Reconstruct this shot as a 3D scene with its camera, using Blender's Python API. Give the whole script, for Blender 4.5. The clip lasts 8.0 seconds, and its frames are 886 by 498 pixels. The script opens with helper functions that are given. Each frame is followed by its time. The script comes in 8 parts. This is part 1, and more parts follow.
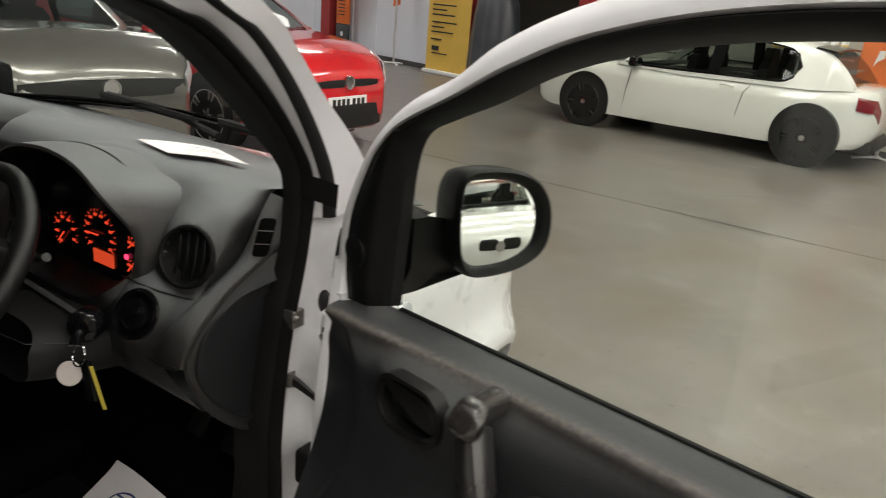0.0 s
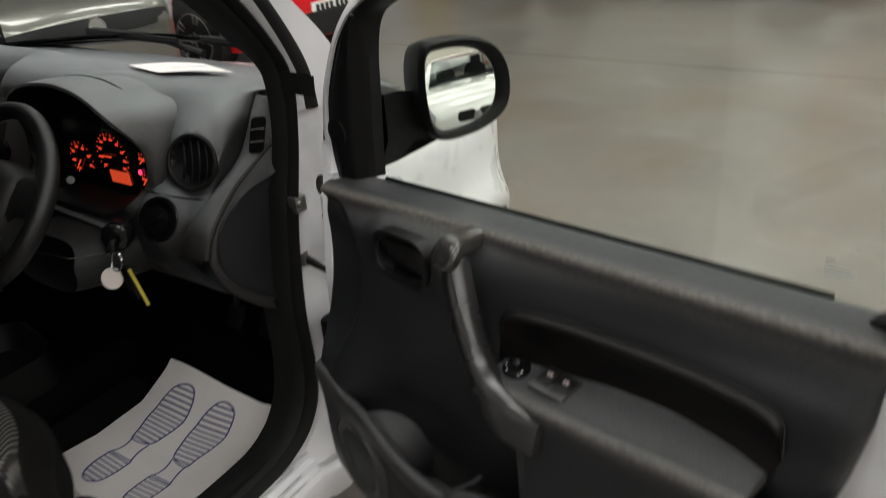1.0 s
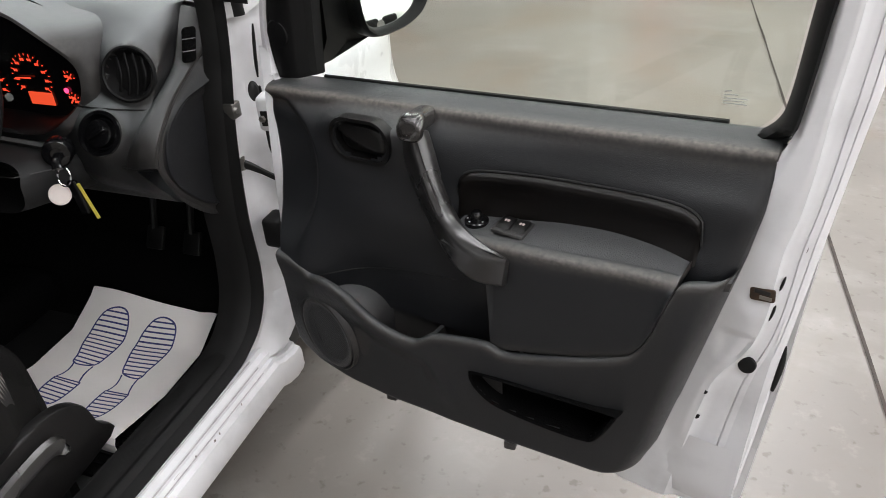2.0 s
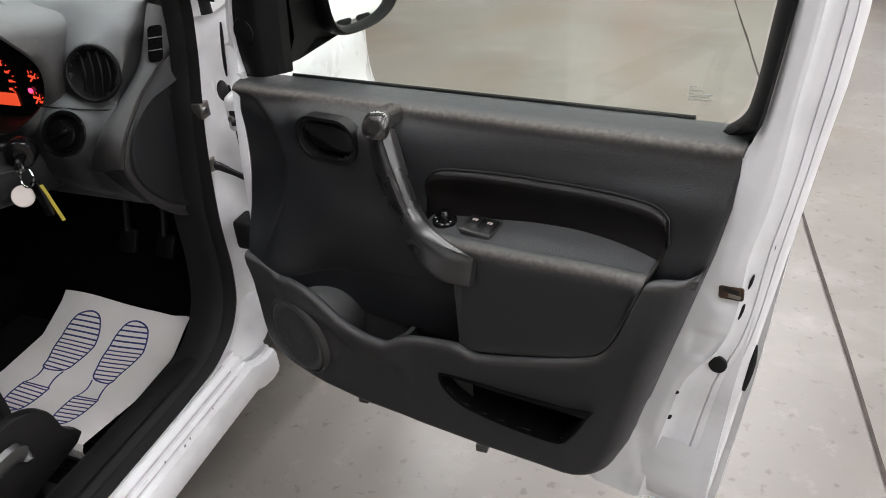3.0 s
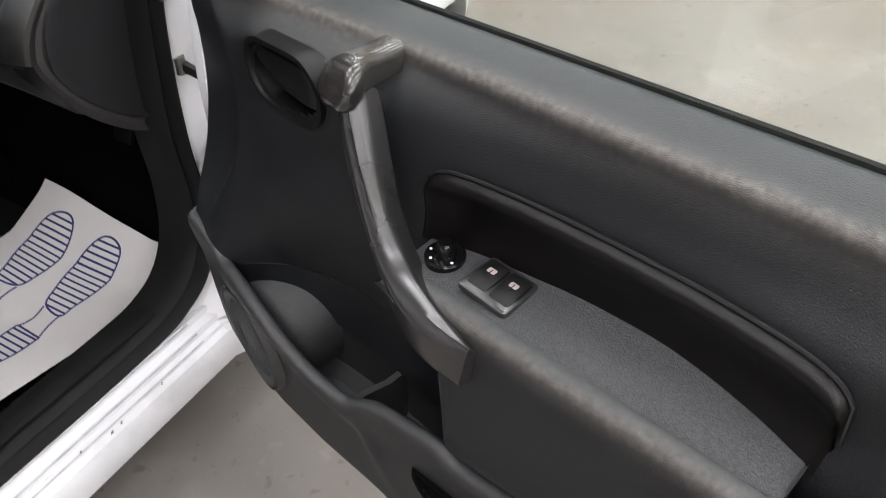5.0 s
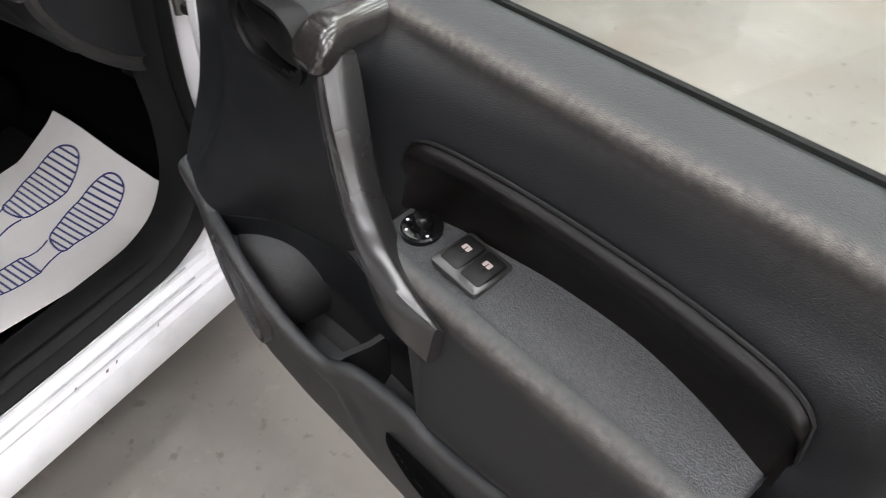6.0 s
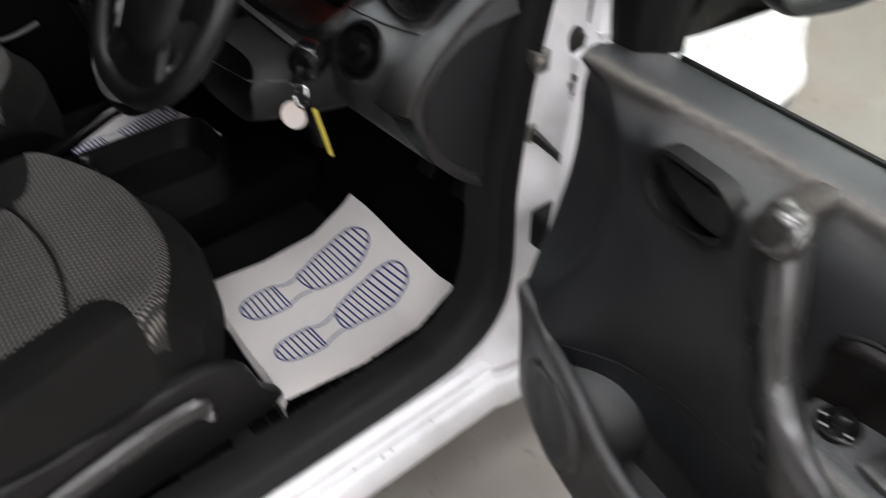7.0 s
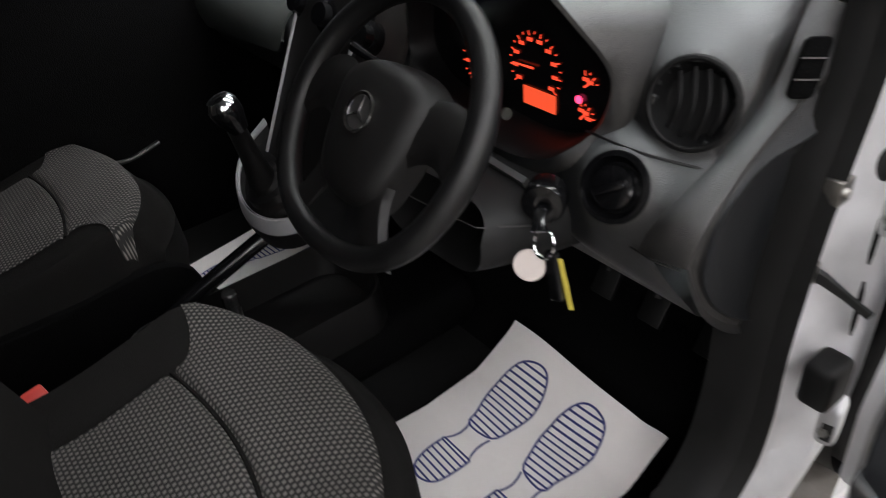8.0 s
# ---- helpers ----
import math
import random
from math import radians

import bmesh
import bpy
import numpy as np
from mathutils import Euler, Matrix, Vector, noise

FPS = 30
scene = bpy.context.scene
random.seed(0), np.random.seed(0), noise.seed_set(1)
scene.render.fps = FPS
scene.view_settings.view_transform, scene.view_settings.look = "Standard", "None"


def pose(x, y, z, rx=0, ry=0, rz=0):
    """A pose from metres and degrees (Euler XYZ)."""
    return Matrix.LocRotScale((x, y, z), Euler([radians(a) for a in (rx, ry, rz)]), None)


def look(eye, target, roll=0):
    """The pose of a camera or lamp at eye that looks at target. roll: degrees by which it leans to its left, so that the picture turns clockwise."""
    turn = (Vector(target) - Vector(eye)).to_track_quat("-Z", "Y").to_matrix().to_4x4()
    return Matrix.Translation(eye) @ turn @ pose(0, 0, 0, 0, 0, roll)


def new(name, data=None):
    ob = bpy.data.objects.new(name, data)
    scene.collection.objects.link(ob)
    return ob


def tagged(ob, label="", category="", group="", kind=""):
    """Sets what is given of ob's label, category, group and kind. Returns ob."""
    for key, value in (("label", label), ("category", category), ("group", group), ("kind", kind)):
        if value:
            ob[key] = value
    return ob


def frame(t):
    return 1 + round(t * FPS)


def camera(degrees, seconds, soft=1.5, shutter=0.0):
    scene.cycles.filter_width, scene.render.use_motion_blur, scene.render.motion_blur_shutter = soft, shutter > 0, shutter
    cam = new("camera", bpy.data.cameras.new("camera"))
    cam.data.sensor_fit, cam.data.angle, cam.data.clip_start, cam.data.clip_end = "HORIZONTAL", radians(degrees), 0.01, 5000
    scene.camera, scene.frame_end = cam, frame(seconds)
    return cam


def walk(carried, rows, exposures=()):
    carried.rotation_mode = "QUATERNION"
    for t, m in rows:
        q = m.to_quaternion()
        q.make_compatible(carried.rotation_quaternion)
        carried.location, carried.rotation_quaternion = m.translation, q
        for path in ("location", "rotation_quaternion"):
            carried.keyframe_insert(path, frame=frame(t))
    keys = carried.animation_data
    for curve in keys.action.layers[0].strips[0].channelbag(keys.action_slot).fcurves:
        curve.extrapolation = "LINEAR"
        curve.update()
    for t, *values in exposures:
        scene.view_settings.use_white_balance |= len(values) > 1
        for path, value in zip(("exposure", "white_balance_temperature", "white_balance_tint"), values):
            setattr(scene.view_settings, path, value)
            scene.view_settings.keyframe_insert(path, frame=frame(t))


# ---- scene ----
cam = camera(61.5, 8.0, soft=0.8, shutter=0.45)
PATH = [
    (0, (0.088, 0.305, 1.538), (-0.937, 1.894, 0.886), 4.9),
    (0.5, (0.225, 0.282, 1.572), (-0.77, 1.857, 0.872), 2.2),
    (1, (0.241, 0.207, 1.543), (-0.77, 1.673, 0.633), -4.4),
    (1.5, (0.136, -0.066, 1.559), (-0.545, 1.49, 0.503), -6.0),
    (1.7, (0.144, -0.077, 1.553), (-0.482, 1.487, 0.475), -4.0),
    (3, (0.193, -0.05, 1.528), (-0.397, 1.529, 0.453), -3.5),
    (3.5, (0.211, 0.107, 1.505), (-0.398, 1.671, 0.417), -3.5),
    (4, (0.219, 0.259, 1.482), (-0.516, 1.723, 0.336), -3.9),
    (4.2, (0.191, 0.316, 1.464), (-0.57, 1.732, 0.275), -4.0),
    (5.3, (0.096, 0.591, 1.389), (-0.668, 1.766, -0.038), -0.3),
    (5.5, (0.097, 0.603, 1.397), (-0.647, 1.747, -0.065), 0.0),
    (6, (0.121, 0.606, 1.405), (-0.662, 1.696, -0.077), -0.7),
    (6.5, (0.097, 0.554, 1.429), (-0.863, 1.589, 0.012), 0.9),
    (7, (-0.099, 0.453, 1.467), (-1.284, 1.399, 0.162), -1.2),
    (7.5, (-0.289, 0.373, 1.484), (-1.595, 1.31, 0.294), -3.9),
    (8, (-0.489, 0.381, 1.45), (-1.826, 1.318, 0.294), -5.5),
]
walk(cam, [(t, look(eye, target, roll)) for t, eye, target, roll in PATH],
     [(0, -0.75, 6700, 10), (0.6, -0.85, 6500, 9), (1.1, -0.85, 6400, 10), (1.5, -0.2, 6250, 12), (3.5, -0.25, 6200, 13), (5.5, 0.2, 6180, 14), (6.6, 0.2, 6180, 13), (8, 0.0, 6200, 13)])

# ---- light: a closed hall, lit by its roof lights ----
world = bpy.data.worlds.new("sky")
scene.world = world
world.use_nodes = True
wn = world.node_tree
sky = wn.nodes.new("ShaderNodeTexSky")
sky.sky_type, sky.sun_disc, sky.sun_elevation, sky.sun_rotation = "NISHITA", False, 0.7, 0.6
wn.links.new(sky.outputs[0], wn.nodes["Background"].inputs[0])
wn.nodes["Background"].inputs[1].default_value = 0.1
ROOF_LIGHT = 26.0


# ---- materials ----
def mat(name, colour, rough=0.5, metal=0.0, vary=0.12, scale=8.0, bump=0.0, bump_scale=120.0, coat=0.0, spec=0.5, stain=0.0, stain_scale=2.0, wear=0.0, dust_sheen=0.9, dust_sheen_tone=1.0):
    """A painted, moulded or cast surface: two scales of variation in colour and gloss, and fine relief."""
    m = bpy.data.materials.new(name)
    m.use_nodes = True
    t = m.node_tree
    b = t.nodes["Principled BSDF"]
    b.inputs["Metallic"].default_value = metal
    b.inputs["Coat Weight"].default_value = coat
    b.inputs["Coat Roughness"].default_value = 0.06
    b.inputs["Specular IOR Level"].default_value = spec
    co = t.nodes.new("ShaderNodeTexCoord")
    big = t.nodes.new("ShaderNodeTexNoise")
    big.inputs["Scale"].default_value, big.inputs["Detail"].default_value = scale, 5.0
    t.links.new(co.outputs["Object"], big.inputs["Vector"])
    ramp = t.nodes.new("ShaderNodeValToRGB")
    lo = tuple(c * (1 - vary) for c in colour)
    hi = tuple(min(1.0, c * (1 + vary)) for c in colour)
    ramp.color_ramp.elements[0].position, ramp.color_ramp.elements[1].position = 0.3, 0.7
    ramp.color_ramp.elements[0].color, ramp.color_ramp.elements[1].color = (*lo, 1), (*hi, 1)
    t.links.new(big.outputs["Fac"], ramp.inputs[0])
    t.links.new(ramp.outputs[0], b.inputs["Base Color"])
    rr = t.nodes.new("ShaderNodeMapRange")
    rr.inputs["To Min"].default_value, rr.inputs["To Max"].default_value = max(0.02, rough * 0.85), min(1.0, rough * 1.15)
    t.links.new(big.outputs["Fac"], rr.inputs["Value"])
    t.links.new(rr.outputs[0], b.inputs["Roughness"])
    if bump:
        fine = t.nodes.new("ShaderNodeTexNoise")
        fine.inputs["Scale"].default_value, fine.inputs["Detail"].default_value = bump_scale, 3.0
        t.links.new(co.outputs["Object"], fine.inputs["Vector"])
        bp = t.nodes.new("ShaderNodeBump")
        bp.inputs["Strength"].default_value, bp.inputs["Distance"].default_value = bump, 0.002
        t.links.new(fine.outputs["Fac"], bp.inputs["Height"])
        t.links.new(bp.outputs[0], b.inputs["Normal"])
    if stain:
        st = t.nodes.new("ShaderNodeTexNoise")
        st.inputs["Scale"].default_value, st.inputs["Detail"].default_value = stain_scale, 8.0
        t.links.new(co.outputs["Object"], st.inputs["Vector"])
        sr = t.nodes.new("ShaderNodeMapRange")
        sr.inputs["From Min"].default_value, sr.inputs["From Max"].default_value = 0.5, 0.75
        sr.inputs["To Min"].default_value, sr.inputs["To Max"].default_value = 0.0, stain
        t.links.new(st.outputs["Fac"], sr.inputs["Value"])
        mx = t.nodes.new("ShaderNodeMix")
        mx.data_type = "RGBA"
        t.links.new(sr.outputs[0], mx.inputs["Factor"])
        t.links.new(ramp.outputs[0], mx.inputs["A"])
        mx.inputs["B"].default_value = (*[c * 0.45 for c in colour], 1)
        t.links.new(mx.outputs["Result"], b.inputs["Base Color"])
    if wear:
        # dusty, rubbed edges
        geo = t.nodes.new("ShaderNodeNewGeometry")
        wr = t.nodes.new("ShaderNodeMapRange")
        wr.inputs["From Min"].default_value, wr.inputs["From Max"].default_value = 0.503, 0.54
        wr.inputs["To Max"].default_value = wear
        t.links.new(geo.outputs["Pointiness"], wr.inputs["Value"])
        wnz = t.nodes.new("ShaderNodeTexNoise")
        wnz.inputs["Scale"].default_value, wnz.inputs["Detail"].default_value = 130.0, 7.0
        t.links.new(co.outputs["Object"], wnz.inputs["Vector"])
        rub = t.nodes.new("ShaderNodeAttribute")
        rub.attribute_name = "rub"
        both = t.nodes.new("ShaderNodeMath")
        both.operation = "ADD"
        t.links.new(wr.outputs[0], both.inputs[0])
        t.links.new(rub.outputs["Fac"], both.inputs[1])
        wm = t.nodes.new("ShaderNodeMath")
        wm.operation, wm.use_clamp = "MULTIPLY", True
        t.links.new(both.outputs[0], wm.inputs[0])
        t.links.new(wnz.outputs["Fac"], wm.inputs[1])
        mw = t.nodes.new("ShaderNodeMix")
        mw.data_type = "RGBA"
        t.links.new(wm.outputs[0], mw.inputs["Factor"])
        t.links.new(b.inputs["Base Color"].links[0].from_socket, mw.inputs["A"])
        mw.inputs["B"].default_value = (0.19, 0.170, 0.150, 1)
        # upward faces paler: lying dust plus the roof lights' sheen painted in
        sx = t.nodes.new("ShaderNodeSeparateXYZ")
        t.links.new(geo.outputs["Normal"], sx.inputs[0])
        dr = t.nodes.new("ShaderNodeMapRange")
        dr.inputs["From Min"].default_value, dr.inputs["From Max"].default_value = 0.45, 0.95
        dr.inputs["To Max"].default_value = dust_sheen
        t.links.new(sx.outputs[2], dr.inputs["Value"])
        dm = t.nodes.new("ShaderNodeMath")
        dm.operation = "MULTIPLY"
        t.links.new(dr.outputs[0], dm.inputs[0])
        sheen_mottle = t.nodes.new("ShaderNodeMapRange")
        sheen_mottle.inputs["From Min"].default_value, sheen_mottle.inputs["From Max"].default_value = 0.3, 0.7
        sheen_mottle.inputs["To Min"].default_value, sheen_mottle.inputs["To Max"].default_value = 0.42, 0.58
        t.links.new(big.outputs["Fac"], sheen_mottle.inputs["Value"])
        t.links.new(sheen_mottle.outputs[0], dm.inputs[1])
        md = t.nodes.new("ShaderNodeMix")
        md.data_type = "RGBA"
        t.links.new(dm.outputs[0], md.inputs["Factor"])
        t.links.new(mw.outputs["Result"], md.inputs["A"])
        md.inputs["B"].default_value = (0.105 * dust_sheen_tone, 0.114 * dust_sheen_tone, 0.116 * dust_sheen_tone, 1)
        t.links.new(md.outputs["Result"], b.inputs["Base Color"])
    return m


def glass(name, tint=(1, 1, 1), rough=0.0):
    m = bpy.data.materials.new(name)
    m.use_nodes = True
    t = m.node_tree
    b = t.nodes["Principled BSDF"]
    t.nodes.remove(b)
    tr, gl, mx = t.nodes.new("ShaderNodeBsdfTransparent"), t.nodes.new("ShaderNodeBsdfGlossy"), t.nodes.new("ShaderNodeMixShader")
    lw = t.nodes.new("ShaderNodeLayerWeight")
    lw.inputs["Blend"].default_value = 0.5
    pw = t.nodes.new("ShaderNodeMath")
    pw.operation = "POWER"
    pw.inputs[1].default_value = 4.0
    fr = t.nodes.new("ShaderNodeMapRange")
    fr.inputs["To Min"].default_value, fr.inputs["To Max"].default_value = 0.018, 0.45
    t.links.new(lw.outputs["Facing"], pw.inputs[0])
    t.links.new(pw.outputs[0], fr.inputs["Value"])
    tr.inputs[0].default_value = (*tint, 1)
    gl.inputs["Roughness"].default_value = rough
    t.links.new(fr.outputs[0], mx.inputs[0])
    t.links.new(tr.outputs[0], mx.inputs[1])
    t.links.new(gl.outputs[0], mx.inputs[2])
    t.links.new(mx.outputs[0], t.nodes["Material Output"].inputs[0])
    return m


def glow(name, colour, strength):
    m = bpy.data.materials.new(name)
    m.use_nodes = True
    b = m.node_tree.nodes["Principled BSDF"]
    b.inputs["Base Color"].default_value = (0.02, 0.02, 0.02, 1)
    b.inputs["Emission Color"].default_value = (*colour, 1)
    b.inputs["Emission Strength"].default_value = strength
    return m


WHITE = mat("white_paint", (0.70, 0.70, 0.715), 0.28, vary=0.02, coat=0.5, stain=0.12, stain_scale=5.0)
JAMB = mat("white_jamb_paint", (0.67, 0.67, 0.685), 0.4, vary=0.03, scale=5, coat=0.2, stain=0.35, stain_scale=9.0)
RUBBER = mat("black_rubber_seal", (0.005, 0.005, 0.005), 0.6, vary=0.3, scale=30, bump=0.1, spec=0.25)
TRIM = mat("dark_grained_plastic", (0.0105, 0.0111, 0.0126), 0.38, vary=0.16, scale=3.5, bump=0.5, bump_scale=900, wear=0.22, spec=0.36, dust_sheen=0.6)
# dash top made paler to stand for roof lights reflected in it
TRIM_LIGHT = mat("charcoal_dash_plastic", (0.0082, 0.0085, 0.009), 0.37, vary=0.14, scale=4, bump=0.5, bump_scale=800, spec=0.58, wear=0.2, dust_sheen=1.3, dust_sheen_tone=1.7)
SATIN = mat("worn_satin_plastic", (0.020, 0.0193, 0.019), 0.28, vary=0.15, scale=6, bump=0.08, bump_scale=400, spec=0.75)
GLOSS = mat("gloss_black_plastic", (0.003, 0.003, 0.0034), 0.18, vary=0.1, spec=0.4)
WORN = mat("polished_worn_plastic", (0.022, 0.020, 0.019), 0.2, vary=0.35, scale=25, bump=0.1, bump_scale=200, spec=0.8)
EXTBLACK = mat("black_exterior_plastic", (0.004, 0.004, 0.0042), 0.45, vary=0.2, scale=8, bump=0.3, bump_scale=600, spec=0.18)
VINYL = mat("soft_black_vinyl", (0.004, 0.0033, 0.003), 0.34, vary=0.2, scale=12, bump=0.2, bump_scale=1100, spec=0.22)
PAD = mat("black_vinyl_pad", (0.0055, 0.0052, 0.0052), 0.42, vary=0.15, scale=10, bump=0.3, bump_scale=900, spec=0.28)
# near-black so that the cab's deep shade sits in the colour too
CARPET_SHADE = mat("black_floor_and_shade", (0.0018, 0.0018, 0.0019), 0.8, vary=0.3, scale=20, bump=0.8, bump_scale=300, spec=0.06)
CHROME = mat("polished_chrome", (0.75, 0.75, 0.76), 0.12, 1.0, vary=0.04)
STEEL = mat("dull_zinc_steel", (0.3, 0.29, 0.27), 0.4, 1.0, vary=0.2, scale=30)
PAPER = mat("white_paper", (0.76, 0.73, 0.71), 0.8, vary=0.025, scale=6, bump=0.15, bump_scale=60)
NAVY = mat("navy_ink", (0.035, 0.04, 0.16), 0.7, vary=0.15, scale=40)
GLASS = glass("clear_glass", (0.94, 0.965, 0.935))
SCREEN = glass("windscreen_glass", (0.86, 0.90, 0.87))
BLOCK_DARK = mat("opaque_block_dark", (0.012, 0.014, 0.015), 0.04, vary=0.1, spec=0.6)
MIRROR = mat("mirror_silver", (0.86, 0.88, 0.88), 0.015, 1.0, vary=0.0)


# ---- mesh helpers ----
def part(name, bm, material, parent=None, label="", smooth=True, angle=35.0, shift=None):
    """Links a bmesh as one mesh object under a thing or a part."""
    bmesh.ops.recalc_face_normals(bm, faces=bm.faces)
    if smooth:
        lim = radians(angle)
        for f in bm.faces:
            f.smooth = True
        for e in bm.edges:
            if len(e.link_faces) == 2 and e.calc_face_angle(0) > lim:
                e.smooth = False
    me = bpy.data.meshes.new(name)
    bm.to_mesh(me)
    bm.free()
    for mm in material if isinstance(material, (list, tuple)) else [material]:
        me.materials.append(mm)
    ob = new(name, me)
    if parent is not None:
        ob.parent = parent
    if shift is not None:
        ob.location = shift
    if label:
        ob["label"] = label
    return ob


def thing(name, base, label, category, group="", rz=0.0):
    ob = new(name)
    ob.empty_display_size = 0.1
    ob.matrix_basis = pose(*base, 0, 0, rz)
    return tagged(ob, label, category, group)


def grid(rows, close_u=False, close_v=False, bm=None):
    """A quad sheet through rows of points."""
    bm = bm or bmesh.new()
    vs = [[bm.verts.new(p) for p in r] for r in rows]
    n, k = len(vs), len(vs[0])
    for i in range(n if close_u else n - 1):
        for j in range(k if close_v else k - 1):
            a, b, c, d = vs[i][j], vs[(i + 1) % n][j], vs[(i + 1) % n][(j + 1) % k], vs[i][(j + 1) % k]
            try:
                bm.faces.new((a, b, c, d))
            except ValueError:
                pass
    return bm


def thicken(bm, d):
    """Gives a sheet a thickness d along its normals."""
    bmesh.ops.recalc_face_normals(bm, faces=bm.faces)
    bmesh.ops.solidify(bm, geom=bm.faces[:], thickness=d)
    return bm


def box(lo, hi, bevel=0.0, seg=2, bm=None):
    bm = bm or bmesh.new()
    r = bmesh.ops.create_cube(bm, size=1.0)
    c = [(a + b) / 2 for a, b in zip(lo, hi)]
    s = [abs(b - a) for a, b in zip(lo, hi)]
    for v in r["verts"]:
        v.co = Vector([c[i] + v.co[i] * s[i] for i in range(3)])
    if bevel:
        es = list({e for v in r["verts"] for e in v.link_edges})
        bmesh.ops.bevel(bm, geom=es, offset=bevel, segments=seg, affect="EDGES", profile=0.5)
    return bm


def moved(bm, m):
    bmesh.ops.transform(bm, matrix=m, verts=bm.verts)
    return bm


def spline(pts, n, closed=False):
    """n points on a smooth curve through pts."""
    p = [Vector(q) for q in pts]
    k = len(p)
    spans = k if closed else k - 1
    out = []
    for i in range(n):
        t = i * spans / (n if closed else n - 1)
        a = min(int(t), spans - 1)
        f = t - a
        at = (lambda j: p[j % k]) if closed else (lambda j: p[min(max(j, 0), k - 1)])
        p0, p1, p2, p3 = at(a - 1), at(a), at(a + 1), at(a + 2)
        out.append(0.5 * (2 * p1 + (p2 - p0) * f + (2 * p0 - 5 * p1 + 4 * p2 - p3) * f * f + (3 * p1 - p0 - 3 * p2 + p3) * f ** 3))
    return out


def tube(pts, rad, seg=10, closed=False, flat=1.0, up=None, caps=True, bm=None):
    """A round or flattened bar along pts; rad may vary from point to point."""
    p = [Vector(q) for q in pts]
    n = len(p)
    rr = rad if isinstance(rad, (list, tuple)) else [rad] * n
    rows = []
    for i in range(n):
        a, b = (p[i - 1], p[(i + 1) % n]) if closed else (p[max(i - 1, 0)], p[min(i + 1, n - 1)])
        d = (b - a).normalized()
        ref = Vector(up) if up else (Vector((0, 0, 1)) if abs(d.z) < 0.9 else Vector((1, 0, 0)))
        s = d.cross(ref).normalized()
        w = s.cross(d).normalized()
        rows.append([p[i] + s * rr[i] * math.cos(2 * math.pi * j / seg) + w * rr[i] * flat * math.sin(2 * math.pi * j / seg) for j in range(seg)])
    bm = bm or bmesh.new()
    first = len(bm.verts)
    grid(rows, close_u=closed, close_v=True, bm=bm)
    if caps and not closed:
        bm.verts.ensure_lookup_table()
        vs = bm.verts[first:]
        bm.faces.new(vs[:seg])
        bm.faces.new(vs[-seg:])
    return bm


def lathe(profile, seg=32, m=None, bm=None):
    """A turned body: profile of (radius, height) round z."""
    new_bm = bmesh.new()
    rows = [[(r * math.cos(2 * math.pi * j / seg), r * math.sin(2 * math.pi * j / seg), h) for j in range(seg)] for r, h in profile]
    grid(rows, close_v=True, bm=new_bm)
    bmesh.ops.remove_doubles(new_bm, verts=new_bm.verts, dist=1e-5)
    if m is not None:
        moved(new_bm, m)
    return new_bm


def plate(outline, depth, bevel=0.0, to=None, seg=2):
    """A flat outline (x, y) given a thickness from 0 to depth in z; to maps points on."""
    bm = bmesh.new()
    f = bm.faces.new([bm.verts.new((x, y, 0)) for x, y in outline])
    r = bmesh.ops.extrude_face_region(bm, geom=[f])
    top = [v for v in r["geom"] if isinstance(v, bmesh.types.BMVert)]
    for v in top:
        v.co.z = depth
    if bevel:
        es = [e for e in bm.edges if all(v in top for v in e.verts)]
        bmesh.ops.bevel(bm, geom=es, offset=bevel, segments=seg, affect="EDGES", profile=0.5)
    if to:
        for v in bm.verts:
            v.co = Vector(to(*v.co))
    return bm


def lerp(table, x):
    """Straight-line reading of a table of (x, y)."""
    if x <= table[0][0]:
        return table[0][1]
    for (a, ya), (b, yb) in zip(table, table[1:]):
        if x <= b:
            return ya + (yb - ya) * (x - a) / (b - a)
    return table[-1][1]


def curve(table, x):
    """Smooth reading of a table of (x, y)."""
    if x <= table[0][0]:
        return table[0][1]
    if x >= table[-1][0]:
        return table[-1][1]
    i = max(k for k in range(len(table) - 1) if table[k][0] <= x)
    def slope(k):
        a, b = max(k - 1, 0), min(k + 1, len(table) - 1)
        return (table[b][1] - table[a][1]) / (table[b][0] - table[a][0])
    (a, ya), (b, yb) = table[i], table[i + 1]
    h = b - a
    f = (x - a) / h
    return ya * (1 + 2 * f) * (1 - f) ** 2 + yb * f * f * (3 - 2 * f) + h * (slope(i) * f * (1 - f) ** 2 - slope(i + 1) * f * f * (1 - f))


def step(a, b, x):
    t = min(max((x - a) / (b - a), 0.0), 1.0)
    return t * t * (3 - 2 * t)


def rubbed(bm, k, mask):
    """Marks rubbed lines on a grid of columns with k points each: mask gives the wear by point."""
    layer = bm.verts.layers.float.new("rub")
    bm.verts.ensure_lookup_table()
    for i, q in enumerate(bm.verts):
        q[layer] = mask.get(i % k, 0.0)
    return bm


def rounded(w, h, r, n=5):
    """Outline of a rounded rectangle about the origin."""
    out = []
    for cx, cy, a0 in ((w / 2 - r, h / 2 - r, 0), (r - w / 2, h / 2 - r, 90), (r - w / 2, r - h / 2, 180), (w / 2 - r, r - h / 2, 270)):
        for i in range(n + 1):
            a = radians(a0 + 90 * i / n)
            out.append((cx + r * math.cos(a), cy + r * math.sin(a)))
    return out


# ---- the hall ----
HALL, UNIT, HALL_AT = -14.5, 1.06, (0.514, 0.494)
CA, SA = math.cos(radians(HALL)), math.sin(radians(HALL))


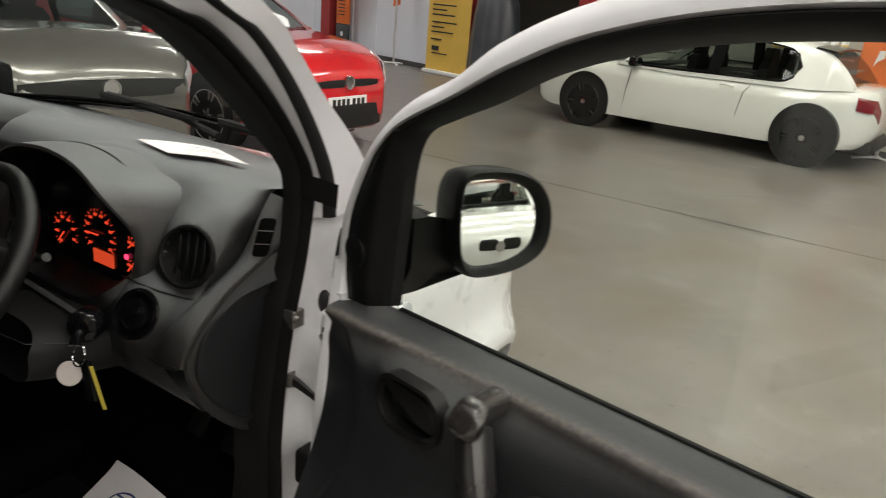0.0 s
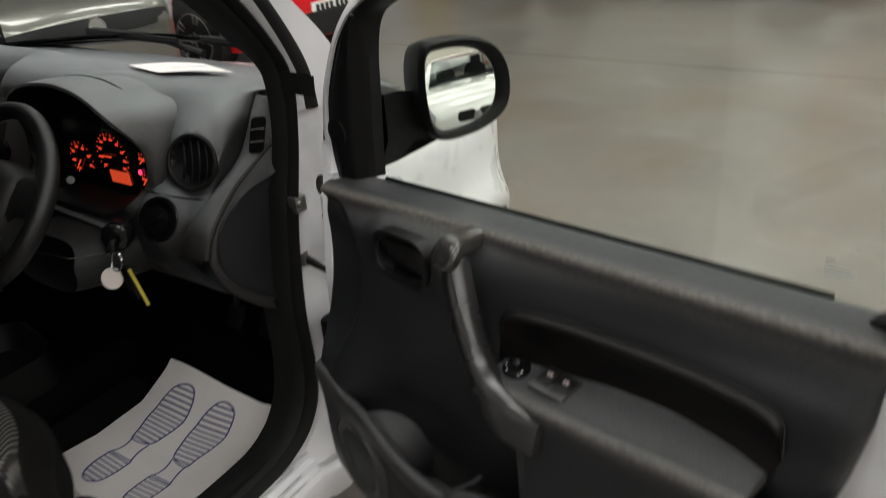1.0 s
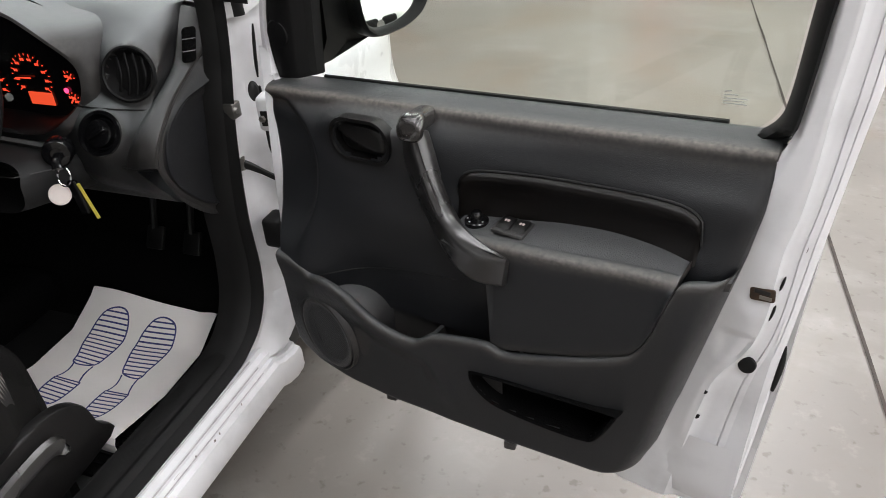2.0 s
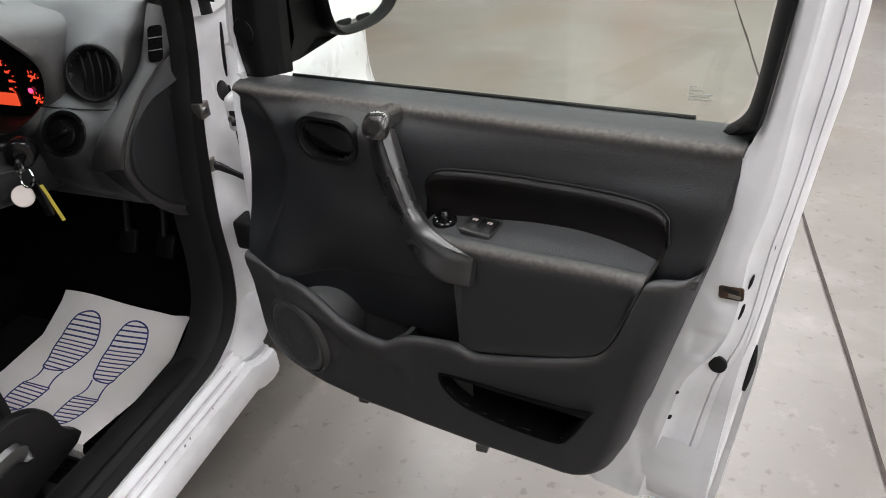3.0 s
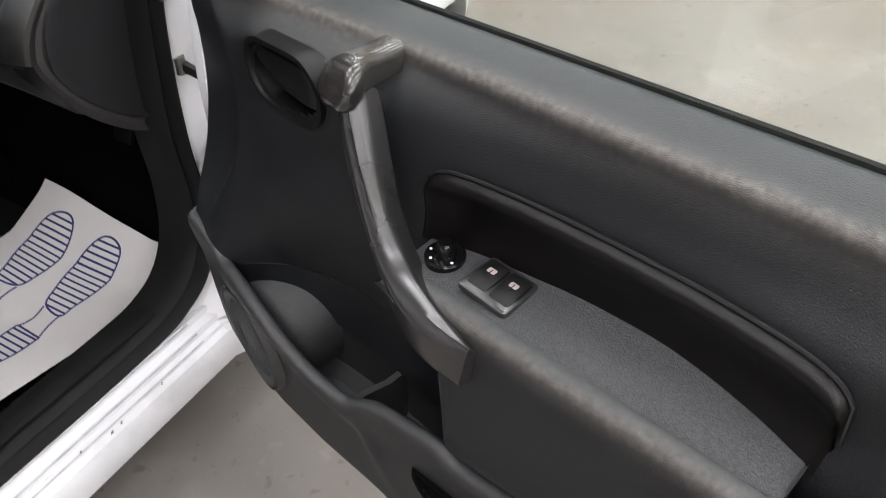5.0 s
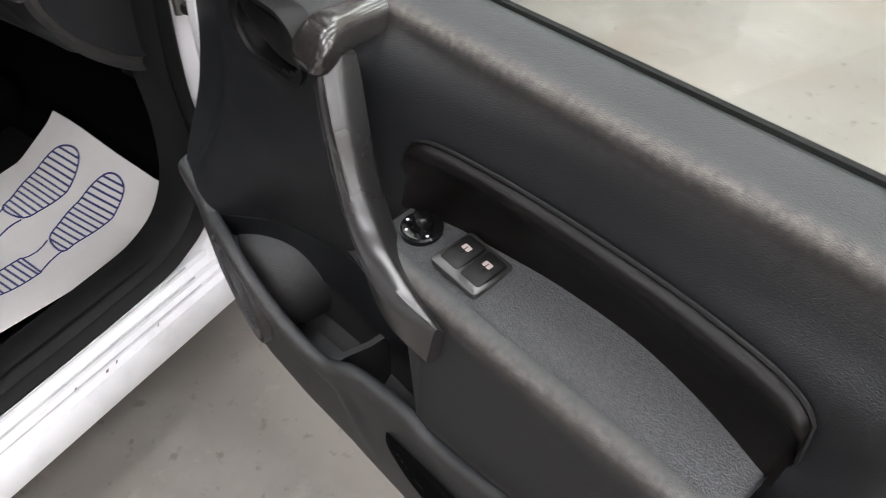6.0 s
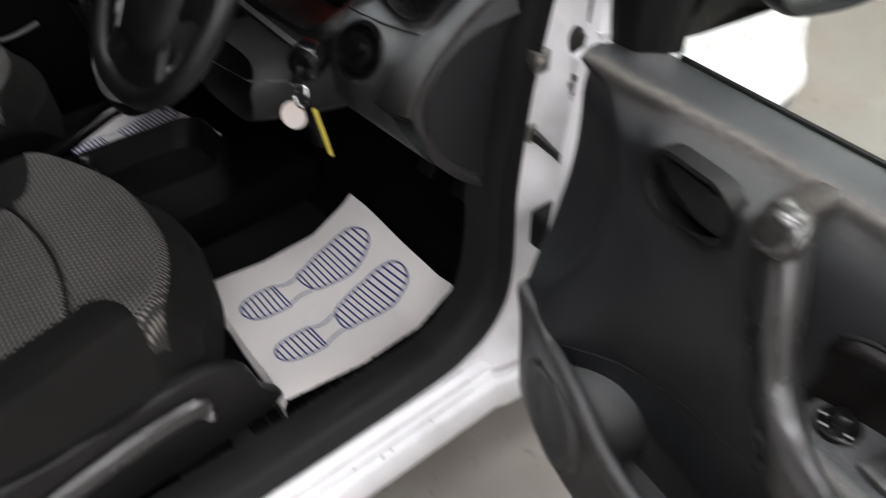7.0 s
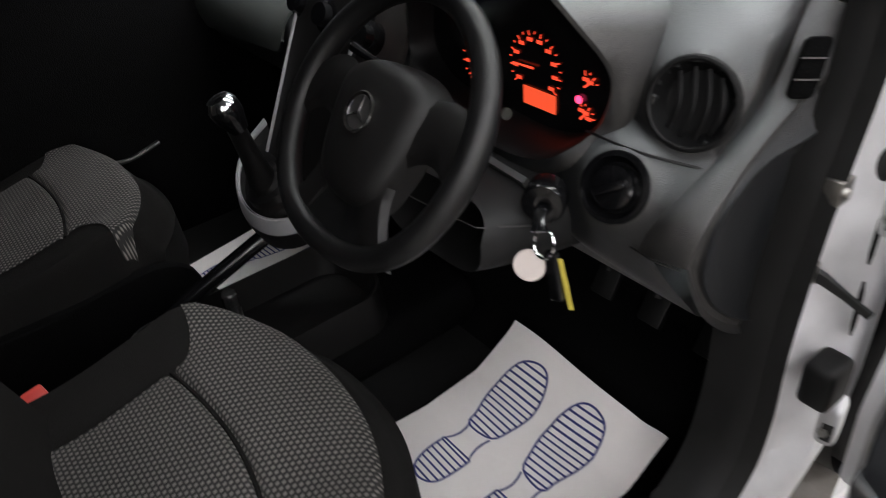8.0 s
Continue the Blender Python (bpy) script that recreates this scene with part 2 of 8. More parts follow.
def H(a, b, z=0.0):
    """A place in the hall: a along the far wall, b towards it."""
    return Vector((HALL_AT[0] + UNIT * (a * CA - b * SA), HALL_AT[1] + UNIT * (a * SA + b * CA), UNIT * z))


def hall_bm(bm):
    for v in bm.verts:
        v.co = H(*v.co)
    return bm


def structure(name, bm, material, label, smooth=False):
    return tagged(part(name, bm, material, smooth=smooth), label, name.split("_")[0], "", "structure")


def floor_material():
    m = mat("sealed_concrete", (0.180, 0.166, 0.150), 0.31, vary=0.14, scale=1.1, bump=0.08, bump_scale=60, stain=0.4, stain_scale=1.3)
    t = m.node_tree
    b = t.nodes["Principled BSDF"]
    co = [n for n in t.nodes if n.bl_idname == "ShaderNodeTexCoord"][0]
    old = b.inputs["Base Color"].links[0].from_socket
    # pale scuffs and drag marks, and dark fine specks
    mp = t.nodes.new("ShaderNodeMapping")
    mp.inputs["Scale"].default_value = (1.0, 1.5, 1)
    mp.inputs["Rotation"].default_value = (0, 0, 0.6)
    t.links.new(co.outputs["Object"], mp.inputs["Vector"])
    n1 = t.nodes.new("ShaderNodeTexNoise")
    n1.inputs["Scale"].default_value, n1.inputs["Detail"].default_value, n1.inputs["Roughness"].default_value = 2.2, 9.0, 0.62
    t.links.new(mp.outputs[0], n1.inputs["Vector"])
    r1 = t.nodes.new("ShaderNodeMapRange")
    r1.inputs["From Min"].default_value, r1.inputs["From Max"].default_value = 0.52, 0.72
    r1.inputs["To Max"].default_value = 0.4
    t.links.new(n1.outputs["Fac"], r1.inputs["Value"])
    m1 = t.nodes.new("ShaderNodeMix")
    m1.data_type = "RGBA"
    t.links.new(r1.outputs[0], m1.inputs["Factor"])
    t.links.new(old, m1.inputs["A"])
    m1.inputs["B"].default_value = (0.30, 0.295, 0.28, 1)
    n2 = t.nodes.new("ShaderNodeTexNoise")
    n2.inputs["Scale"].default_value, n2.inputs["Detail"].default_value = 26.0, 3.0
    t.links.new(co.outputs["Object"], n2.inputs["Vector"])
    r2 = t.nodes.new("ShaderNodeMapRange")
    r2.inputs["From Min"].default_value, r2.inputs["From Max"].default_value = 0.62, 0.70
    r2.inputs["To Max"].default_value = 0.5
    t.links.new(n2.outputs["Fac"], r2.inputs["Value"])
    m2 = t.nodes.new("ShaderNodeMix")
    m2.data_type = "RGBA"
    t.links.new(r2.outputs[0], m2.inputs["Factor"])
    t.links.new(m1.outputs["Result"], m2.inputs["A"])
    m2.inputs["B"].default_value = (0.08, 0.065, 0.05, 1)
    # broad brown spills and tyre dirt
    n3 = t.nodes.new("ShaderNodeTexNoise")
    n3.inputs["Scale"].default_value, n3.inputs["Detail"].default_value, n3.inputs["Roughness"].default_value, n3.inputs["Distortion"].default_value = 0.75, 8.0, 0.6, 0.6
    t.links.new(co.outputs["Object"], n3.inputs["Vector"])
    r3 = t.nodes.new("ShaderNodeMapRange")
    r3.inputs["From Min"].default_value, r3.inputs["From Max"].default_value = 0.50, 0.68
    r3.inputs["To Max"].default_value = 0.7
    t.links.new(n3.outputs["Fac"], r3.inputs["Value"])
    m3 = t.nodes.new("ShaderNodeMix")
    m3.data_type = "RGBA"
    t.links.new(r3.outputs[0], m3.inputs["Factor"])
    t.links.new(m2.outputs["Result"], m3.inputs["A"])
    m3.inputs["B"].default_value = (0.155, 0.118, 0.086, 1)
    # small worn chips
    n4 = t.nodes.new("ShaderNodeTexNoise")
    n4.inputs["Scale"].default_value, n4.inputs["Detail"].default_value, n4.inputs["Roughness"].default_value = 9.0, 7.0, 0.7
    t.links.new(co.outputs["Object"], n4.inputs["Vector"])
    r4 = t.nodes.new("ShaderNodeMapRange")
    r4.inputs["From Min"].default_value, r4.inputs["From Max"].default_value = 0.58, 0.70
    r4.inputs["To Max"].default_value = 0.25
    t.links.new(n4.outputs["Fac"], r4.inputs["Value"])
    m4 = t.nodes.new("ShaderNodeMix")
    m4.data_type = "RGBA"
    t.links.new(r4.outputs[0], m4.inputs["Factor"])
    t.links.new(m3.outputs["Result"], m4.inputs["A"])
    m4.inputs["B"].default_value = (0.33, 0.31, 0.28, 1)
    t.links.new(m4.outputs["Result"], b.inputs["Base Color"])
    return m


FLOOR = floor_material()
JOINT = mat("floor_joint_filler", (0.035, 0.027, 0.022), 0.8, vary=0.5, scale=25, bump=0.6)
BEIGE = mat("beige_block_wall", (0.52, 0.49, 0.43), 0.7, vary=0.06, scale=2, bump=0.3, bump_scale=40, stain=0.2)
PALE = mat("white_sheet_panel", (0.72, 0.75, 0.82), 0.45, vary=0.04, scale=2, stain=0.1)
ROOFM = mat("grey_roof_sheet", (0.4, 0.4, 0.4), 0.7, vary=0.05)
REDSTEEL = mat("red_painted_steel", (0.32, 0.03, 0.03), 0.45, vary=0.15, scale=6)
PANEL = glow("roof_light_panel", (1.0, 0.98, 0.94), ROOF_LIGHT)

A0, A1, B0, B1, CEIL = -22.0, 12.0, -13.0, 9.35, 5.2
structure("floor", hall_bm(box((A0, B0, -0.2), (A1, B1 + 5, 0.0))), FLOOR, "grey sealed concrete floor with scuffs and stains")
structure("ceiling", hall_bm(box((A0, B0, CEIL), (A1, B1 + 5, CEIL + 0.15))), ROOFM, "grey sheet roof of the hall")
# far wall with an opening into the next bay
structure("wall_north", hall_bm(box((-7.95, B1, 0), (A1, B1 + 0.2, CEIL))), BEIGE, "beige painted block wall")
structure("wall_north_panel", hall_bm(box((A0, B1, 0), (-10.0, B1 + 0.2, CEIL))), PALE, "white sheeted wall of the hall")
structure("wall_north_lintel", hall_bm(box((-10.0, B1, 2.8), (-7.95, B1 + 0.2, CEIL))), BEIGE, "beige wall above the opening")
structure("wall_far", hall_bm(box((A0, B1 + 4.8, 0), (A1, B1 + 5.0, CEIL))), BEIGE, "wall of the next bay")
structure("wall_south", hall_bm(box((A0, B0 - 0.2, 0), (A1, B0, CEIL))), BEIGE, "plain wall behind the van")
structure("wall_east", hall_bm(box((A1, B0, 0), (A1 + 0.2, B1 + 5, CEIL))), BEIGE, "plain side wall")
structure("wall_west", hall_bm(box((A0 - 0.2, B0, 0), (A0, B1 + 5, CEIL))), PALE, "white side wall")


def joint(name, p, q, w, label):
    d = (Vector(q) - Vector(p)).normalized()
    s = Vector((-d.y, d.x, 0)) * w / 2
    n = 60
    rows = []
    for i in range(n + 1):
        c = Vector(p).lerp(Vector(q), i / n)
        k = 1 + 0.5 * noise.noise(Vector((i * 0.7, w * 90, 3)))
        j = Vector((-d.y, d.x, 0)) * 0.004 * noise.noise(Vector((i * 0.4, 7, w)))
        rows.append([(*(c + j - s * k).xy, 0.004), (*(c + j + s * k).xy, 0.004)])
    return structure(name, grid(rows), JOINT, label)


joint("trim_joint", (1.15, -3.0, 0), (0.07, 9.4, 0), 0.012, "dark ragged saw joint in the concrete floor")
joint("trim_joint", (-9.0, 6.35, 0), (6.0, 6.1, 0), 0.012, "fine dark joint across the concrete floor")

# roof lights: rows of panels
for a, b in [(a, b) for a in (-4.0, -1.0, 2.0, 5.0, 8.0, 10.8) for b in (-1.5, 1.5, 4.5, 7.6)] + [(a, b) for a in (5.0, 8.0, 10.8) for b in (-8.5, -5.0)] + [(a, b) for a in (-18.0, -14.0, -10.0) for b in (-6.0, 6.5)] + [(-17.0, 2.5)]:
    tagged(part("ceiling_light", hall_bm(box((a - 0.3, b - 1.1, CEIL - 0.05), (a + 0.3, b + 1.1, CEIL - 0.005))), PANEL, smooth=False),
           "bright rectangular white roof light panel", "ceiling light", "roof lights")


# ---- along the far wall of the hall ----
ORANGE = mat("orange_vinyl", (0.72, 0.16, 0.03), 0.5, vary=0.06, scale=5)
YELLOW = mat("yellow_vinyl", (0.72, 0.47, 0.09), 0.5, vary=0.05, scale=4)
DARKPLASTIC = mat("dark_grey_plastic", (0.05, 0.052, 0.055), 0.45, vary=0.12, scale=6, bump=0.2)
SIGNWHITE = mat("white_print", (0.75, 0.75, 0.75), 0.6, vary=0.03)
BARINK = mat("black_print", (0.02, 0.02, 0.02), 0.6, vary=0.1)
POLE = mat("brushed_pole", (0.55, 0.55, 0.56), 0.3, 0.9, vary=0.08)


def hthing(name, a, b, label, category, group=""):
    th = thing(name, tuple(H(a, b)), label, category, group, rz=HALL)
    th.scale = (UNIT, UNIT, UNIT)
    return th


def steel_column(a, b, w, d):
    th = hthing("steel_column", a, b, "red painted steel column against the hall wall", "column", "steel columns")
    for lo, hi, nm in (((-w / 2, -d / 2, 0), (w / 2, -d / 2 + 0.014, 5.15), "flange"), ((-w / 2, d / 2 - 0.014, 0), (w / 2, d / 2, 5.15), "flange"), ((-0.006, -d / 2 + 0.014, 0), (0.006, d / 2 - 0.014, 5.15), "web")):
        part(nm, box(lo, hi, 0.002, 1), REDSTEEL, th)
    part("base_plate", box((-w / 2 - 0.03, -d / 2 - 0.03, 0), (w / 2 + 0.03, d / 2 + 0.03, 0.018), 0.003, 1), REDSTEEL, th)


steel_column(-14.87, 9.18, 0.34, 0.3)
steel_column(-10.35, 9.20, 0.18, 0.22)
steel_column(-7.86, 9.20, 0.16, 0.22)


def roll_banner(a, b):
    th = hthing("roll_up_banner", a, b, "yellow roll-up banner with lines of black print", "banner")
    part("base", box((-0.57, -0.10, 0), (0.57, 0.10, 0.07), 0.02, 3), SIGNWHITE, th)
    rows = [[(x, 0.02 * math.sin(x * 4) - 0.02 * z * 0.2, z) for x in [-0.55 + 0.11 * i for i in range(11)]] for z in [0.07 + 0.1 * k for k in range(22)]]
    sheet = part("sheet", thicken(grid(rows), 0.002), YELLOW, th)
    z = 1.95
    for k, l in enumerate((0.6, 0.7, 0.62, 0.5, 0.66, 0.3, 0.7, 0.64, 0.4, 0.62, 0.68, 0.35, 0.6, 0.3)):
        part("print_bar", box((-0.42, -0.045 + 0.0 * k, z - 0.012), (-0.42 + l, -0.04, z + 0.012)), BARINK, sheet, smooth=False)
        z -= 0.085 if k % 3 else 0.13
    part("print_block", box((-0.38, -0.045, 0.42), (-0.18, -0.04, 0.50)), BARINK, sheet, smooth=False)
    part("print_bar", box((-0.38, -0.045, 0.36), (0.05, -0.04, 0.38)), BARINK, sheet, smooth=False)
    part("pole", tube([(0, 0.03, 0.07), (0, 0.03, 2.17)], 0.012, 8), POLE, th)


roll_banner(-10.78, 9.02)


def flag_stand(a, b, w, z0, material, label, sail=True):
    th = hthing("flag_stand", a, b, label, "flag", "flags on poles")
    part("pole", tube([(0, 0, 0.03), (0, 0, 1.6), (0.02, 0, 2.4)], [0.02, 0.018, 0.012], 10), POLE, th)
    for k in range(3):
        c, s = math.cos(radians(100 + 120 * k)), math.sin(radians(100 + 120 * k))
        part("foot", tube([(0, 0, 0.05), (0.12 * c, 0.12 * s, 0.04), (0.26 * c, 0.26 * s, 0.02)], [0.02, 0.022, 0.024], 8, flat=0.7), SIGNWHITE, th)
    rows = []
    for i in range(20):
        f = i / 19
        z = z0 + (2.38 - z0) * f
        ww = w * (1 - 0.35 * f ** 3)
        rows.append([(0.015 - ww * g if sail else -ww / 2 + ww * g, 0.03 * math.sin(g * 3 + f * 2), z + 0.22 * w * g * (1 - f)) for g in (0, 0.2, 0.4, 0.6, 0.8, 1.0)])
    cloth = part("cloth", thicken(grid(rows), 0.003), material, th)
    for zz in (z0 + 0.30, z0 + 0.75):
        part("print_shape", plate([(-0.04, -0.06), (0.0, 0.12), (0.06, 0.12), (0.06, 0.04), (0.0, 0.0)], 0.003, to=lambda x, y, c, zz=zz: ((-w * 0.5 if sail else 0) + x, -0.05 - c, zz + y)), SIGNWHITE, cloth)
    return th


flag_stand(-3.36, 9.16, 0.46, 0.80, ORANGE, "orange flag with white shapes on a silver pole")
flag_stand(-12.31, 9.0, 0.22, 1.10, ORANGE, "orange topped display pole on a white foot", sail=False)
flag_stand(-13.75, 9.0, 0.45, 1.16, ORANGE, "wide orange display flag on a silver pole", sail=False)


def safety_board(a, b):
    th = hthing("safety_board", a, b, "orange and black upright display board", "board")
    part("panel", box((-0.22, -0.03, 0.02), (0.22, 0.03, 0.62), 0.01), DARKPLASTIC, th)
    part("panel", box((-0.22, -0.03, 0.624), (0.22, 0.03, 1.75), 0.01), ORANGE, th, "orange upper panel")
    for k in range(5):
        part("print_bar", box((-0.14, -0.034, 0.8 + 0.07 * k), (0.1, -0.03, 0.82 + 0.07 * k)), BARINK, th, smooth=False)
    part("dial", lathe([(0.0, 0.006), (0.05, 0.006), (0.055, 0.0)], 24, pose(0, -0.03, 0.42, 90)), SIGNWHITE, th)
    for x in (-0.15, 0.15):
        part("foot", box((x - 0.03, -0.12, 0), (x + 0.03, 0.12, 0.02), 0.004), DARKPLASTIC, th)


safety_board(-14.27, 9.1)
# sheeted wall: seams, rail and plinth
for a in (-13.4, -12.75, -11.7, -15.8, -17.2):
    structure("trim_seam", hall_bm(box((a - 0.012, B1 - 0.012, 0.1), (a + 0.012, B1 - 0.002, 4.0))), PALE, "upright seam of the white sheeted wall")
structure("trim_plinth", hall_bm(box((-20.0, B1 - 0.06, 0), (-11.2, B1 - 0.003, 0.09))), DARKPLASTIC, "black plinth along the white wall")
structure("trim_rail", hall_bm(box((-14.6, B1 - 0.03, 1.34), (-11.4, B1 - 0.003, 1.38))), DARKPLASTIC, "dark rail on the white wall")
structure("baseboard", hall_bm(box((-7.7, B1 - 0.03, 0), (A1 - 0.1, B1 - 0.003, 0.10))), DARKPLASTIC, "black skirting along the beige wall")
structure("trim_band", hall_bm(box((-7.7, B1 - 0.012, 0.885), (A1 - 0.1, B1 - 0.003, 0.905))), DARKPLASTIC, "thin dark line along the beige wall")
# block courses of the beige wall
bm = bmesh.new()
for k in range(1, 9):
    if k != 4:
        box((-7.7, B1 - 0.006, 0.225 * k - 0.004), (2.0, B1 - 0.002, 0.225 * k + 0.004), bm=bm)
structure("trim_courses", hall_bm(bm), mat("mortar_line", (0.38, 0.36, 0.32), 0.9, vary=0.08), "faint block courses of the beige wall")


def covered_bin(a, b):
    th = hthing("covered_trolley", a, b, "bulky trolley under a dark grey cover", "trolley")
    rows = []
    for z, k in ((0.0, 0.96), (0.05, 1.0), (0.3, 0.99), (0.7, 0.95), (1.1, 0.9), (1.35, 0.82), (1.5, 0.6), (1.55, 0.2), (1.555, 0.02)):
        rows.append([(0.50 * k * math.cos(x) * (1 + 0.05 * math.sin(7 * x + z * 3)), 0.36 * k * math.sin(x) * (1 + 0.06 * math.sin(9 * x)), z) for x in [2 * math.pi * j / 48 for j in range(48)]])
    part("cover", grid(rows, close_v=True), mat("grey_tarpaulin", (0.055, 0.06, 0.07), 0.4, vary=0.2, scale=4, bump=0.4, bump_scale=25), th)
    part("hem", tube([(0.5 * math.cos(x), 0.36 * math.sin(x), 0.012) for x in [2 * math.pi * j / 40 for j in range(40)]], 0.01, 6, closed=True), mat("pale_hem", (0.4, 0.42, 0.45), 0.6), th)


covered_bin(-9.72, 9.15)


def wall_cabinet(a, b):
    th = hthing("wall_cabinet", a, b, "dark grey cabinet fixed to the beige wall", "cabinet")
    part("body", box((-0.31, -0.1, 0.74), (0.31, 0.1, 1.5), 0.025, 3), DARKPLASTIC, th)
    part("door", box((-0.28, -0.112, 0.78), (0.28, -0.1, 1.46), 0.01, 2), DARKPLASTIC, th)
    part("mark", box((-0.02, -0.114, 0.86), (0.04, -0.112, 0.95)), SIGNWHITE, th, smooth=False)


wall_cabinet(-7.23, 9.24)


def wall_bar(a, b):
    th = hthing("wall_bar", a, b, "upright orange bar with a black edge on the wall", "bar")
    part("face", box((-0.045, -0.05, 0.26), (0.045, 0.0, 1.9), 0.006), ORANGE, th)
    part("edge", box((0.045, -0.045, 0.28), (0.085, 0.0, 1.88), 0.006), DARKPLASTIC, th)


wall_bar(-3.06, 9.33)


def shelf_row():
    sh_ = hthing("wall_shelf", -4.45, 9.25, "narrow white shelf on the beige wall", "shelf")
    part("board", box((-0.55, -0.09, 1.06), (0.55, 0.09, 1.085), 0.004), SIGNWHITE, sh_)
    for x in (-0.4, 0.4):
        part("bracket", box((x - 0.01, -0.06, 0.98), (x + 0.01, 0.088, 1.06), 0.003), SIGNWHITE, sh_)
    for k in range(8):
        p = H(-4.86 + 0.118 * k, 9.24, 1.085)
        t_ = thing("bottle", tuple(p), "white bottle with a yellow label standing on the shelf", "bottle", "bottles on the shelf")
        part("body", lathe([(0.0, 0.0), (0.04, 0.0), (0.042, 0.01), (0.042, 0.2), (0.03, 0.235), (0.014, 0.25), (0.014, 0.27), (0.0, 0.27)], 20), SIGNWHITE, t_)
        part("label", lathe([(0.0425, 0.04), (0.0428, 0.05), (0.0428, 0.15), (0.0425, 0.16)], 20), YELLOW, t_)


shelf_row()


# ---- parked cars ----
TYRE = mat("tyre_rubber", (0.006, 0.006, 0.006), 0.7, vary=0.2, scale=20, bump=0.3)
BLACKRIM = mat("black_alloy", (0.01, 0.01, 0.011), 0.25, 0.3, vary=0.1)
SILVERRIM = mat("silver_alloy", (0.45, 0.45, 0.46), 0.3, 0.9, vary=0.08)
LENS = mat("clear_lamp_lens", (0.55, 0.57, 0.6), 0.08, 0.35, vary=0.15, scale=30)
REDLENS = mat("red_lamp_lens", (0.20, 0.006, 0.008), 0.10, vary=0.2, scale=25, coat=0.5)
GRILLE = mat("black_grille", (0.004, 0.004, 0.004), 0.5, vary=0.2)
PLATE = mat("number_plate_white", (0.75, 0.75, 0.72), 0.4, vary=0.03)
INK = mat("black_ink", (0.015, 0.015, 0.015), 0.6, vary=0.1)


CARGLASS = glass("tinted_car_glass", (0.62, 0.67, 0.65))


def wheel(parent, x, y, r, side, rim_mat, width=0.2):
    """A road wheel: tyre, rim with spokes and a centre cap; side is the outward y."""
    turn = Matrix.Translation((x, y, r)) @ Matrix.Rotation(radians(-90 * side), 4, "X")
    ri = r * 0.72
    tyre = part("tyre", lathe([(ri, -width), (r * 0.9, -width), (r, -width * 0.8), (r, -0.03), (r * 0.95, -0.006), (r * 0.84, 0.0), (ri, -0.004), (ri, -width)], 40, turn), TYRE, parent)
    bm = lathe([(ri, -0.004), (ri * 0.97, 0.0), (ri * 0.93, -0.012), (ri * 0.9, -0.05), (0.02, -0.06)], 40)
    for k in range(5):
        for off in (-0.13, 0.13):
            a = 2 * math.pi * k / 5 + off
            q = a + (-off) * 0.55
            tube([(0.03 * math.cos(q), 0.03 * math.sin(q), -0.012), (ri * 0.55 * math.cos(a), ri * 0.55 * math.sin(a), -0.012), (ri * 0.95 * math.cos(a), ri * 0.95 * math.sin(a), -0.006)], [0.02, 0.016, 0.02], 6, flat=0.5, up=(0, 0, 1), bm=bm)
    rim = part("rim", moved(bm, turn), rim_mat, tyre)
    part("centre_cap", lathe([(0.034, -0.008), (0.032, 0.002), (0.0, 0.004)], 20, turn), CHROME, tyre)
    return tyre


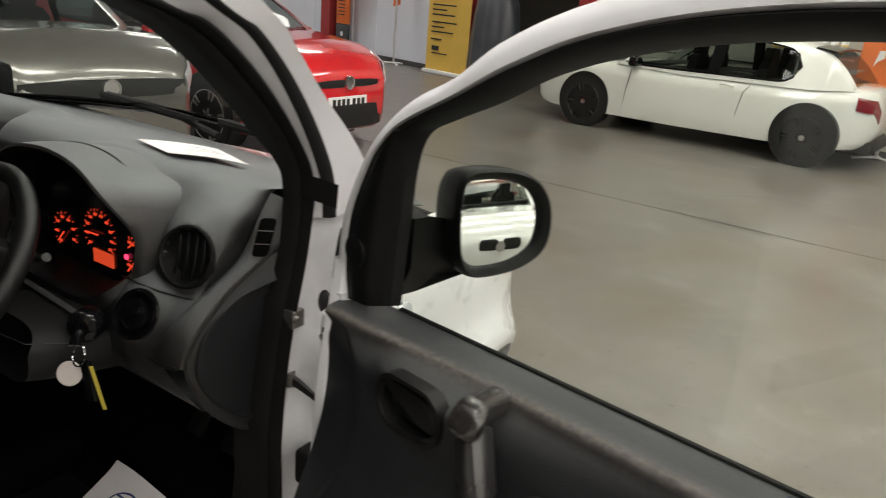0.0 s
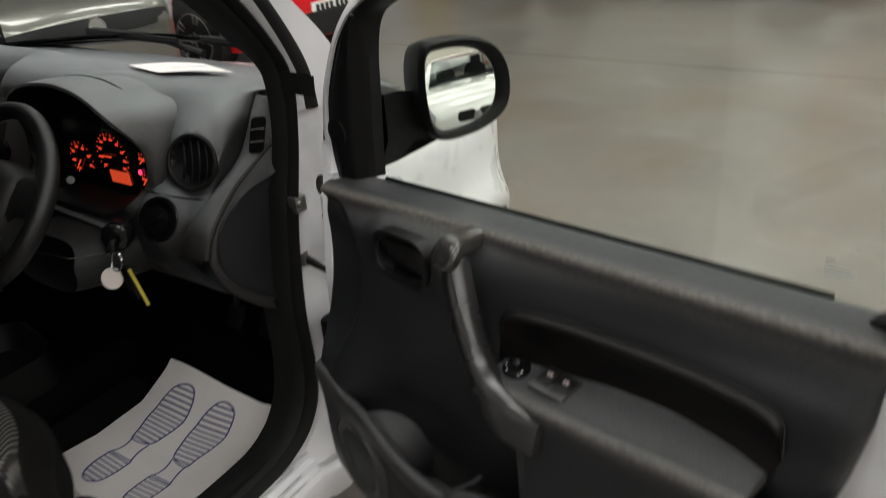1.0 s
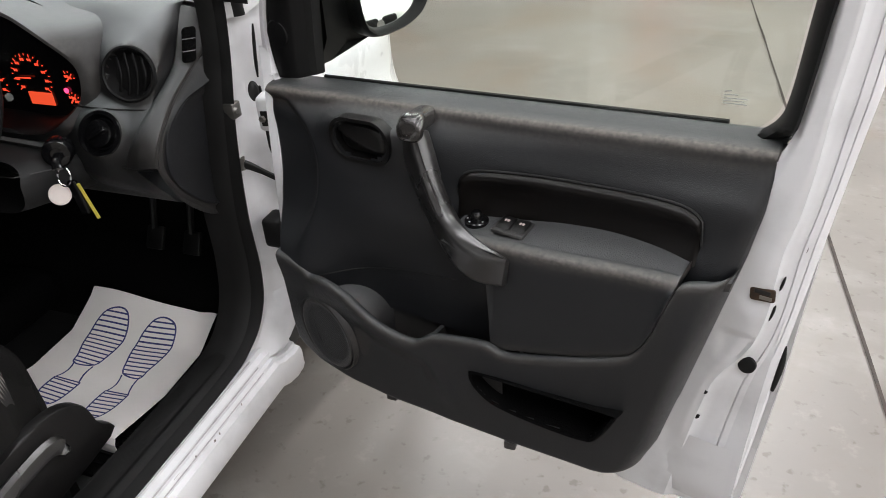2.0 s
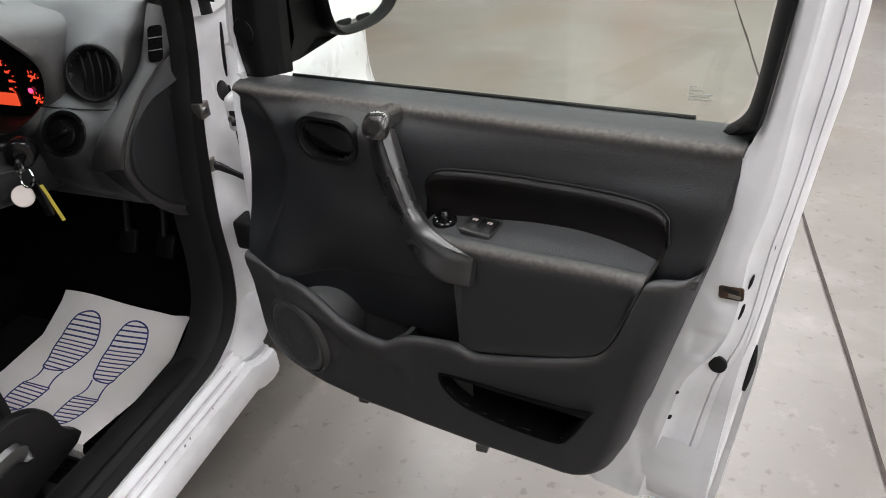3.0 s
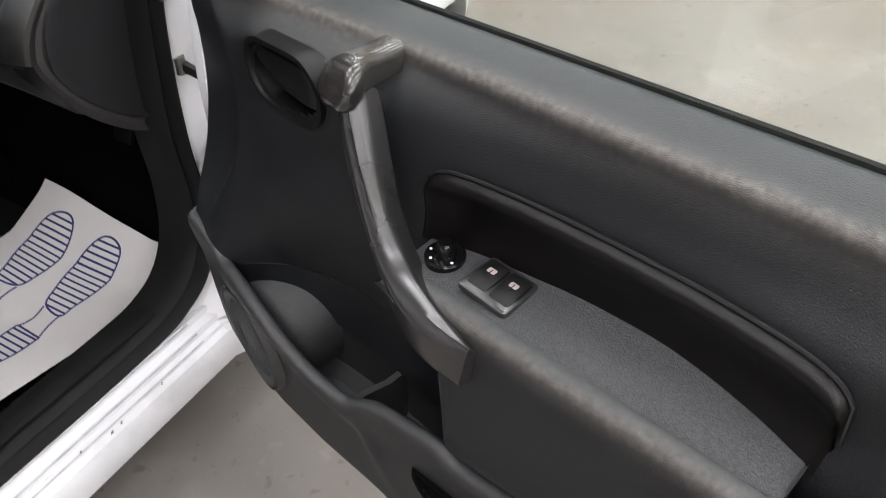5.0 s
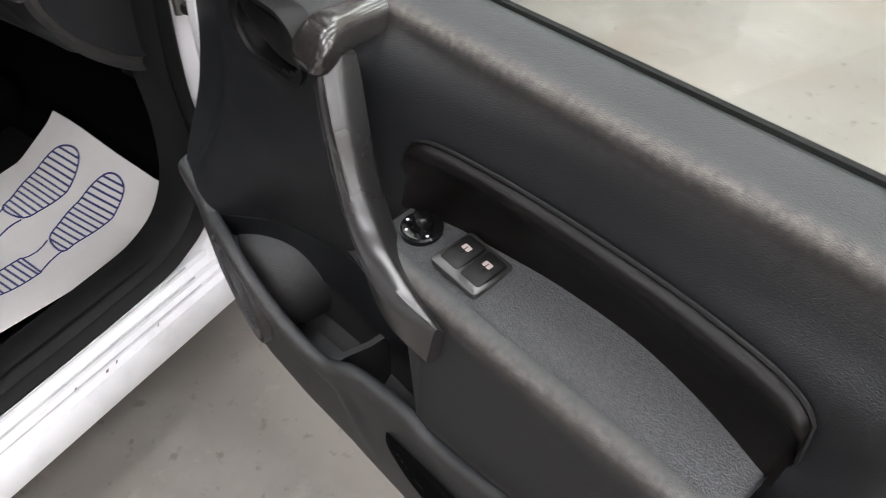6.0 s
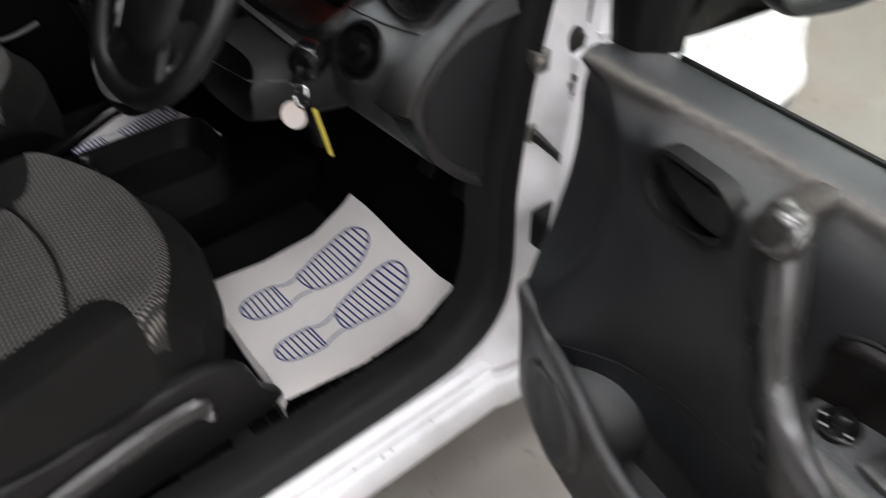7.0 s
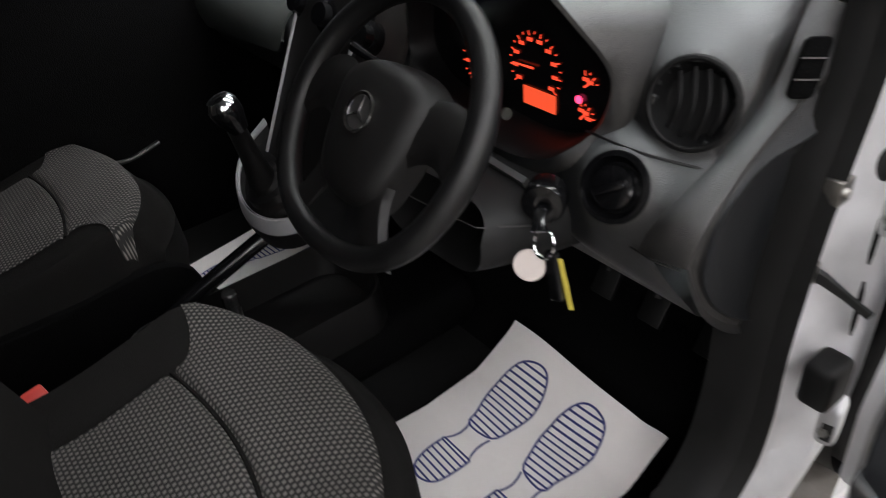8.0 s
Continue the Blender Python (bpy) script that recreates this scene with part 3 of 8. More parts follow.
def car(name, label, at, rz, paint, L=4.3, W=1.76, top=1.42, nose=0.66, bonnet=0.92, belt=0.93, tail=0.98, axles=(1.33, -1.36), wr=0.32,
        screen=(0.95, 0.2), rear=(-1.35, -1.85), roof_drop=0.12, rim_mat=None, grille="slim", cabin=0.78, spoiler=False):
    """A parked car, its nose along local x: a lofted body, a glazed cabin under a roof skin, lamps, grille and wheels."""
    th = thing(name, at, label, "car", rz=rz)
    h = L / 2
    topline = [(-h, tail - 0.2), (-h + 0.06, tail - 0.03), (-h + 0.25, tail), (rear[0], belt + 0.02), (0, belt), (screen[0], bonnet), (h - 0.45, nose + 0.14), (h - 0.15, nose + 0.03), (h - 0.02, nose - 0.1), (h, nose - 0.16)]
    half = [(-h, 0.34), (-h + 0.03, 0.52), (-h + 0.10, 0.70), (-h + 0.26, 0.86), (-h + 0.55, 0.96), (-1.1, 0.99), (0, 1.0), (1.2, 0.985), (h - 0.4, 0.9), (h - 0.12, 0.74), (h - 0.02, 0.62), (h, 0.56)]
    base = [(-h, 0.42), (-h + 0.1, 0.25), (-h + 0.4, 0.19), (0, 0.17), (h - 0.4, 0.17), (h - 0.1, 0.2), (h, 0.34)]
    xs = sorted({-h, h, h - 0.02, h - 0.06, -h + 0.03, *[-h + 0.08 + i * (L - 0.16) / 44 for i in range(45)]})
    rows = []
    for x in xs:
        zt, hw, zb = lerp(topline, x), lerp(half, x) * W / 2, lerp(base, x)
        d = zt - zb
        side = [(0.0, zb), (hw * 0.8, zb), (hw * 0.955, zb + 0.03), (hw * 0.985, zb + 0.16 * d), (hw, zb + 0.42 * d), (hw * 0.992, zb + 0.62 * d), (hw * 1.0, zb + 0.76 * d), (hw * 0.975, zb + 0.88 * d), (hw * 0.92, zb + 0.965 * d), (hw * 0.8, zt), (hw * 0.4, zt + 0.022), (0.0, zt + 0.03)]
        rows.append([(x, y, z) for y, z in side] + [(x, -y, z) for y, z in side[-2:0:-1]])
    bm = grid(rows, close_v=True)
    bm.verts.ensure_lookup_table()
    k = len(rows[0])
    bm.faces.new(bm.verts[:k])
    bm.faces.new(bm.verts[-k:])
    body = part("body", bm, paint, th, angle=50)
    # cabin: painted roof and pillars, side glass, screens
    cw = W / 2
    crow = spline([(screen[0] + 0.03, bonnet - 0.01, 0), (screen[1] + 0.25, (top + bonnet) / 2 + 0.08, 0), (screen[1], top - 0.05, 0), (screen[1] - 0.55, top, 0), (-0.9, top - roof_drop * 0.3, 0), (rear[0], top - roof_drop, 0), ((rear[0] + rear[1]) / 2 - 0.03, (top - roof_drop + tail) / 2 + 0.03, 0), (rear[1], tail - 0.01, 0)], 57)
    x_rear = rear[0] + 0.12
    paint_f, glass_f = {1: [], -1: []}, {1: [], -1: []}
    cols = []
    for p in crow:
        x, zt = p.x, p.y
        wide = lerp(half, x) * cw * 0.955
        yw = lambda z: wide - (0.955 - cabin) * cw * min(1.0, max(0.0, (z - belt) / (top - belt)))
        zb = min(lerp(topline, x) - 0.03, zt - 0.002)
        db = belt + 0.025 + 0.02 * step(0.3, -1.4, x)
        dt = zt - 0.075
        e = max(0.0, min(1.0, (x - x_rear) / 0.22))
        mid = db + (dt - db) * 0.55
        r = math.sqrt(max(0.0, 1 - (1 - e) ** 2))
        db2, dt2 = mid + (db - mid) * r, mid + (dt - mid) * r
        on = dt - db > 0.02 and e > 0
        if not on:
            db2 = dt2 = max(zb + 0.001, min(zt - 0.03, (zb + zt) / 2))
        rail = max(zt - 0.035, zb + 0.001)
        cols.append((on, x, [(yw(zb), zb), (yw(db2), db2), (yw(dt2), dt2), (yw(rail) - 0.012, rail), (yw(zt) * 0.86, zt), (0.0, zt + 0.018)]))
    screens = [bmesh.new(), bmesh.new()]
    shell = bmesh.new()
    for sgn in (1, -1):
        side_glass = bmesh.new()
        P = lambda c, q, d=0.0: (c[1], sgn * (c[2][q][0] + d), c[2][q][1])
        for c, d in zip(cols, cols[1:]):
            for q in range(5):
                quad = [P(c, q), P(d, q), P(d, q + 1), P(c, q + 1)]
                if q == 1 and (c[0] or d[0]):
                    tgt = side_glass
                elif q == 4 and (c[1] + d[1]) / 2 > screen[1] + 0.05:
                    tgt = screens[0]
                elif q == 4 and (c[1] + d[1]) / 2 < rear[0] - 0.06:
                    tgt = screens[1]
                elif q == 1:
                    continue
                else:
                    tgt = shell
                tgt.faces.new([tgt.verts.new(v) for v in quad])
        bmesh.ops.remove_doubles(side_glass, verts=side_glass.verts, dist=1e-4)
        part("side_window", side_glass, CARGLASS, body, "tinted side glass")
        lit = [c for c in cols if c[0]]
        part("window_seal", tube([P(c, 1, 0.002) for c in lit] + [P(c, 2, 0.002) for c in reversed(lit)], 0.011, 6, closed=True), GLOSS, body)
        b0 = min(range(len(lit)), key=lambda n: abs(lit[n][1] + 0.33))
        part("centre_pillar", grid([[P(c, 1, 0.004), P(c, 2, 0.004)] for c in lit[b0:b0 + 3]]), GLOSS, body)
    for bm_, nm in zip(screens, ("windscreen", "rear_window")):
        bmesh.ops.remove_doubles(bm_, verts=bm_.verts, dist=1e-4)
        part(nm, bm_, CARGLASS, body, "tinted car glass")
    bmesh.ops.remove_doubles(shell, verts=shell.verts, dist=1e-4)
    part("roof", shell, paint, th, angle=60)
    part("cabin_floor", box((rear[1] + 0.25, -cw * 0.86, belt + 0.026), (screen[0] - 0.25, cw * 0.86, belt + 0.034)), PAD, body, smooth=False)
    part("dash_top", box((screen[0] - 0.5, -cw * 0.8, belt - 0.02), (screen[0] - 0.22, cw * 0.8, belt + 0.06), 0.03, 3), PAD, body)
    for x0 in (0.0, -0.85):
        for y0 in (-0.36, 0.36):
            rws = [[(x0 - 0.03 * z_ + d_, y0 + w_ * k_, belt + z_) for w_, d_ in ((-0.2, 0.05), (0.2, 0.05), (0.2, -0.06), (-0.2, -0.06))] for z_, k_ in ((0.0, 1.1), (0.14, 1.05), (0.2, 0.8), (0.22, 0.5), (0.24, 0.55), (0.34, 0.6), (0.37, 0.45), (0.375, 0.05))]
            part("seat_back", grid(rws, close_v=True), PAD, body)
    if spoiler:
        part("spoiler", thicken(grid([[(rear[0] + 0.05 - 0.22 * f, cw * 0.74 * g, top - roof_drop + 0.035 - 0.03 * f - 0.02 * g * g) for g in (-1, -0.8, -0.4, 0, 0.4, 0.8, 1)] for f in (0, 0.4, 0.8, 1.0)]), 0.02), GLOSS, th, "black roof spoiler")
        part("rear_diffuser", box((-h - 0.004, -cw * 0.62, 0.2), (-h + 0.3, cw * 0.62, 0.34), 0.03, 2), GRILLE, th)
    for s in (1, -1):
        # arches and wheels
        for ax_ in axles:
            turn = Matrix.Translation((ax_, s * (W / 2 * 0.985 + 0.006), wr + 0.026)) @ Matrix.Rotation(radians(-90 * s), 4, "X")
            part("wheel_arch", lathe([(0.0, 0.002), (wr + 0.034, 0.002), (wr + 0.038, 0.008), (wr + 0.044, -0.03), (wr + 0.034, -0.2)], 40, turn), GRILLE, body)
            wheel(th, ax_, s * (W / 2 * 0.985 + 0.012), wr, s, rim_mat or BLACKRIM)
        # door mirror
        part("door_mirror", moved(box((-0.06, -0.09, -0.055), (0.06, 0.09, 0.055), 0.03, 3), pose(screen[0] - 0.28, s * (W / 2 + 0.05), belt + 0.06)), GLOSS if rim_mat is None else paint, th)
        # head and tail lamps laid on the corners
        pts = []
        for i in range(7):
            f = i / 6
            x = h - 0.06 - 0.34 * f
            pts.append((x, f))
        lamp = []
        for x, f in pts:
            hw, zt = lerp(half, x) * W / 2, lerp(topline, x)
            lamp.append([(x + 0.012, s * hw * (0.985 + 0.012 * f), zt - 0.17 + 0.03 * f), (x + 0.02, s * hw * (0.99 + 0.012 * f), zt - 0.09), (x + 0.012, s * hw * 0.965, zt - 0.035)])
        part("headlamp", thicken(grid(lamp), 0.012), LENS, th, "clear wraparound headlamp")
        lamp = []
        for i in range(6):
            x = -h + 0.02 + 0.2 * i / 5
            hw, zt = lerp(half, x) * W / 2, lerp(topline, x)
            lamp.append([(x - 0.012, s * hw * 1.008, zt - 0.225), (x - 0.014, s * hw * 1.012, zt - 0.15), (x - 0.008, s * hw * 0.985, zt - 0.085)])
        part("tail_lamp", thicken(grid(lamp), 0.012), REDLENS, th, "red wraparound tail lamp")
        # door outline and handle
        yy = s * (W / 2 * 0.995 + 0.004)
        for xx in (0.70, -0.72):
            part("door_gap", tube([(xx, s * (W / 2 * 0.975), 0.32), (xx - 0.03, yy, 0.55), (xx - 0.06 if xx > 0 else xx - 0.06, yy, 0.72), (xx - 0.06 if xx > 0 else xx - 0.12, s * (W / 2 * 0.975), belt - 0.04)], 0.004, 6), GRILLE, th)
        part("door_handle", tube([(-0.66, yy - 0.004 * s, 0.77), (-0.63, yy + 0.02 * s, 0.78), (-0.53, yy + 0.02 * s, 0.785), (-0.50, yy - 0.004 * s, 0.78)], 0.012, 8), paint, th)
    # nose: bumper opening, grille, plate and badge
    def nose_panel(z0, z1, w, out, material, nm, label="", parent=th):
        rws = []
        for i in range(9):
            y = -w / 2 + w * i / 8
            def fx(z, y=y):
                for q in range(30):
                    x = h - q * 0.02
                    zt, hw, zb = lerp(topline, x), lerp(half, x) * W / 2, lerp(base, x)
                    if hw >= abs(y) + 0.02 and zb <= z <= zt:
                        return x
                return h - 0.3
            edge = 1 - (abs(y) / (w / 2)) ** 4 * 0.35
            zc, hh = (z0 + z1) / 2, (z1 - z0) / 2 * edge
            rws.append([(fx(zc) + out, y, zc - hh), (fx(zc) + out + 0.004, y, zc), (fx(zc) + out, y, zc + hh)])
        return part(nm, thicken(grid(rws), 0.02), material, parent, label)
    if grille == "slim":
        nose_panel(nose - 0.20, nose - 0.13, W * 0.46, 0.008, GRILLE, "grille")
        nose_panel(0.26, nose - 0.36, W * 0.72, 0.012, GRILLE, "bumper_opening")
    elif grille == "kidney":
        for s in (1, -1):
            bm = plate(rounded(0.25, 0.13, 0.05), 0.02, 0.006)
            part("grille", moved(bm, Matrix.Translation((h - 0.015, s * 0.15, nose - 0.14)) @ Matrix.Rotation(radians(90), 4, "Z") @ Matrix.Rotation(radians(90), 4, "X")), GRILLE, th, "dark kidney grille")
        nose_panel(0.24, 0.36, W * 0.7, 0.008, GRILLE, "bumper_opening")
    else:
        nose_panel(nose - 0.22, nose - 0.10, W * 0.62, 0.01, GRILLE, "grille")
        nose_panel(0.24, 0.42, W * 0.7, 0.008, GRILLE, "bumper_opening")
    bm = lathe([(0.0, 0.012), (0.05, 0.012), (0.053, 0.02), (0.06, 0.02), (0.064, 0.0)], 24, Matrix.Translation((h + 0.012, 0, nose - 0.16)) @ Matrix.Rotation(radians(90), 4, "Y"))
    part("badge", bm, CHROME, th, "plain round chrome badge")
    return th


def number_plate(parent, x, z, w=0.52, hgt=0.115, face=1):
    pl = part("number_plate", box((x, -w / 2, z - hgt / 2), (x + 0.012 * face, w / 2, z + hgt / 2), 0.002, 1), PLATE, parent, "white number plate with dark bars")
    for i in range(7):
        y = -w / 2 + 0.05 + i * 0.062 + (0.02 if i > 3 else 0)
        part("plate_bar", box((x + 0.012 * face, y, z - 0.035), (x + 0.0145 * face, y + 0.042, z + 0.035)), INK, pl, smooth=False)


CARWHITE = mat("white_car_paint", (0.74, 0.74, 0.70), 0.2, vary=0.02, coat=1.0)
CARRED = mat("red_car_paint", (0.55, 0.012, 0.016), 0.2, vary=0.04, coat=1.0)
CARGREY = mat("bronze_grey_metallic", (0.16, 0.155, 0.135), 0.3, 0.55, vary=0.06, coat=1.0)
CARDARK = mat("dark_grey_metallic", (0.07, 0.075, 0.08), 0.3, 0.5, vary=0.06, coat=1.0)
CARBLUE = mat("blue_car_paint", (0.02, 0.08, 0.35), 0.2, vary=0.04, coat=1.0)

hatch = car("white_hatchback", "white three-door hatchback with black alloy wheels parked along the wall", (-2.62, 10.42, 0), 175.3, CARWHITE, L=4.32, W=1.77, top=1.40, belt=0.848, bonnet=0.88, tail=0.91, nose=0.655, axles=(1.25, -1.51), wr=0.32, screen=(0.85, 0.1), rear=(-1.45, -1.9), spoiler=True)
red = car("red_hatchback", "glossy red hatchback with a black lower grille", (-6.70, 5.60, 0), -0.5, CARRED, L=4.4, W=1.8, top=1.48, nose=0.84, bonnet=1.05, rim_mat=SILVERRIM)
number_plate(red, 2.2, 0.5)
grey = car("grey_hatchback", "bronze grey hatchback facing the van with a chrome badge", (-6.56, 3.37, 0), -5.5, CARGREY, L=4.3, W=1.8, top=1.5, nose=0.93, bonnet=1.07, grille="wide", rim_mat=SILVERRIM)
coupe = car("white_coupe", "white coupe with a dark kidney grille parked behind the van", (4.31, 1.27, 0), 174, CARWHITE, L=4.4, W=1.78, top=1.41, grille="kidney", nose=0.74)
darkcar = car("dark_grey_car", "dark grey car parked beside the white coupe", (4.6, -0.78, 0), -6, CARDARK, L=4.3, W=1.8, top=1.47, rim_mat=SILVERRIM)
redb = car("red_car", "red car parked beyond the white coupe", (9.2, 1.3, 0), 179, CARRED, L=4.3, W=1.78, top=1.46, rim_mat=SILVERRIM)

blue = car("blue_car", "deep blue car parked beyond the van nose", (2.25, 7.85, 0), -90, CARBLUE, L=4.2, W=1.78, top=1.46, rim_mat=SILVERRIM)
toy = car("toy_car", "small white ride-on toy car in the next bay", tuple(H(-11.75, 12.3)), -52, CARWHITE, L=3.4, W=1.7, top=1.25, axles=(1.1, -1.05), grille="kidney", screen=(0.7, 0.1), rear=(-1.0, -1.4))
toy.scale = (0.36, 0.36, 0.36)


# ---- the van ----
VB = Vector((-1.69, 0.4, 0))
van = thing("van", VB, "white right-hand-drive van with its driver door wide open", "van")


def vpart(name, bm, material, parent=None, label="", **kw):
    """A part of the van, modelled in place."""
    return part(name, bm, material, parent or van, label, shift=None if parent else -VB, **kw)


def ribbon(*curves, n=60):
    return grid([spline(c, n) for c in curves])


# the doorway: nested lines along windscreen pillar, roof rail and front post, from the roof down
C_IN = [(-0.90, 0.0, 1.665), (-0.90, 0.4, 1.63), (-0.90, 0.7, 1.575), (-0.89, 0.932, 1.495), (-0.88, 1.043, 1.44), (-0.88, 1.151, 1.348), (-0.88, 1.232, 1.256), (-0.88, 1.26, 1.176), (-0.88, 1.254, 1.065), (-0.88, 1.218, 0.934), (-0.885, 1.184, 0.719), (-0.885, 1.18, 0.55), (-0.885, 1.15, 0.43), (-0.885, 1.07, 0.36), (-0.885, 0.9, 0.345), (-0.885, 0.3, 0.345), (-0.885, 0.0, 0.345)]
C_SEAL = [(-0.86, 0.0, 1.70), (-0.86, 0.4, 1.665), (-0.86, 0.75, 1.60), (-0.86, 0.992, 1.493), (-0.86, 1.074, 1.464), (-0.86, 1.175, 1.376), (-0.855, 1.256, 1.265), (-0.848, 1.285, 1.184), (-0.845, 1.27, 1.06), (-0.845, 1.228, 0.87), (-0.845, 1.208, 0.675), (-0.845, 1.21, 0.52), (-0.845, 1.187, 0.422), (-0.845, 1.11, 0.352), (-0.845, 0.94, 0.325), (-0.845, 0.3, 0.325), (-0.845, 0.0, 0.325)]
C_MID = [(-0.835, 0.0, 1.735), (-0.835, 0.4, 1.70), (-0.835, 0.8, 1.625), (-0.832, 1.056, 1.491), (-0.83, 1.141, 1.435), (-0.83, 1.227, 1.324), (-0.828, 1.289, 1.2), (-0.828, 1.3, 1.12)]
C_MID2 = [(-0.822, 0.0, 1.75), (-0.822, 0.4, 1.715), (-0.822, 0.83, 1.635), (-0.82, 1.078, 1.491), (-0.82, 1.147, 1.453), (-0.82, 1.235, 1.353), (-0.818, 1.31, 1.219), (-0.815, 1.325, 1.12)]
C_OUT = [(-0.80, 0.0, 1.785), (-0.80, 0.4, 1.755), (-0.80, 0.9, 1.65), (-0.80, 1.144, 1.488), (-0.80, 1.196, 1.437), (-0.80, 1.268, 1.351), (-0.795, 1.35, 1.26), (-0.79, 1.42, 1.15)]
C_BACK = [(x - 0.07, y + 0.035, z + 0.02) for x, y, z in C_OUT]

vpart("pillar", grid([spline(c, 60) for c in (C_SEAL[:8] + [(-0.846, 1.28, 1.12)], C_MID + [])]), JAMB, label="white painted windscreen pillar")
vpart("pillar_skin", grid([spline(c, 60) for c in (C_MID2, C_OUT, C_BACK)]), WHITE, label="white outer pillar skin")
vpart("pillar_seal", grid([[p + Vector((0.006 * math.sin(math.pi * j / 4), 0, 0)) + (q - p) * (j / 4) for j in range(5)] for p, q in zip(spline(C_MID, 60), spline(C_MID2, 60))]), RUBBER)
s1, s0 = spline(C_SEAL, 160), spline(C_IN, 160)
rows = []
for p, q in zip(s1, s0):
    d = q - p
    turn = 1 - step(0.85, 0.92, p.z) + step(1.2, 1.3, p.z)
    rows.append([p + d * f + Vector((h, 0, 0)) for f, h in ((0.0, -0.004), (0.04, 0.014), (0.22, 0.022), (0.42, 0.012), (0.5, 0.002), (0.6, 0.012), (0.85, 0.008), (1.0, -0.004 - 0.006 * turn), (1.02 + 0.08 * turn, -0.012 - 0.038 * turn))])
vpart("door_seal", grid(rows), RUBBER, label="black rubber door seal round the opening")

# front post below the windscreen: stepped white jamb with hinges behind the door edge
rows = []
for i in range(45):
    z = 1.17 - 0.87 * i / 44
    ys = lerp([(0.30, 1.03), (0.325, 1.08), (0.352, 1.11), (0.422, 1.187), (0.52, 1.21), (0.675, 1.208), (0.87, 1.228), (1.06, 1.27), (1.184, 1.285)], z)
    k = 0.006 * math.sin(z * 31) * step(0.45, 0.6, z)
    b = 0.012 * step(0.5, 0.55, abs(((z * 4.3) % 1.0) - 0.5) + 0.28)
    rows.append([(-0.848, ys - 0.004, z), (-0.846 + k, ys + 0.03, z), (-0.842 + k, ys + 0.055, z), (-0.83 + k - b, ys + 0.07, z), (-0.812 - b, ys + 0.10, z), (-0.80, ys + 0.125, z), (-0.795, ys + 0.17, z), (-0.80, ys + 0.2, z)])
vpart("front_post", grid(rows), JAMB, label="white painted hinge post with pressings")
# sill
prof = [(-0.90, 0.335), (-0.852, 0.332), (-0.846, 0.326), (-0.834, 0.324), (-0.830, 0.313), (-0.813, 0.310), (-0.809, 0.298), (-0.798, 0.2965), (-0.795, 0.2885), (-0.781, 0.285), (-0.776, 0.272), (-0.775, 0.228), (-0.782, 0.208), (-0.80, 0.198), (-0.86, 0.195)]
vpart("sill", grid([[(x, y, z) for x, z in prof] for y in [-0.6 + 0.04 * i for i in range(44)] + [1.125, 1.13]]), JAMB, label="white painted door sill with scuff marks")
# grey lines set along the sill steps in place of their shading
STEP_SHADE = mat("grey_step_shade", (0.42, 0.42, 0.42), 0.7, vary=0.2, scale=40)
for x, z, r in ((-0.8305, 0.3225, 0.0022), (-0.8095, 0.308, 0.002), (-0.7965, 0.2945, 0.0018)):
    vpart("sill_step_shade", tube([(x, -0.6 + 0.06 * i, z) for i in range(29)], r, 6), STEP_SHADE)
end = [(x, 1.13, z) for x, z in prof]
rows = [[(x, 1.13 + 0.10 * f, z - 0.012 * math.sin(f * 3) - (0.02 * f if z < 0.3 else 0)) for x, z in prof[2:-1]] for f in (0.0, 0.02, 0.04, 0.3, 0.7, 1.0)]
vpart("sill_end", grid(rows), JAMB)
scuff = mat("dark_scuff", (0.16, 0.14, 0.12), 0.7, vary=0.4, scale=60)
for y, x, w in ((0.845, -0.784, 0.006), (0.868, -0.786, 0.004), (0.79, -0.795, 0.004), (0.72, -0.80, 0.02), (0.965, -0.789, 0.003)):
    z = 0.2915 if x > -0.792 else 0.2955
    vpart("scuff_mark", grid([[(x, y, z), (x, y + w, z)], [(x - 0.004, y + 0.004, z + 0.002), (x - 0.004, y + w + 0.004, z + 0.002)]]), scuff)

# door check strap, bracket, wiring boot, hinges
vpart("striker_bracket", moved(box((-0.014, -0.016, -0.018), (0.012, 0.016, 0.018), 0.003), pose(-0.842, 1.245, 0.928)), STEEL)
vpart("bracket_bolt", lathe([(0.0, 0.006), (0.006, 0.006), (0.008, 0.0)], 12, Matrix.Translation((-0.83, 1.238, 0.93)) @ Matrix.Rotation(radians(90), 4, "Y")), STEEL)
st = vpart("check_strap", tube([(-0.85, 1.245, 0.792), (-0.83, 1.248, 0.788), (-0.80, 1.255, 0.772), (-0.765, 1.26, 0.755)], [0.009, 0.007, 0.005, 0.005], 8, flat=1.6), GRILLE, label="dark steel door check strap")
vpart("strap_pin", lathe([(0.0, 0.03), (0.01, 0.03), (0.01, 0.0), (0.0, 0.0)], 14, pose(-0.848, 1.243, 0.78)), STEEL, st)
vpart("wiring_boot", moved(box((-0.02, -0.03, -0.04), (0.03, 0.035, 0.04), 0.012, 3), pose(-0.80, 1.255, 0.615)), RUBBER, label="black rubber wiring boot")
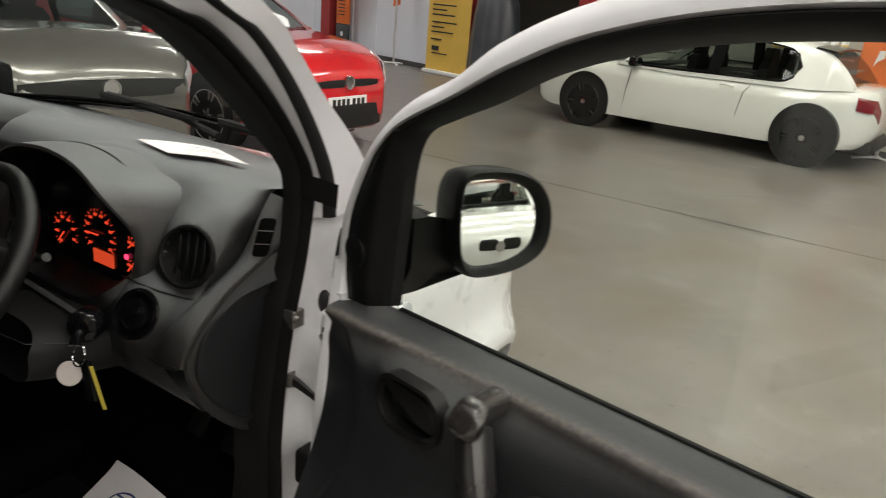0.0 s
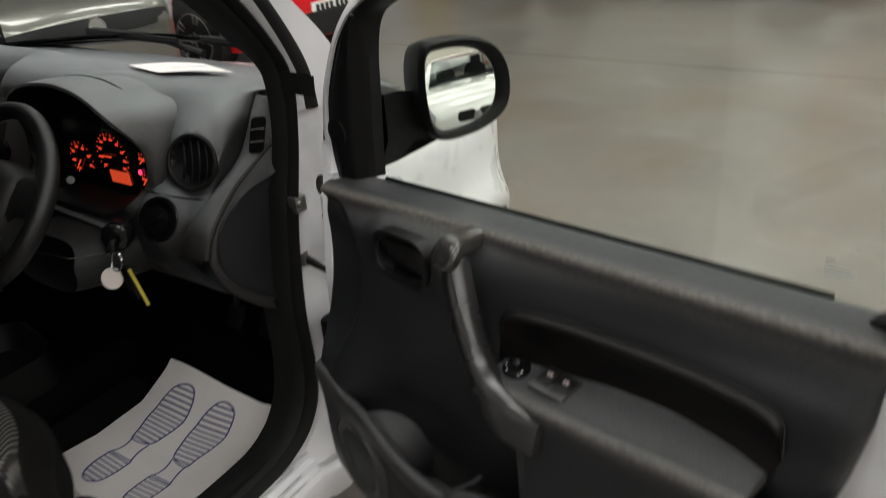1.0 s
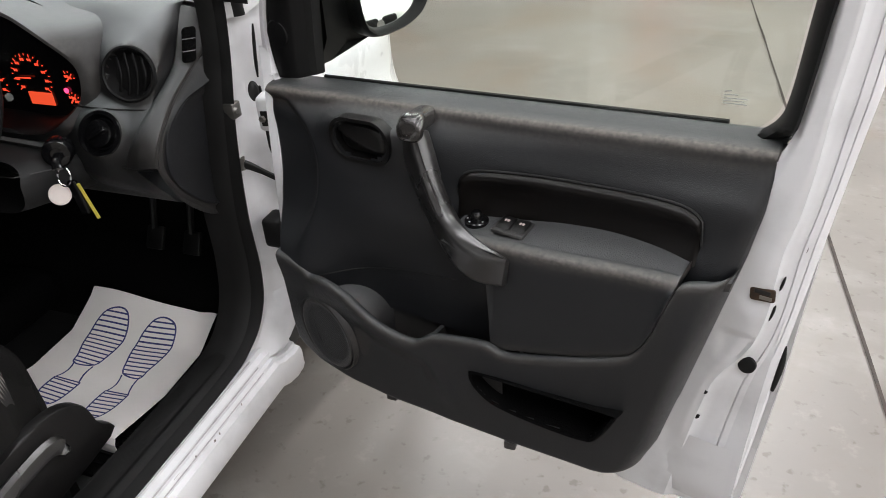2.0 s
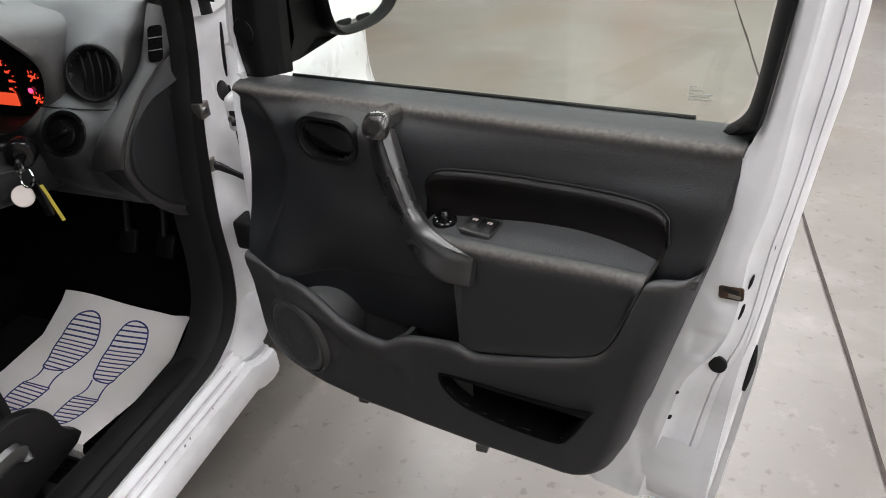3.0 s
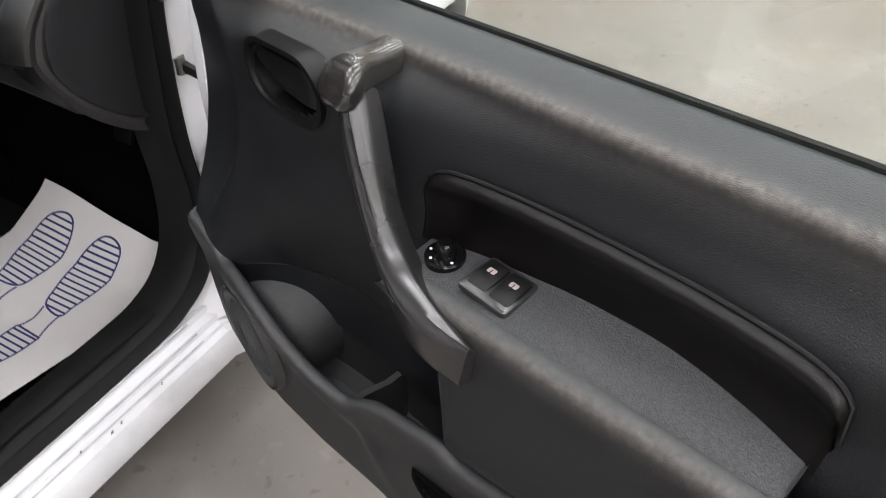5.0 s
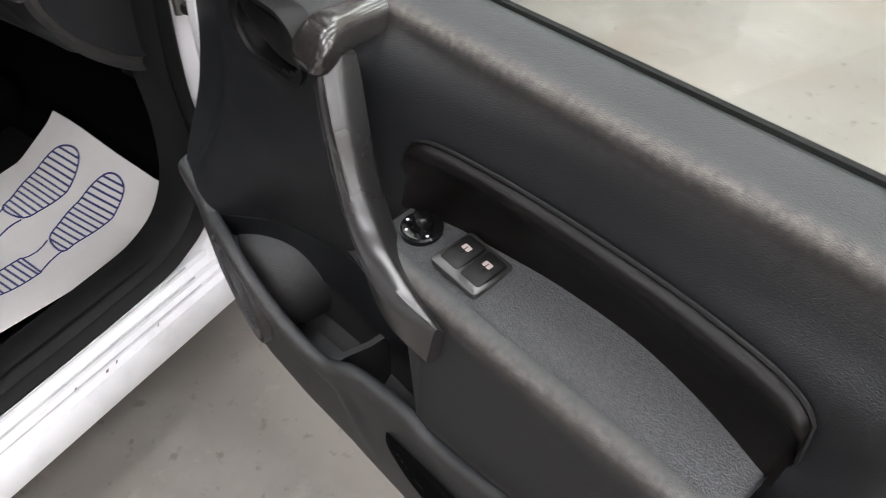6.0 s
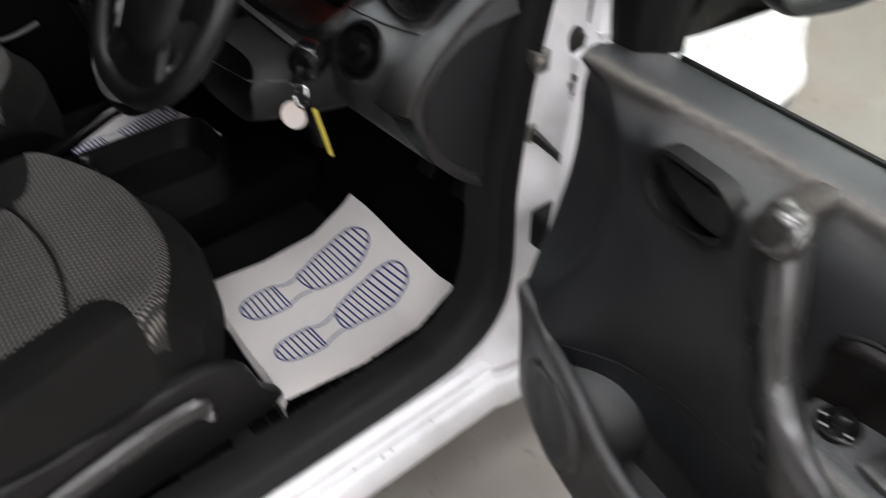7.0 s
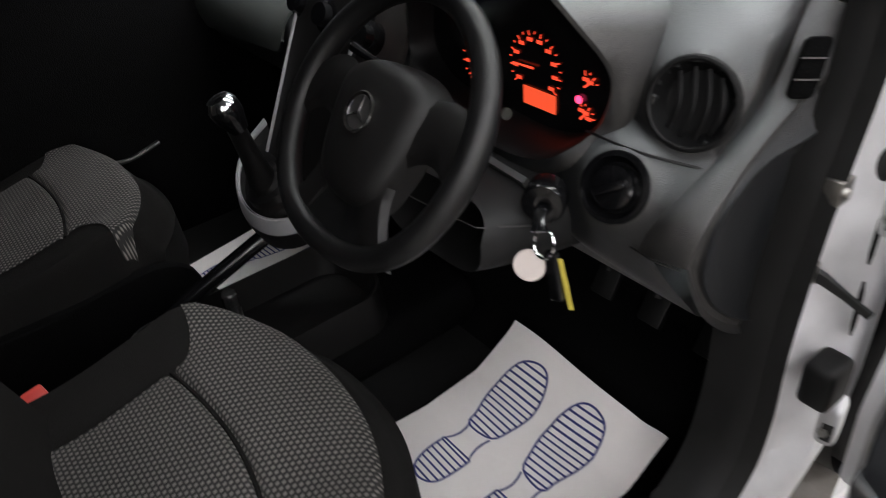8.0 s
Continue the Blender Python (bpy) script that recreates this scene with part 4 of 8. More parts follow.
for z in (0.915, 0.525):
    hg = vpart("hinge", moved(box((-0.016, -0.02, -0.042), (0.016, 0.03, 0.042), 0.012, 3), pose(-0.778, 1.278, z, 0, 0, 12)), JAMB, label="white painted door hinge")
    vpart("hinge_slot", moved(box((-0.006, -0.0215, -0.026), (0.010, -0.018, 0.010), 0.001, 1), pose(-0.778, 1.278, z, 0, 0, 12)), GRILLE, hg)
    vpart("hinge_bolt", lathe([(0.0, 0.006), (0.007, 0.006), (0.009, 0.0)], 6, Matrix.Translation((-0.776, 1.257, z - 0.008)) @ Matrix.Rotation(radians(90), 4, "X")), STEEL, hg)
vpart("post_cutout", lathe([(0.0, 0.004), (0.012, 0.004), (0.016, 0.0)], 20, Matrix.Translation((-0.812, 1.296, 0.955)) @ Vector((0.55, -0.83, 0.1)).to_track_quat("Z", "Y").to_matrix().to_4x4() @ Matrix.Diagonal((0.8, 1.5, 1, 1))), GRILLE)
# strips standing in for the shade of the post-door gap, broken by the hinges
for za, zb in ((1.10, 0.985), (0.965, 0.945), (0.885, 0.80), (0.765, 0.66), (0.585, 0.56), (0.49, 0.40)):
    pts = [(-0.802, curve([(0.40, 1.335), (0.575, 1.326), (0.73, 1.315), (0.81, 1.304), (0.95, 1.306), (1.02, 1.311), (1.10, 1.326)], za + (zb - za) * k / 5), za + (zb - za) * k / 5) for k in range(6)]
    vpart("gap_shade", tube(pts, [0.002, 0.0038, 0.004, 0.004, 0.0038, 0.002], 8), RUBBER)
# dark flap closing the pillar foot
vpart("pillar_gusset", grid([[(-0.85, 1.268, 1.207), (-0.85, 1.262, 1.165)], [(-0.76, 1.265, 1.203), (-0.76, 1.262, 1.160)]]), RUBBER, label="black gusset at the pillar foot")

# windscreen, scuttle and wipers
SCUTTLE = mat("faded_scuttle_plastic", (0.06, 0.063, 0.06), 0.55, vary=0.15, scale=7, bump=0.3)
rows = []
for i in range(13):
    f = i / 12
    z = 1.10 + 0.62 * f
    row = []
    for j in range(25):
        g = j / 24 * 2 - 1
        hw = 0.80 - 0.10 * f
        row.append((-1.69 + g * hw, 1.56 - 0.70 * f + 0.19 * (1 - g * g), z + 0.03 * (1 - g * g)))
    rows.append(row)
ws = vpart("windscreen", grid(rows), SCREEN, label="clear windscreen")
ws.visible_shadow = False
vpart("windscreen_band", grid([[Vector(p) + Vector((0, 0.006, 0.003)) + (Vector(q) - Vector(p)) * k for p, q in zip(rows[0], rows[1])] for k in (-0.5, 0.08)]), GLOSS)
vpart("scuttle", grid([[(x, y + 0.012, z - 0.01) for x, y, z in rows[0]], [(x, y + 0.10, z - 0.04) for x, y, z in rows[0]], [(x, y + 0.16, z - 0.05) for x, y, z in rows[0]]]), SCUTTLE, label="grey scuttle panel below the windscreen")
for x0, x1 in ((-1.05, -1.62), (-1.65, -2.2)):
    wp = vpart("wiper", tube([(x0, 1.74, 1.085), ((x0 + x1) / 2, 1.755, 1.125), (x1, 1.745, 1.135)], [0.012, 0.008, 0.006], 8), GRILLE, label="black wiper arm")
    vpart("wiper_blade", tube([(x0 - 0.1, 1.73, 1.118), (x1 - 0.02, 1.735, 1.128)], 0.007, 6, flat=1.8), RUBBER, wp)
# bonnet
rows = []
for i in range(15):
    f = i / 14
    rows.append([(-1.69 + g * (0.80 - 0.10 * f * f), 1.68 + 0.55 * f + 0.10 * (1 - g * g) - 0.06 * f * g * g, 1.045 - 0.13 * f - 0.13 * f ** 4 - 0.05 * g * g) for g in [j / 10 - 1 for j in range(21)]])
vpart("bonnet", thicken(grid(rows), 0.012), WHITE, label="white bonnet")

# front wing round its wheel arch
WC, WZ, WR = 1.83, 0.33, 0.345


def wing_x(y, z):
    out = -0.742 + 0.04 * math.exp(-((math.hypot(y - WC, z - WZ) - WR - 0.03) / 0.06) ** 2)
    out -= 1.0 * max(0.0, y - 1.80) ** 2
    out -= 0.10 * step(0.88, 1.06, z) ** 2 + 0.02 * step(0.8, 0.2, z)
    return out


rows = []
for i in range(73):
    a = radians(-12 + 204 * i / 72)
    c, s = math.cos(a), math.sin(a)
    q = 0.0
    for d, k in ((2.12 - WC, c), (1.345 - WC, c), (1.05 - WZ, s), (0.2 - WZ, s)):
        if d * k > 1e-9:
            q += (k / d) ** 8
    lim = q ** -0.125
    rr = [WR - 0.004] + [WR + max(lim - WR, 0.004) * k for k in (0.0, 0.04, 0.09, 0.16, 0.25, 0.35, 0.5, 0.65, 0.8, 0.92, 1.0)]
    row = []
    for k, r in enumerate(rr):
        y, z = WC + r * c, WZ + r * s
        row.append((wing_x(y, z) - (0.06 if k == 0 else 0.0), y, z))
    rows.append(row)
wing = vpart("wing", grid(rows), WHITE, label="white front wing")
vpart("side_repeater", lathe([(0.0, 0.012), (0.016, 0.011), (0.024, 0.006), (0.026, 0.0)], 24, Matrix.Translation((wing_x(1.46, 0.90) + 0.0, 1.46, 0.90)) @ Matrix.Rotation(radians(90), 4, "Y")), LENS, wing, "round clear side repeater lamp")
vpart("arch_liner", lathe([(0.0, -0.1), (WR + 0.02, -0.1), (WR + 0.004, 0.16)], 40, Matrix.Translation((-0.99, WC, WZ)) @ Matrix.Rotation(radians(90), 4, "Y")), GRILLE)
turn = Matrix.Translation((-0.80, WC, 0.31)) @ Matrix.Rotation(radians(90), 4, "Y")
vt = vpart("tyre", lathe([(0.2, -0.2), (0.28, -0.2), (0.31, -0.17), (0.31, -0.03), (0.295, -0.006), (0.26, 0.0), (0.2, -0.004)], 40, turn), TYRE)
vpart("rim", lathe([(0.2, -0.004), (0.17, -0.02), (0.05, -0.04), (0.0, -0.04)], 32, turn), SILVERRIM, vt)

# rest of the shell: rear side, roof, far side, floor, bulkhead
def side_rows(sx):
    """Lofted load-bay side: sill, waist and rounded shoulder, along y."""
    prof_ = [(0.90, 0.22), (0.905, 0.30), (0.91, 0.60), (0.905, 0.95), (0.885, 1.25), (0.86, 1.55), (0.83, 1.70), (0.79, 1.78), (0.72, 1.815), (0.0, 1.835)]
    return [[(-1.69 + sx * (x - 0.02 * step(-1.9, -2.2, y) - (0.03 if y > 0.02 else 0)), y, z) for x, z in prof_] for y in [-2.2 + 0.15 * k for k in range(16)]]


for sx in (1, -1):
    vpart("rear_side", thicken(grid(side_rows(sx)), 0.02), WHITE, label="white load bay side with rounded roof edge")
    vpart("rub_strip", box((-1.69 + sx * 0.915 - 0.012, -2.0, 0.52), (-1.69 + sx * 0.915 + 0.012, -0.05, 0.62), 0.008, 2), EXTBLACK)
    turn_ = Matrix.Translation((-1.69 + sx * 0.89, -1.15, 0.31)) @ Matrix.Rotation(radians(90 * sx), 4, "Y")
    rt = vpart("tyre", lathe([(0.2, -0.2), (0.28, -0.2), (0.31, -0.17), (0.31, -0.03), (0.295, 0.024), (0.26, 0.030), (0.2, 0.026)], 40, turn_), TYRE)
    vpart("rim", lathe([(0.2, 0.026), (0.17, 0.01), (0.05, 0.0), (0.0, 0.0)], 32, turn_), SILVERRIM, rt)
    vpart("wheel_arch", lathe([(0.315, 0.02), (0.345, 0.026), (0.36, 0.012), (0.36, -0.03)], 40, turn_), EXTBLACK)
    vpart("tail_lamp", box((-1.69 + sx * 0.80 - 0.06, -2.235, 0.75), (-1.69 + sx * 0.80 + 0.06, -2.19, 1.25), 0.015, 2), REDLENS, label="tall red tail lamp")
    vpart("rear_door", box((-1.69 + sx * 0.375 - 0.36, -2.235, 0.42), (-1.69 + sx * 0.375 + 0.36, -2.195, 1.72), 0.02, 2), WHITE, label="white rear load door")
vpart("rear_bumper", box((-2.55, -2.30, 0.25), (-0.83, -2.17, 0.45), 0.04, 3), EXTBLACK, label="black rear bumper")
vpart("rear_frame", box((-2.50, -2.20, 0.30), (-0.88, -2.185, 1.79)), WHITE)
vpart("roof", thicken(grid([[(-1.69 + g * (0.79 - 0.03 * f), 0.03 + 0.74 * f, 1.825 - 0.05 * abs(g) ** 4 - 0.06 * f * f) for g in [k / 8 - 1 for k in range(17)]] for f in [k / 8 for k in range(9)]]), 0.02), WHITE, label="white roof panel")
vpart("far_wing", grid([[(-2.60 + 0.03 * max(0.0, y - 1.8) * 4, y, 0.62 + (z - 0.62) * (1 - 0.75 * step(1.3, 2.2, y))) for z in (0.62, 0.7, 0.85, 0.98, 1.04)] for y in [1.2 + 0.1 * k for k in range(11)]]), WHITE, label="white far front wing")
turn_ = Matrix.Translation((-2.58, WC, 0.31)) @ Matrix.Rotation(radians(-90), 4, "Y")
ft = vpart("tyre", lathe([(0.2, -0.2), (0.28, -0.2), (0.31, -0.17), (0.31, -0.03), (0.295, -0.006), (0.26, 0.0), (0.2, -0.004)], 40, turn_), TYRE)
vpart("rim", lathe([(0.2, -0.004), (0.17, -0.02), (0.05, -0.04), (0.0, -0.04)], 32, turn_), SILVERRIM, ft)
vpart("far_skin", box((-2.615, -0.1, 0.25), (-2.602, 1.25, 1.05), 0.004, 1), WHITE, label="white passenger door skin")
vpart("front_bumper", thicken(grid([[(-1.69 + 0.72 * math.sin(radians(a)), 2.05 + 0.30 * math.cos(radians(a)) ** 0.7 - 0.05 * abs(z - 0.5), z) for a in range(-80, 81, 10)] for z in (0.22, 0.35, 0.5, 0.68, 0.84)]), 0.02), EXTBLACK, label="dark plastic front bumper")
vpart("headliner", grid([[(x, y, z) for x in (-2.52, -1.69, -0.86)] for y, z in ((-0.1, 1.74), (0.4, 1.73), (0.75, 1.68), (0.95, 1.60))]), mat("grey_headliner", (0.2, 0.2, 0.19), 0.9, vary=0.05))
vpart("bulkhead", box((-2.52, -0.16, 0.3), (-0.9, -0.12, 1.78)), TRIM, label="dark bulkhead behind the seats")
vpart("floor_pan", grid([[(x, y, z) for x in (-2.50, -2.0, -1.95, -1.5, -1.45, -0.90)] for y, z in ((-0.12, 0.27), (0.55, 0.26), (0.9, 0.25), (1.16, 0.25), (1.42, 0.40), (1.55, 0.72))]), CARPET_SHADE, label="black moulded cab floor")
# far door panels share that near-black, darkened for the unlit side of the cab
vpart("far_door", box((-2.60, -0.1, 0.16), (-2.49, 1.25, 1.06), 0.02), CARPET_SHADE, label="dark passenger door panel")
vpart("far_front", box((-2.6, 1.25, 0.16), (-2.49, 1.6, 1.2), 0.02), CARPET_SHADE)
# opaque panel added over the window opening to keep light out
vpart("far_light_block", box((-2.56, -0.16, 1.06), (-2.55, 1.05, 1.78)), BLOCK_DARK, label="opaque dark panel added over the passenger window opening")
# satin bar set here as a small glint by the far seat
vpart("far_glint_bar", tube(spline([(-2.43, 0.60, 0.590), (-2.42, 0.69, 0.575), (-2.42, 0.753, 0.566), (-2.425, 0.84, 0.584)], 16), 0.007, 8), SATIN)
vpart("underbody", box((-2.5, -2.1, 0.18), (-0.86, 1.35, 0.26)), GRILLE)
vpart("kick_panel", grid([[(-0.91, y, z) for y, z in ((1.17, 0.34), (1.19, 0.50), (1.19, 0.64))], [(-0.935, y, z) for y, z in ((1.28, 0.31), (1.3, 0.5), (1.3, 0.66))], [(-0.94, y, z) for y, z in ((1.5, 0.4), (1.5, 0.55), (1.5, 0.68))]]), CARPET_SHADE)
vpart("sill_trim", grid([[(x, y, z) for y in (0.0, 0.4, 0.8, 1.05, 1.14)] for x, z in ((-0.875, 0.352), (-0.90, 0.356), (-0.93, 0.35), (-0.95, 0.30))]), RUBBER, label="black scuff plate inside the sill")

# ---- dashboard ----
DASH = [(1.70, 1.075), (1.55, 1.10), (1.42, 1.135), (1.30, 1.165), (1.21, 1.17), (1.165, 1.14), (1.145, 1.10), (1.12, 1.04), (1.08, 0.98), (1.045, 0.94), (1.03, 0.90), (1.035, 0.86), (1.06, 0.80), (1.10, 0.76), (1.2, 0.75), (1.4, 0.78)]
def facing(c, n):
    """A frame at c whose z is n."""
    return Matrix.Translation(c) @ Vector(n).to_track_quat("Z", "Y").to_matrix().to_4x4()


# instrument opening
hood_out = [(-1.497, 0.985), (-1.502, 1.05), (-1.472, 1.13), (-1.40, 1.182), (-1.29, 1.202), (-1.19, 1.194), (-1.117, 1.160), (-1.078, 1.106), (-1.066, 1.055), (-1.080, 1.005), (-1.109, 0.967), (-1.157, 0.938), (-1.22, 0.926), (-1.29, 0.928), (-1.43, 0.94)]
ho = spline([(x, 1.02, z) for x, z in hood_out], 72, closed=True)
opening = [(p.x, p.z) for p in ho]


def in_loop(x, y, loop):
    hit = False
    for (ax, ay), (bx, by) in zip(loop, loop[1:] + loop[:1]):
        if (ay > y) != (by > y) and x < ax + (y - ay) / (by - ay) * (bx - ax):
            hit = not hit
    return hit


# the dash swells into a flared seat for the round vent and for the lamp switch
vm = facing((-0.976, 1.108, 1.050), (0.25, -0.9, 0.3)) @ Matrix.Scale(0.87, 4)
km = facing((-1.025, 1.034, 0.944), (0.2, -0.85, 0.45)) @ Matrix.Scale(0.88, 4)
SEATS = ((vm, vm.inverted(), 0.066, 0.000, 0.8), (km, km.inverted(), 0.056, 0.000, 0.75))


HOOD_TOP = [(-1.56, 1.02), (-1.502, 1.08), (-1.472, 1.13), (-1.40, 1.182), (-1.29, 1.202), (-1.19, 1.194), (-1.117, 1.160), (-1.078, 1.106), (-1.04, 1.03)]


def soft_max(a, b, k):
    h = max(0.0, k - abs(a - b)) / k
    return max(a, b) + h * h * k / 4


# where the sheet ends beside the door, point for point with the profile
DASH_END = [(-0.89, 1.72, 1.05), (-0.89, 1.60, 1.08), (-0.89, 1.50, 1.10), (-0.89, 1.40, 1.13), (-0.90, 1.34, 1.15), (-0.937, 1.29, 1.155), (-0.936, 1.245, 1.11), (-0.932, 1.188, 1.038), (-0.936, 1.102, 0.986), (-0.952, 1.056, 0.945), (-0.977, 1.036, 0.90), (-0.965, 1.034, 0.866), (-0.915, 1.06, 0.80), (-0.912, 1.10, 0.76), (-0.91, 1.2, 0.75), (-0.91, 1.4, 0.78)]
dp, de = spline([(0, y, z) for y, z in DASH], 130), spline(DASH_END, 130)
rows = []
for i in range(190):
    x = -2.5 + 0.95 * i / 70 if i < 70 else -1.55 + 0.66 * (i - 70) / 119
    row = []
    for p, e in zip(dp, de):
        low = step(1.0, 0.85, p.z)
        c = step(-1.95, -1.85, x) * (1 - step(-1.5, -1.42, x))
        far = 1 - step(-1.85, -1.72, x)
        y = p.y - 0.05 * c * low + 0.04 * (1 - step(-1.6, -1.45, x)) * step(1.13, 1.0, p.z)
        y += 0.10 * far * step(0.92, 1.10, p.z) * (1 - step(1.2, 1.5, p.y))
        z = p.z
        if p.z > 1.09 and p.y < 1.6:
            rise = curve(HOOD_TOP, x) - 0.012 - 0.12 * (p.y - 1.10)
            z = soft_max(z, rise * (1 - step(1.2, 1.55, p.y)) + 0.9 * step(1.2, 1.55, p.y), 0.035)
        hollow = y < 1.17 and in_loop(x, z, opening)
        if hollow:
            y = 1.17
        v = Vector((x, y, z)).lerp(e, step(-1.03 - 0.10 * step(1.06, 1.16, p.z), -0.89, x))
        if x > -1.2 and y < 1.4 and not hollow:
            fade = step(-0.892, -0.93, x)
            for m, inv, r0, h0, fall in SEATS:
                q = inv @ v
                r = math.hypot(q.x, q.y)
                if r < r0 - 0.012:
                    q.z = min(q.z, -0.04)
                elif r < 0.2:
                    q.z += (soft_max(q.z, h0 - max(0.0, r - r0) * fall, 0.016) - q.z) * fade * step(-0.11, -0.07, q.z)
                v = m @ q
        row.append(v)
    rows.append(row)
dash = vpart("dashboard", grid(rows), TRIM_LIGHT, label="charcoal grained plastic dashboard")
# airbag panel over the far glove box, made paler for light falling on it
rows = []
for i in range(25):
    x = -2.497 + 0.50 * i / 24
    zb = 0.868 + 0.10 * (x + 2.03) + 0.03 * step(-2.03, -1.997, x)
    col = []
    for j in range(13):
        z = zb + (1.075 - zb) * j / 12
        y = lerp([(0.80, 1.06), (0.86, 1.035), (0.90, 1.03), (0.94, 1.045), (0.98, 1.08), (1.04, 1.12), (1.10, 1.145)], z)
        y += 0.04 * step(1.13, 1.0, z) + 0.10 * step(0.92, 1.10, z) - 0.008
        col.append((x, y, z))
    rows.append(col)
vpart("airbag_panel", thicken(grid(rows), 0.006), mat("lit_grey_dash_panel", (0.060, 0.066, 0.062), 0.36, vary=0.12, scale=4, bump=0.3, bump_scale=700), dash, "smooth grey passenger panel")
vpart("panel_seam", tube([r[0] for r in rows], 0.003, 6), GRILLE, dash)
# instrument hood and cluster
rows = []
for p in ho:
    d = Vector((p.x + 1.297, 0, p.z - 1.05))
    e = d.normalized()
    yb = 1.02 + 0.045 * step(1.17, 1.06, p.z) - 0.040 * step(1.0, 0.95, p.z)
    up_ = step(0.15, 0.7, e.z)
    fl = 0.07 - 0.042 * max(0.0, e.x) ** 0.5 * (1 - up_)
    zq = p.z + e.z * fl
    ys_ = lerp([(0.86, 1.04), (0.90, 1.035), (0.94, 1.05), (0.98, 1.085), (1.04, 1.125), (1.10, 1.15), (1.14, 1.168), (1.2, 1.19)], zq)
    qa = Vector((p.x + e.x * fl, ys_, zq))
    qb = Vector((p.x + e.x * 0.012, 1.20, p.z - 0.022))
    q = qa.lerp(qb, up_)
    lip = p + Vector((0, yb - 1.02, 0))
    m1 = lip.lerp(q, 0.22) + e * 0.010
    m2 = lip.lerp(q, 0.5) + e * 0.010
    m3 = lip.lerp(q, 0.78) + e * 0.004
    rows.append([q, m3, m2, m1, lip + e * 0.006 + Vector((0, 0.003, 0)), lip, lip - e * 0.006 + Vector((0, 0.007, 0)), p - e * 0.012 + Vector((0, 0.093, 0))])
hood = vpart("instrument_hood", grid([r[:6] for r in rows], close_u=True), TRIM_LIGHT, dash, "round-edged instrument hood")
vpart("hood_lining", grid([r[5:] for r in rows], close_u=True), EXTBLACK, hood, "matt black inside of the hood")
cl = vpart("instrument_panel", moved(plate([(p.x, p.z) for p in ho], 0.004), Matrix.Translation((0, 1.114, 0)) @ Matrix.Rotation(radians(90), 4, "X")), GLOSS, dash, "black instrument cluster lit in red")
AMBER = glow("red_orange_backlight", (1.0, 0.07, 0.025), 1.5)
LCD = glow("orange_display", (1.0, 0.09, 0.025), 1.0)
WARN = glow("pink_warning_lamp", (1.0, 0.05, 0.15), 3.0)


def dial(cx, cz, r, n, a0, a1, needle):
    y = 1.108
    bm = bmesh.new()
    for i in range(n):
        a = radians(a0 + (a1 - a0) * i / (n - 1))
        big = i % 2 == 0
        w, l = 0.0010, 0.007 if big else 0.004
        c, s = math.cos(a), math.sin(a)
        p, q = (cx + r * c, cz + r * s), (cx + (r - l) * c, cz + (r - l) * s)
        bm.faces.new([bm.verts.new((p[0] - s * w, y, p[1] + c * w)), bm.verts.new((p[0] + s * w, y, p[1] - c * w)), bm.verts.new((q[0] + s * w, y, q[1] - c * w)), bm.verts.new((q[0] - s * w, y, q[1] + c * w))])
        if big:
            for k in (-1, 1):
                x, z = cx + (r - 0.0125) * c + k * 0.0029, cz + (r - 0.0125) * s
                box((x - 0.0021, y - 0.0005, z - 0.0028), (x + 0.0021, y, z + 0.0028), bm=bm)
    dl = vpart("dial_scale", bm, AMBER, cl, "red lit dial markings", smooth=False)
    a = radians(needle)
    vpart("needle", tube([(cx, y - 0.004, cz), (cx + 0.8 * r * math.cos(a), y - 0.004, cz + 0.8 * r * math.sin(a))], [0.0018, 0.001], 6), AMBER, cl)


dial(-1.248, 1.024, 0.054, 19, 215, -35, 182)
dial(-1.372, 1.000, 0.044, 13, 230, -20, 225)
dial(-1.152, 0.974, 0.024, 5, 100, 10, 50)
dial(-1.146, 1.024, 0.022, 4, 100, 20, 40)
vpart("display", box((-1.272, 1.106, 0.962), (-1.204, 1.109, 0.991), 0.001, 1), LCD, cl, "orange lit display")
vpart("warning_lamp", lathe([(0.0, 0.002), (0.006, 0.002), (0.006, 0.0)], 12, Matrix.Translation((-1.158, 1.107, 1.001)) @ Matrix.Rotation(radians(90), 4, "X")), WARN, cl)


# round vent, lamp switch, side vent
vent = vpart("air_vent", lathe([(0.068, -0.02), (0.068, 0.001), (0.0655, 0.005), (0.062, 0.006), (0.059, 0.004), (0.056, -0.004)], 40, vm), EXTBLACK, dash, "round swivelling air vent")
vpart("vent_throat", lathe([(0.0565, -0.002), (0.052, -0.012), (0.045, -0.024), (0.0, -0.026)], 32, vm), EXTBLACK, vent)
for k in (-0.030, -0.010, 0.010, 0.030):
    ln = math.sqrt(0.050 ** 2 - k * k)
    vpart("vent_slat", moved(tube(spline([(k, -ln, -0.008), (k + 0.012, 0, 0.004), (k, ln, -0.008)], 9), 0.0035, 6, flat=0.35), vm), EXTBLACK, vent)
knob = vpart("lamp_switch", lathe([(0.055, -0.02), (0.055, 0.003), (0.053, 0.006), (0.046, 0.007), (0.04, -0.004), (0.038, -0.006), (0.0, -0.004)], 36, km), GLOSS, dash, "round headlamp switch")
vpart("switch_dial", moved(lathe([(0.034, -0.008), (0.032, 0.01), (0.026, 0.012), (0.0, 0.012)], 28), km), GLOSS, knob)
vpart("switch_bar", moved(box((-0.026, -0.007, 0.01), (0.026, 0.007, 0.026), 0.004), km @ Matrix.Rotation(radians(30), 4, "Z")), GLOSS, knob)
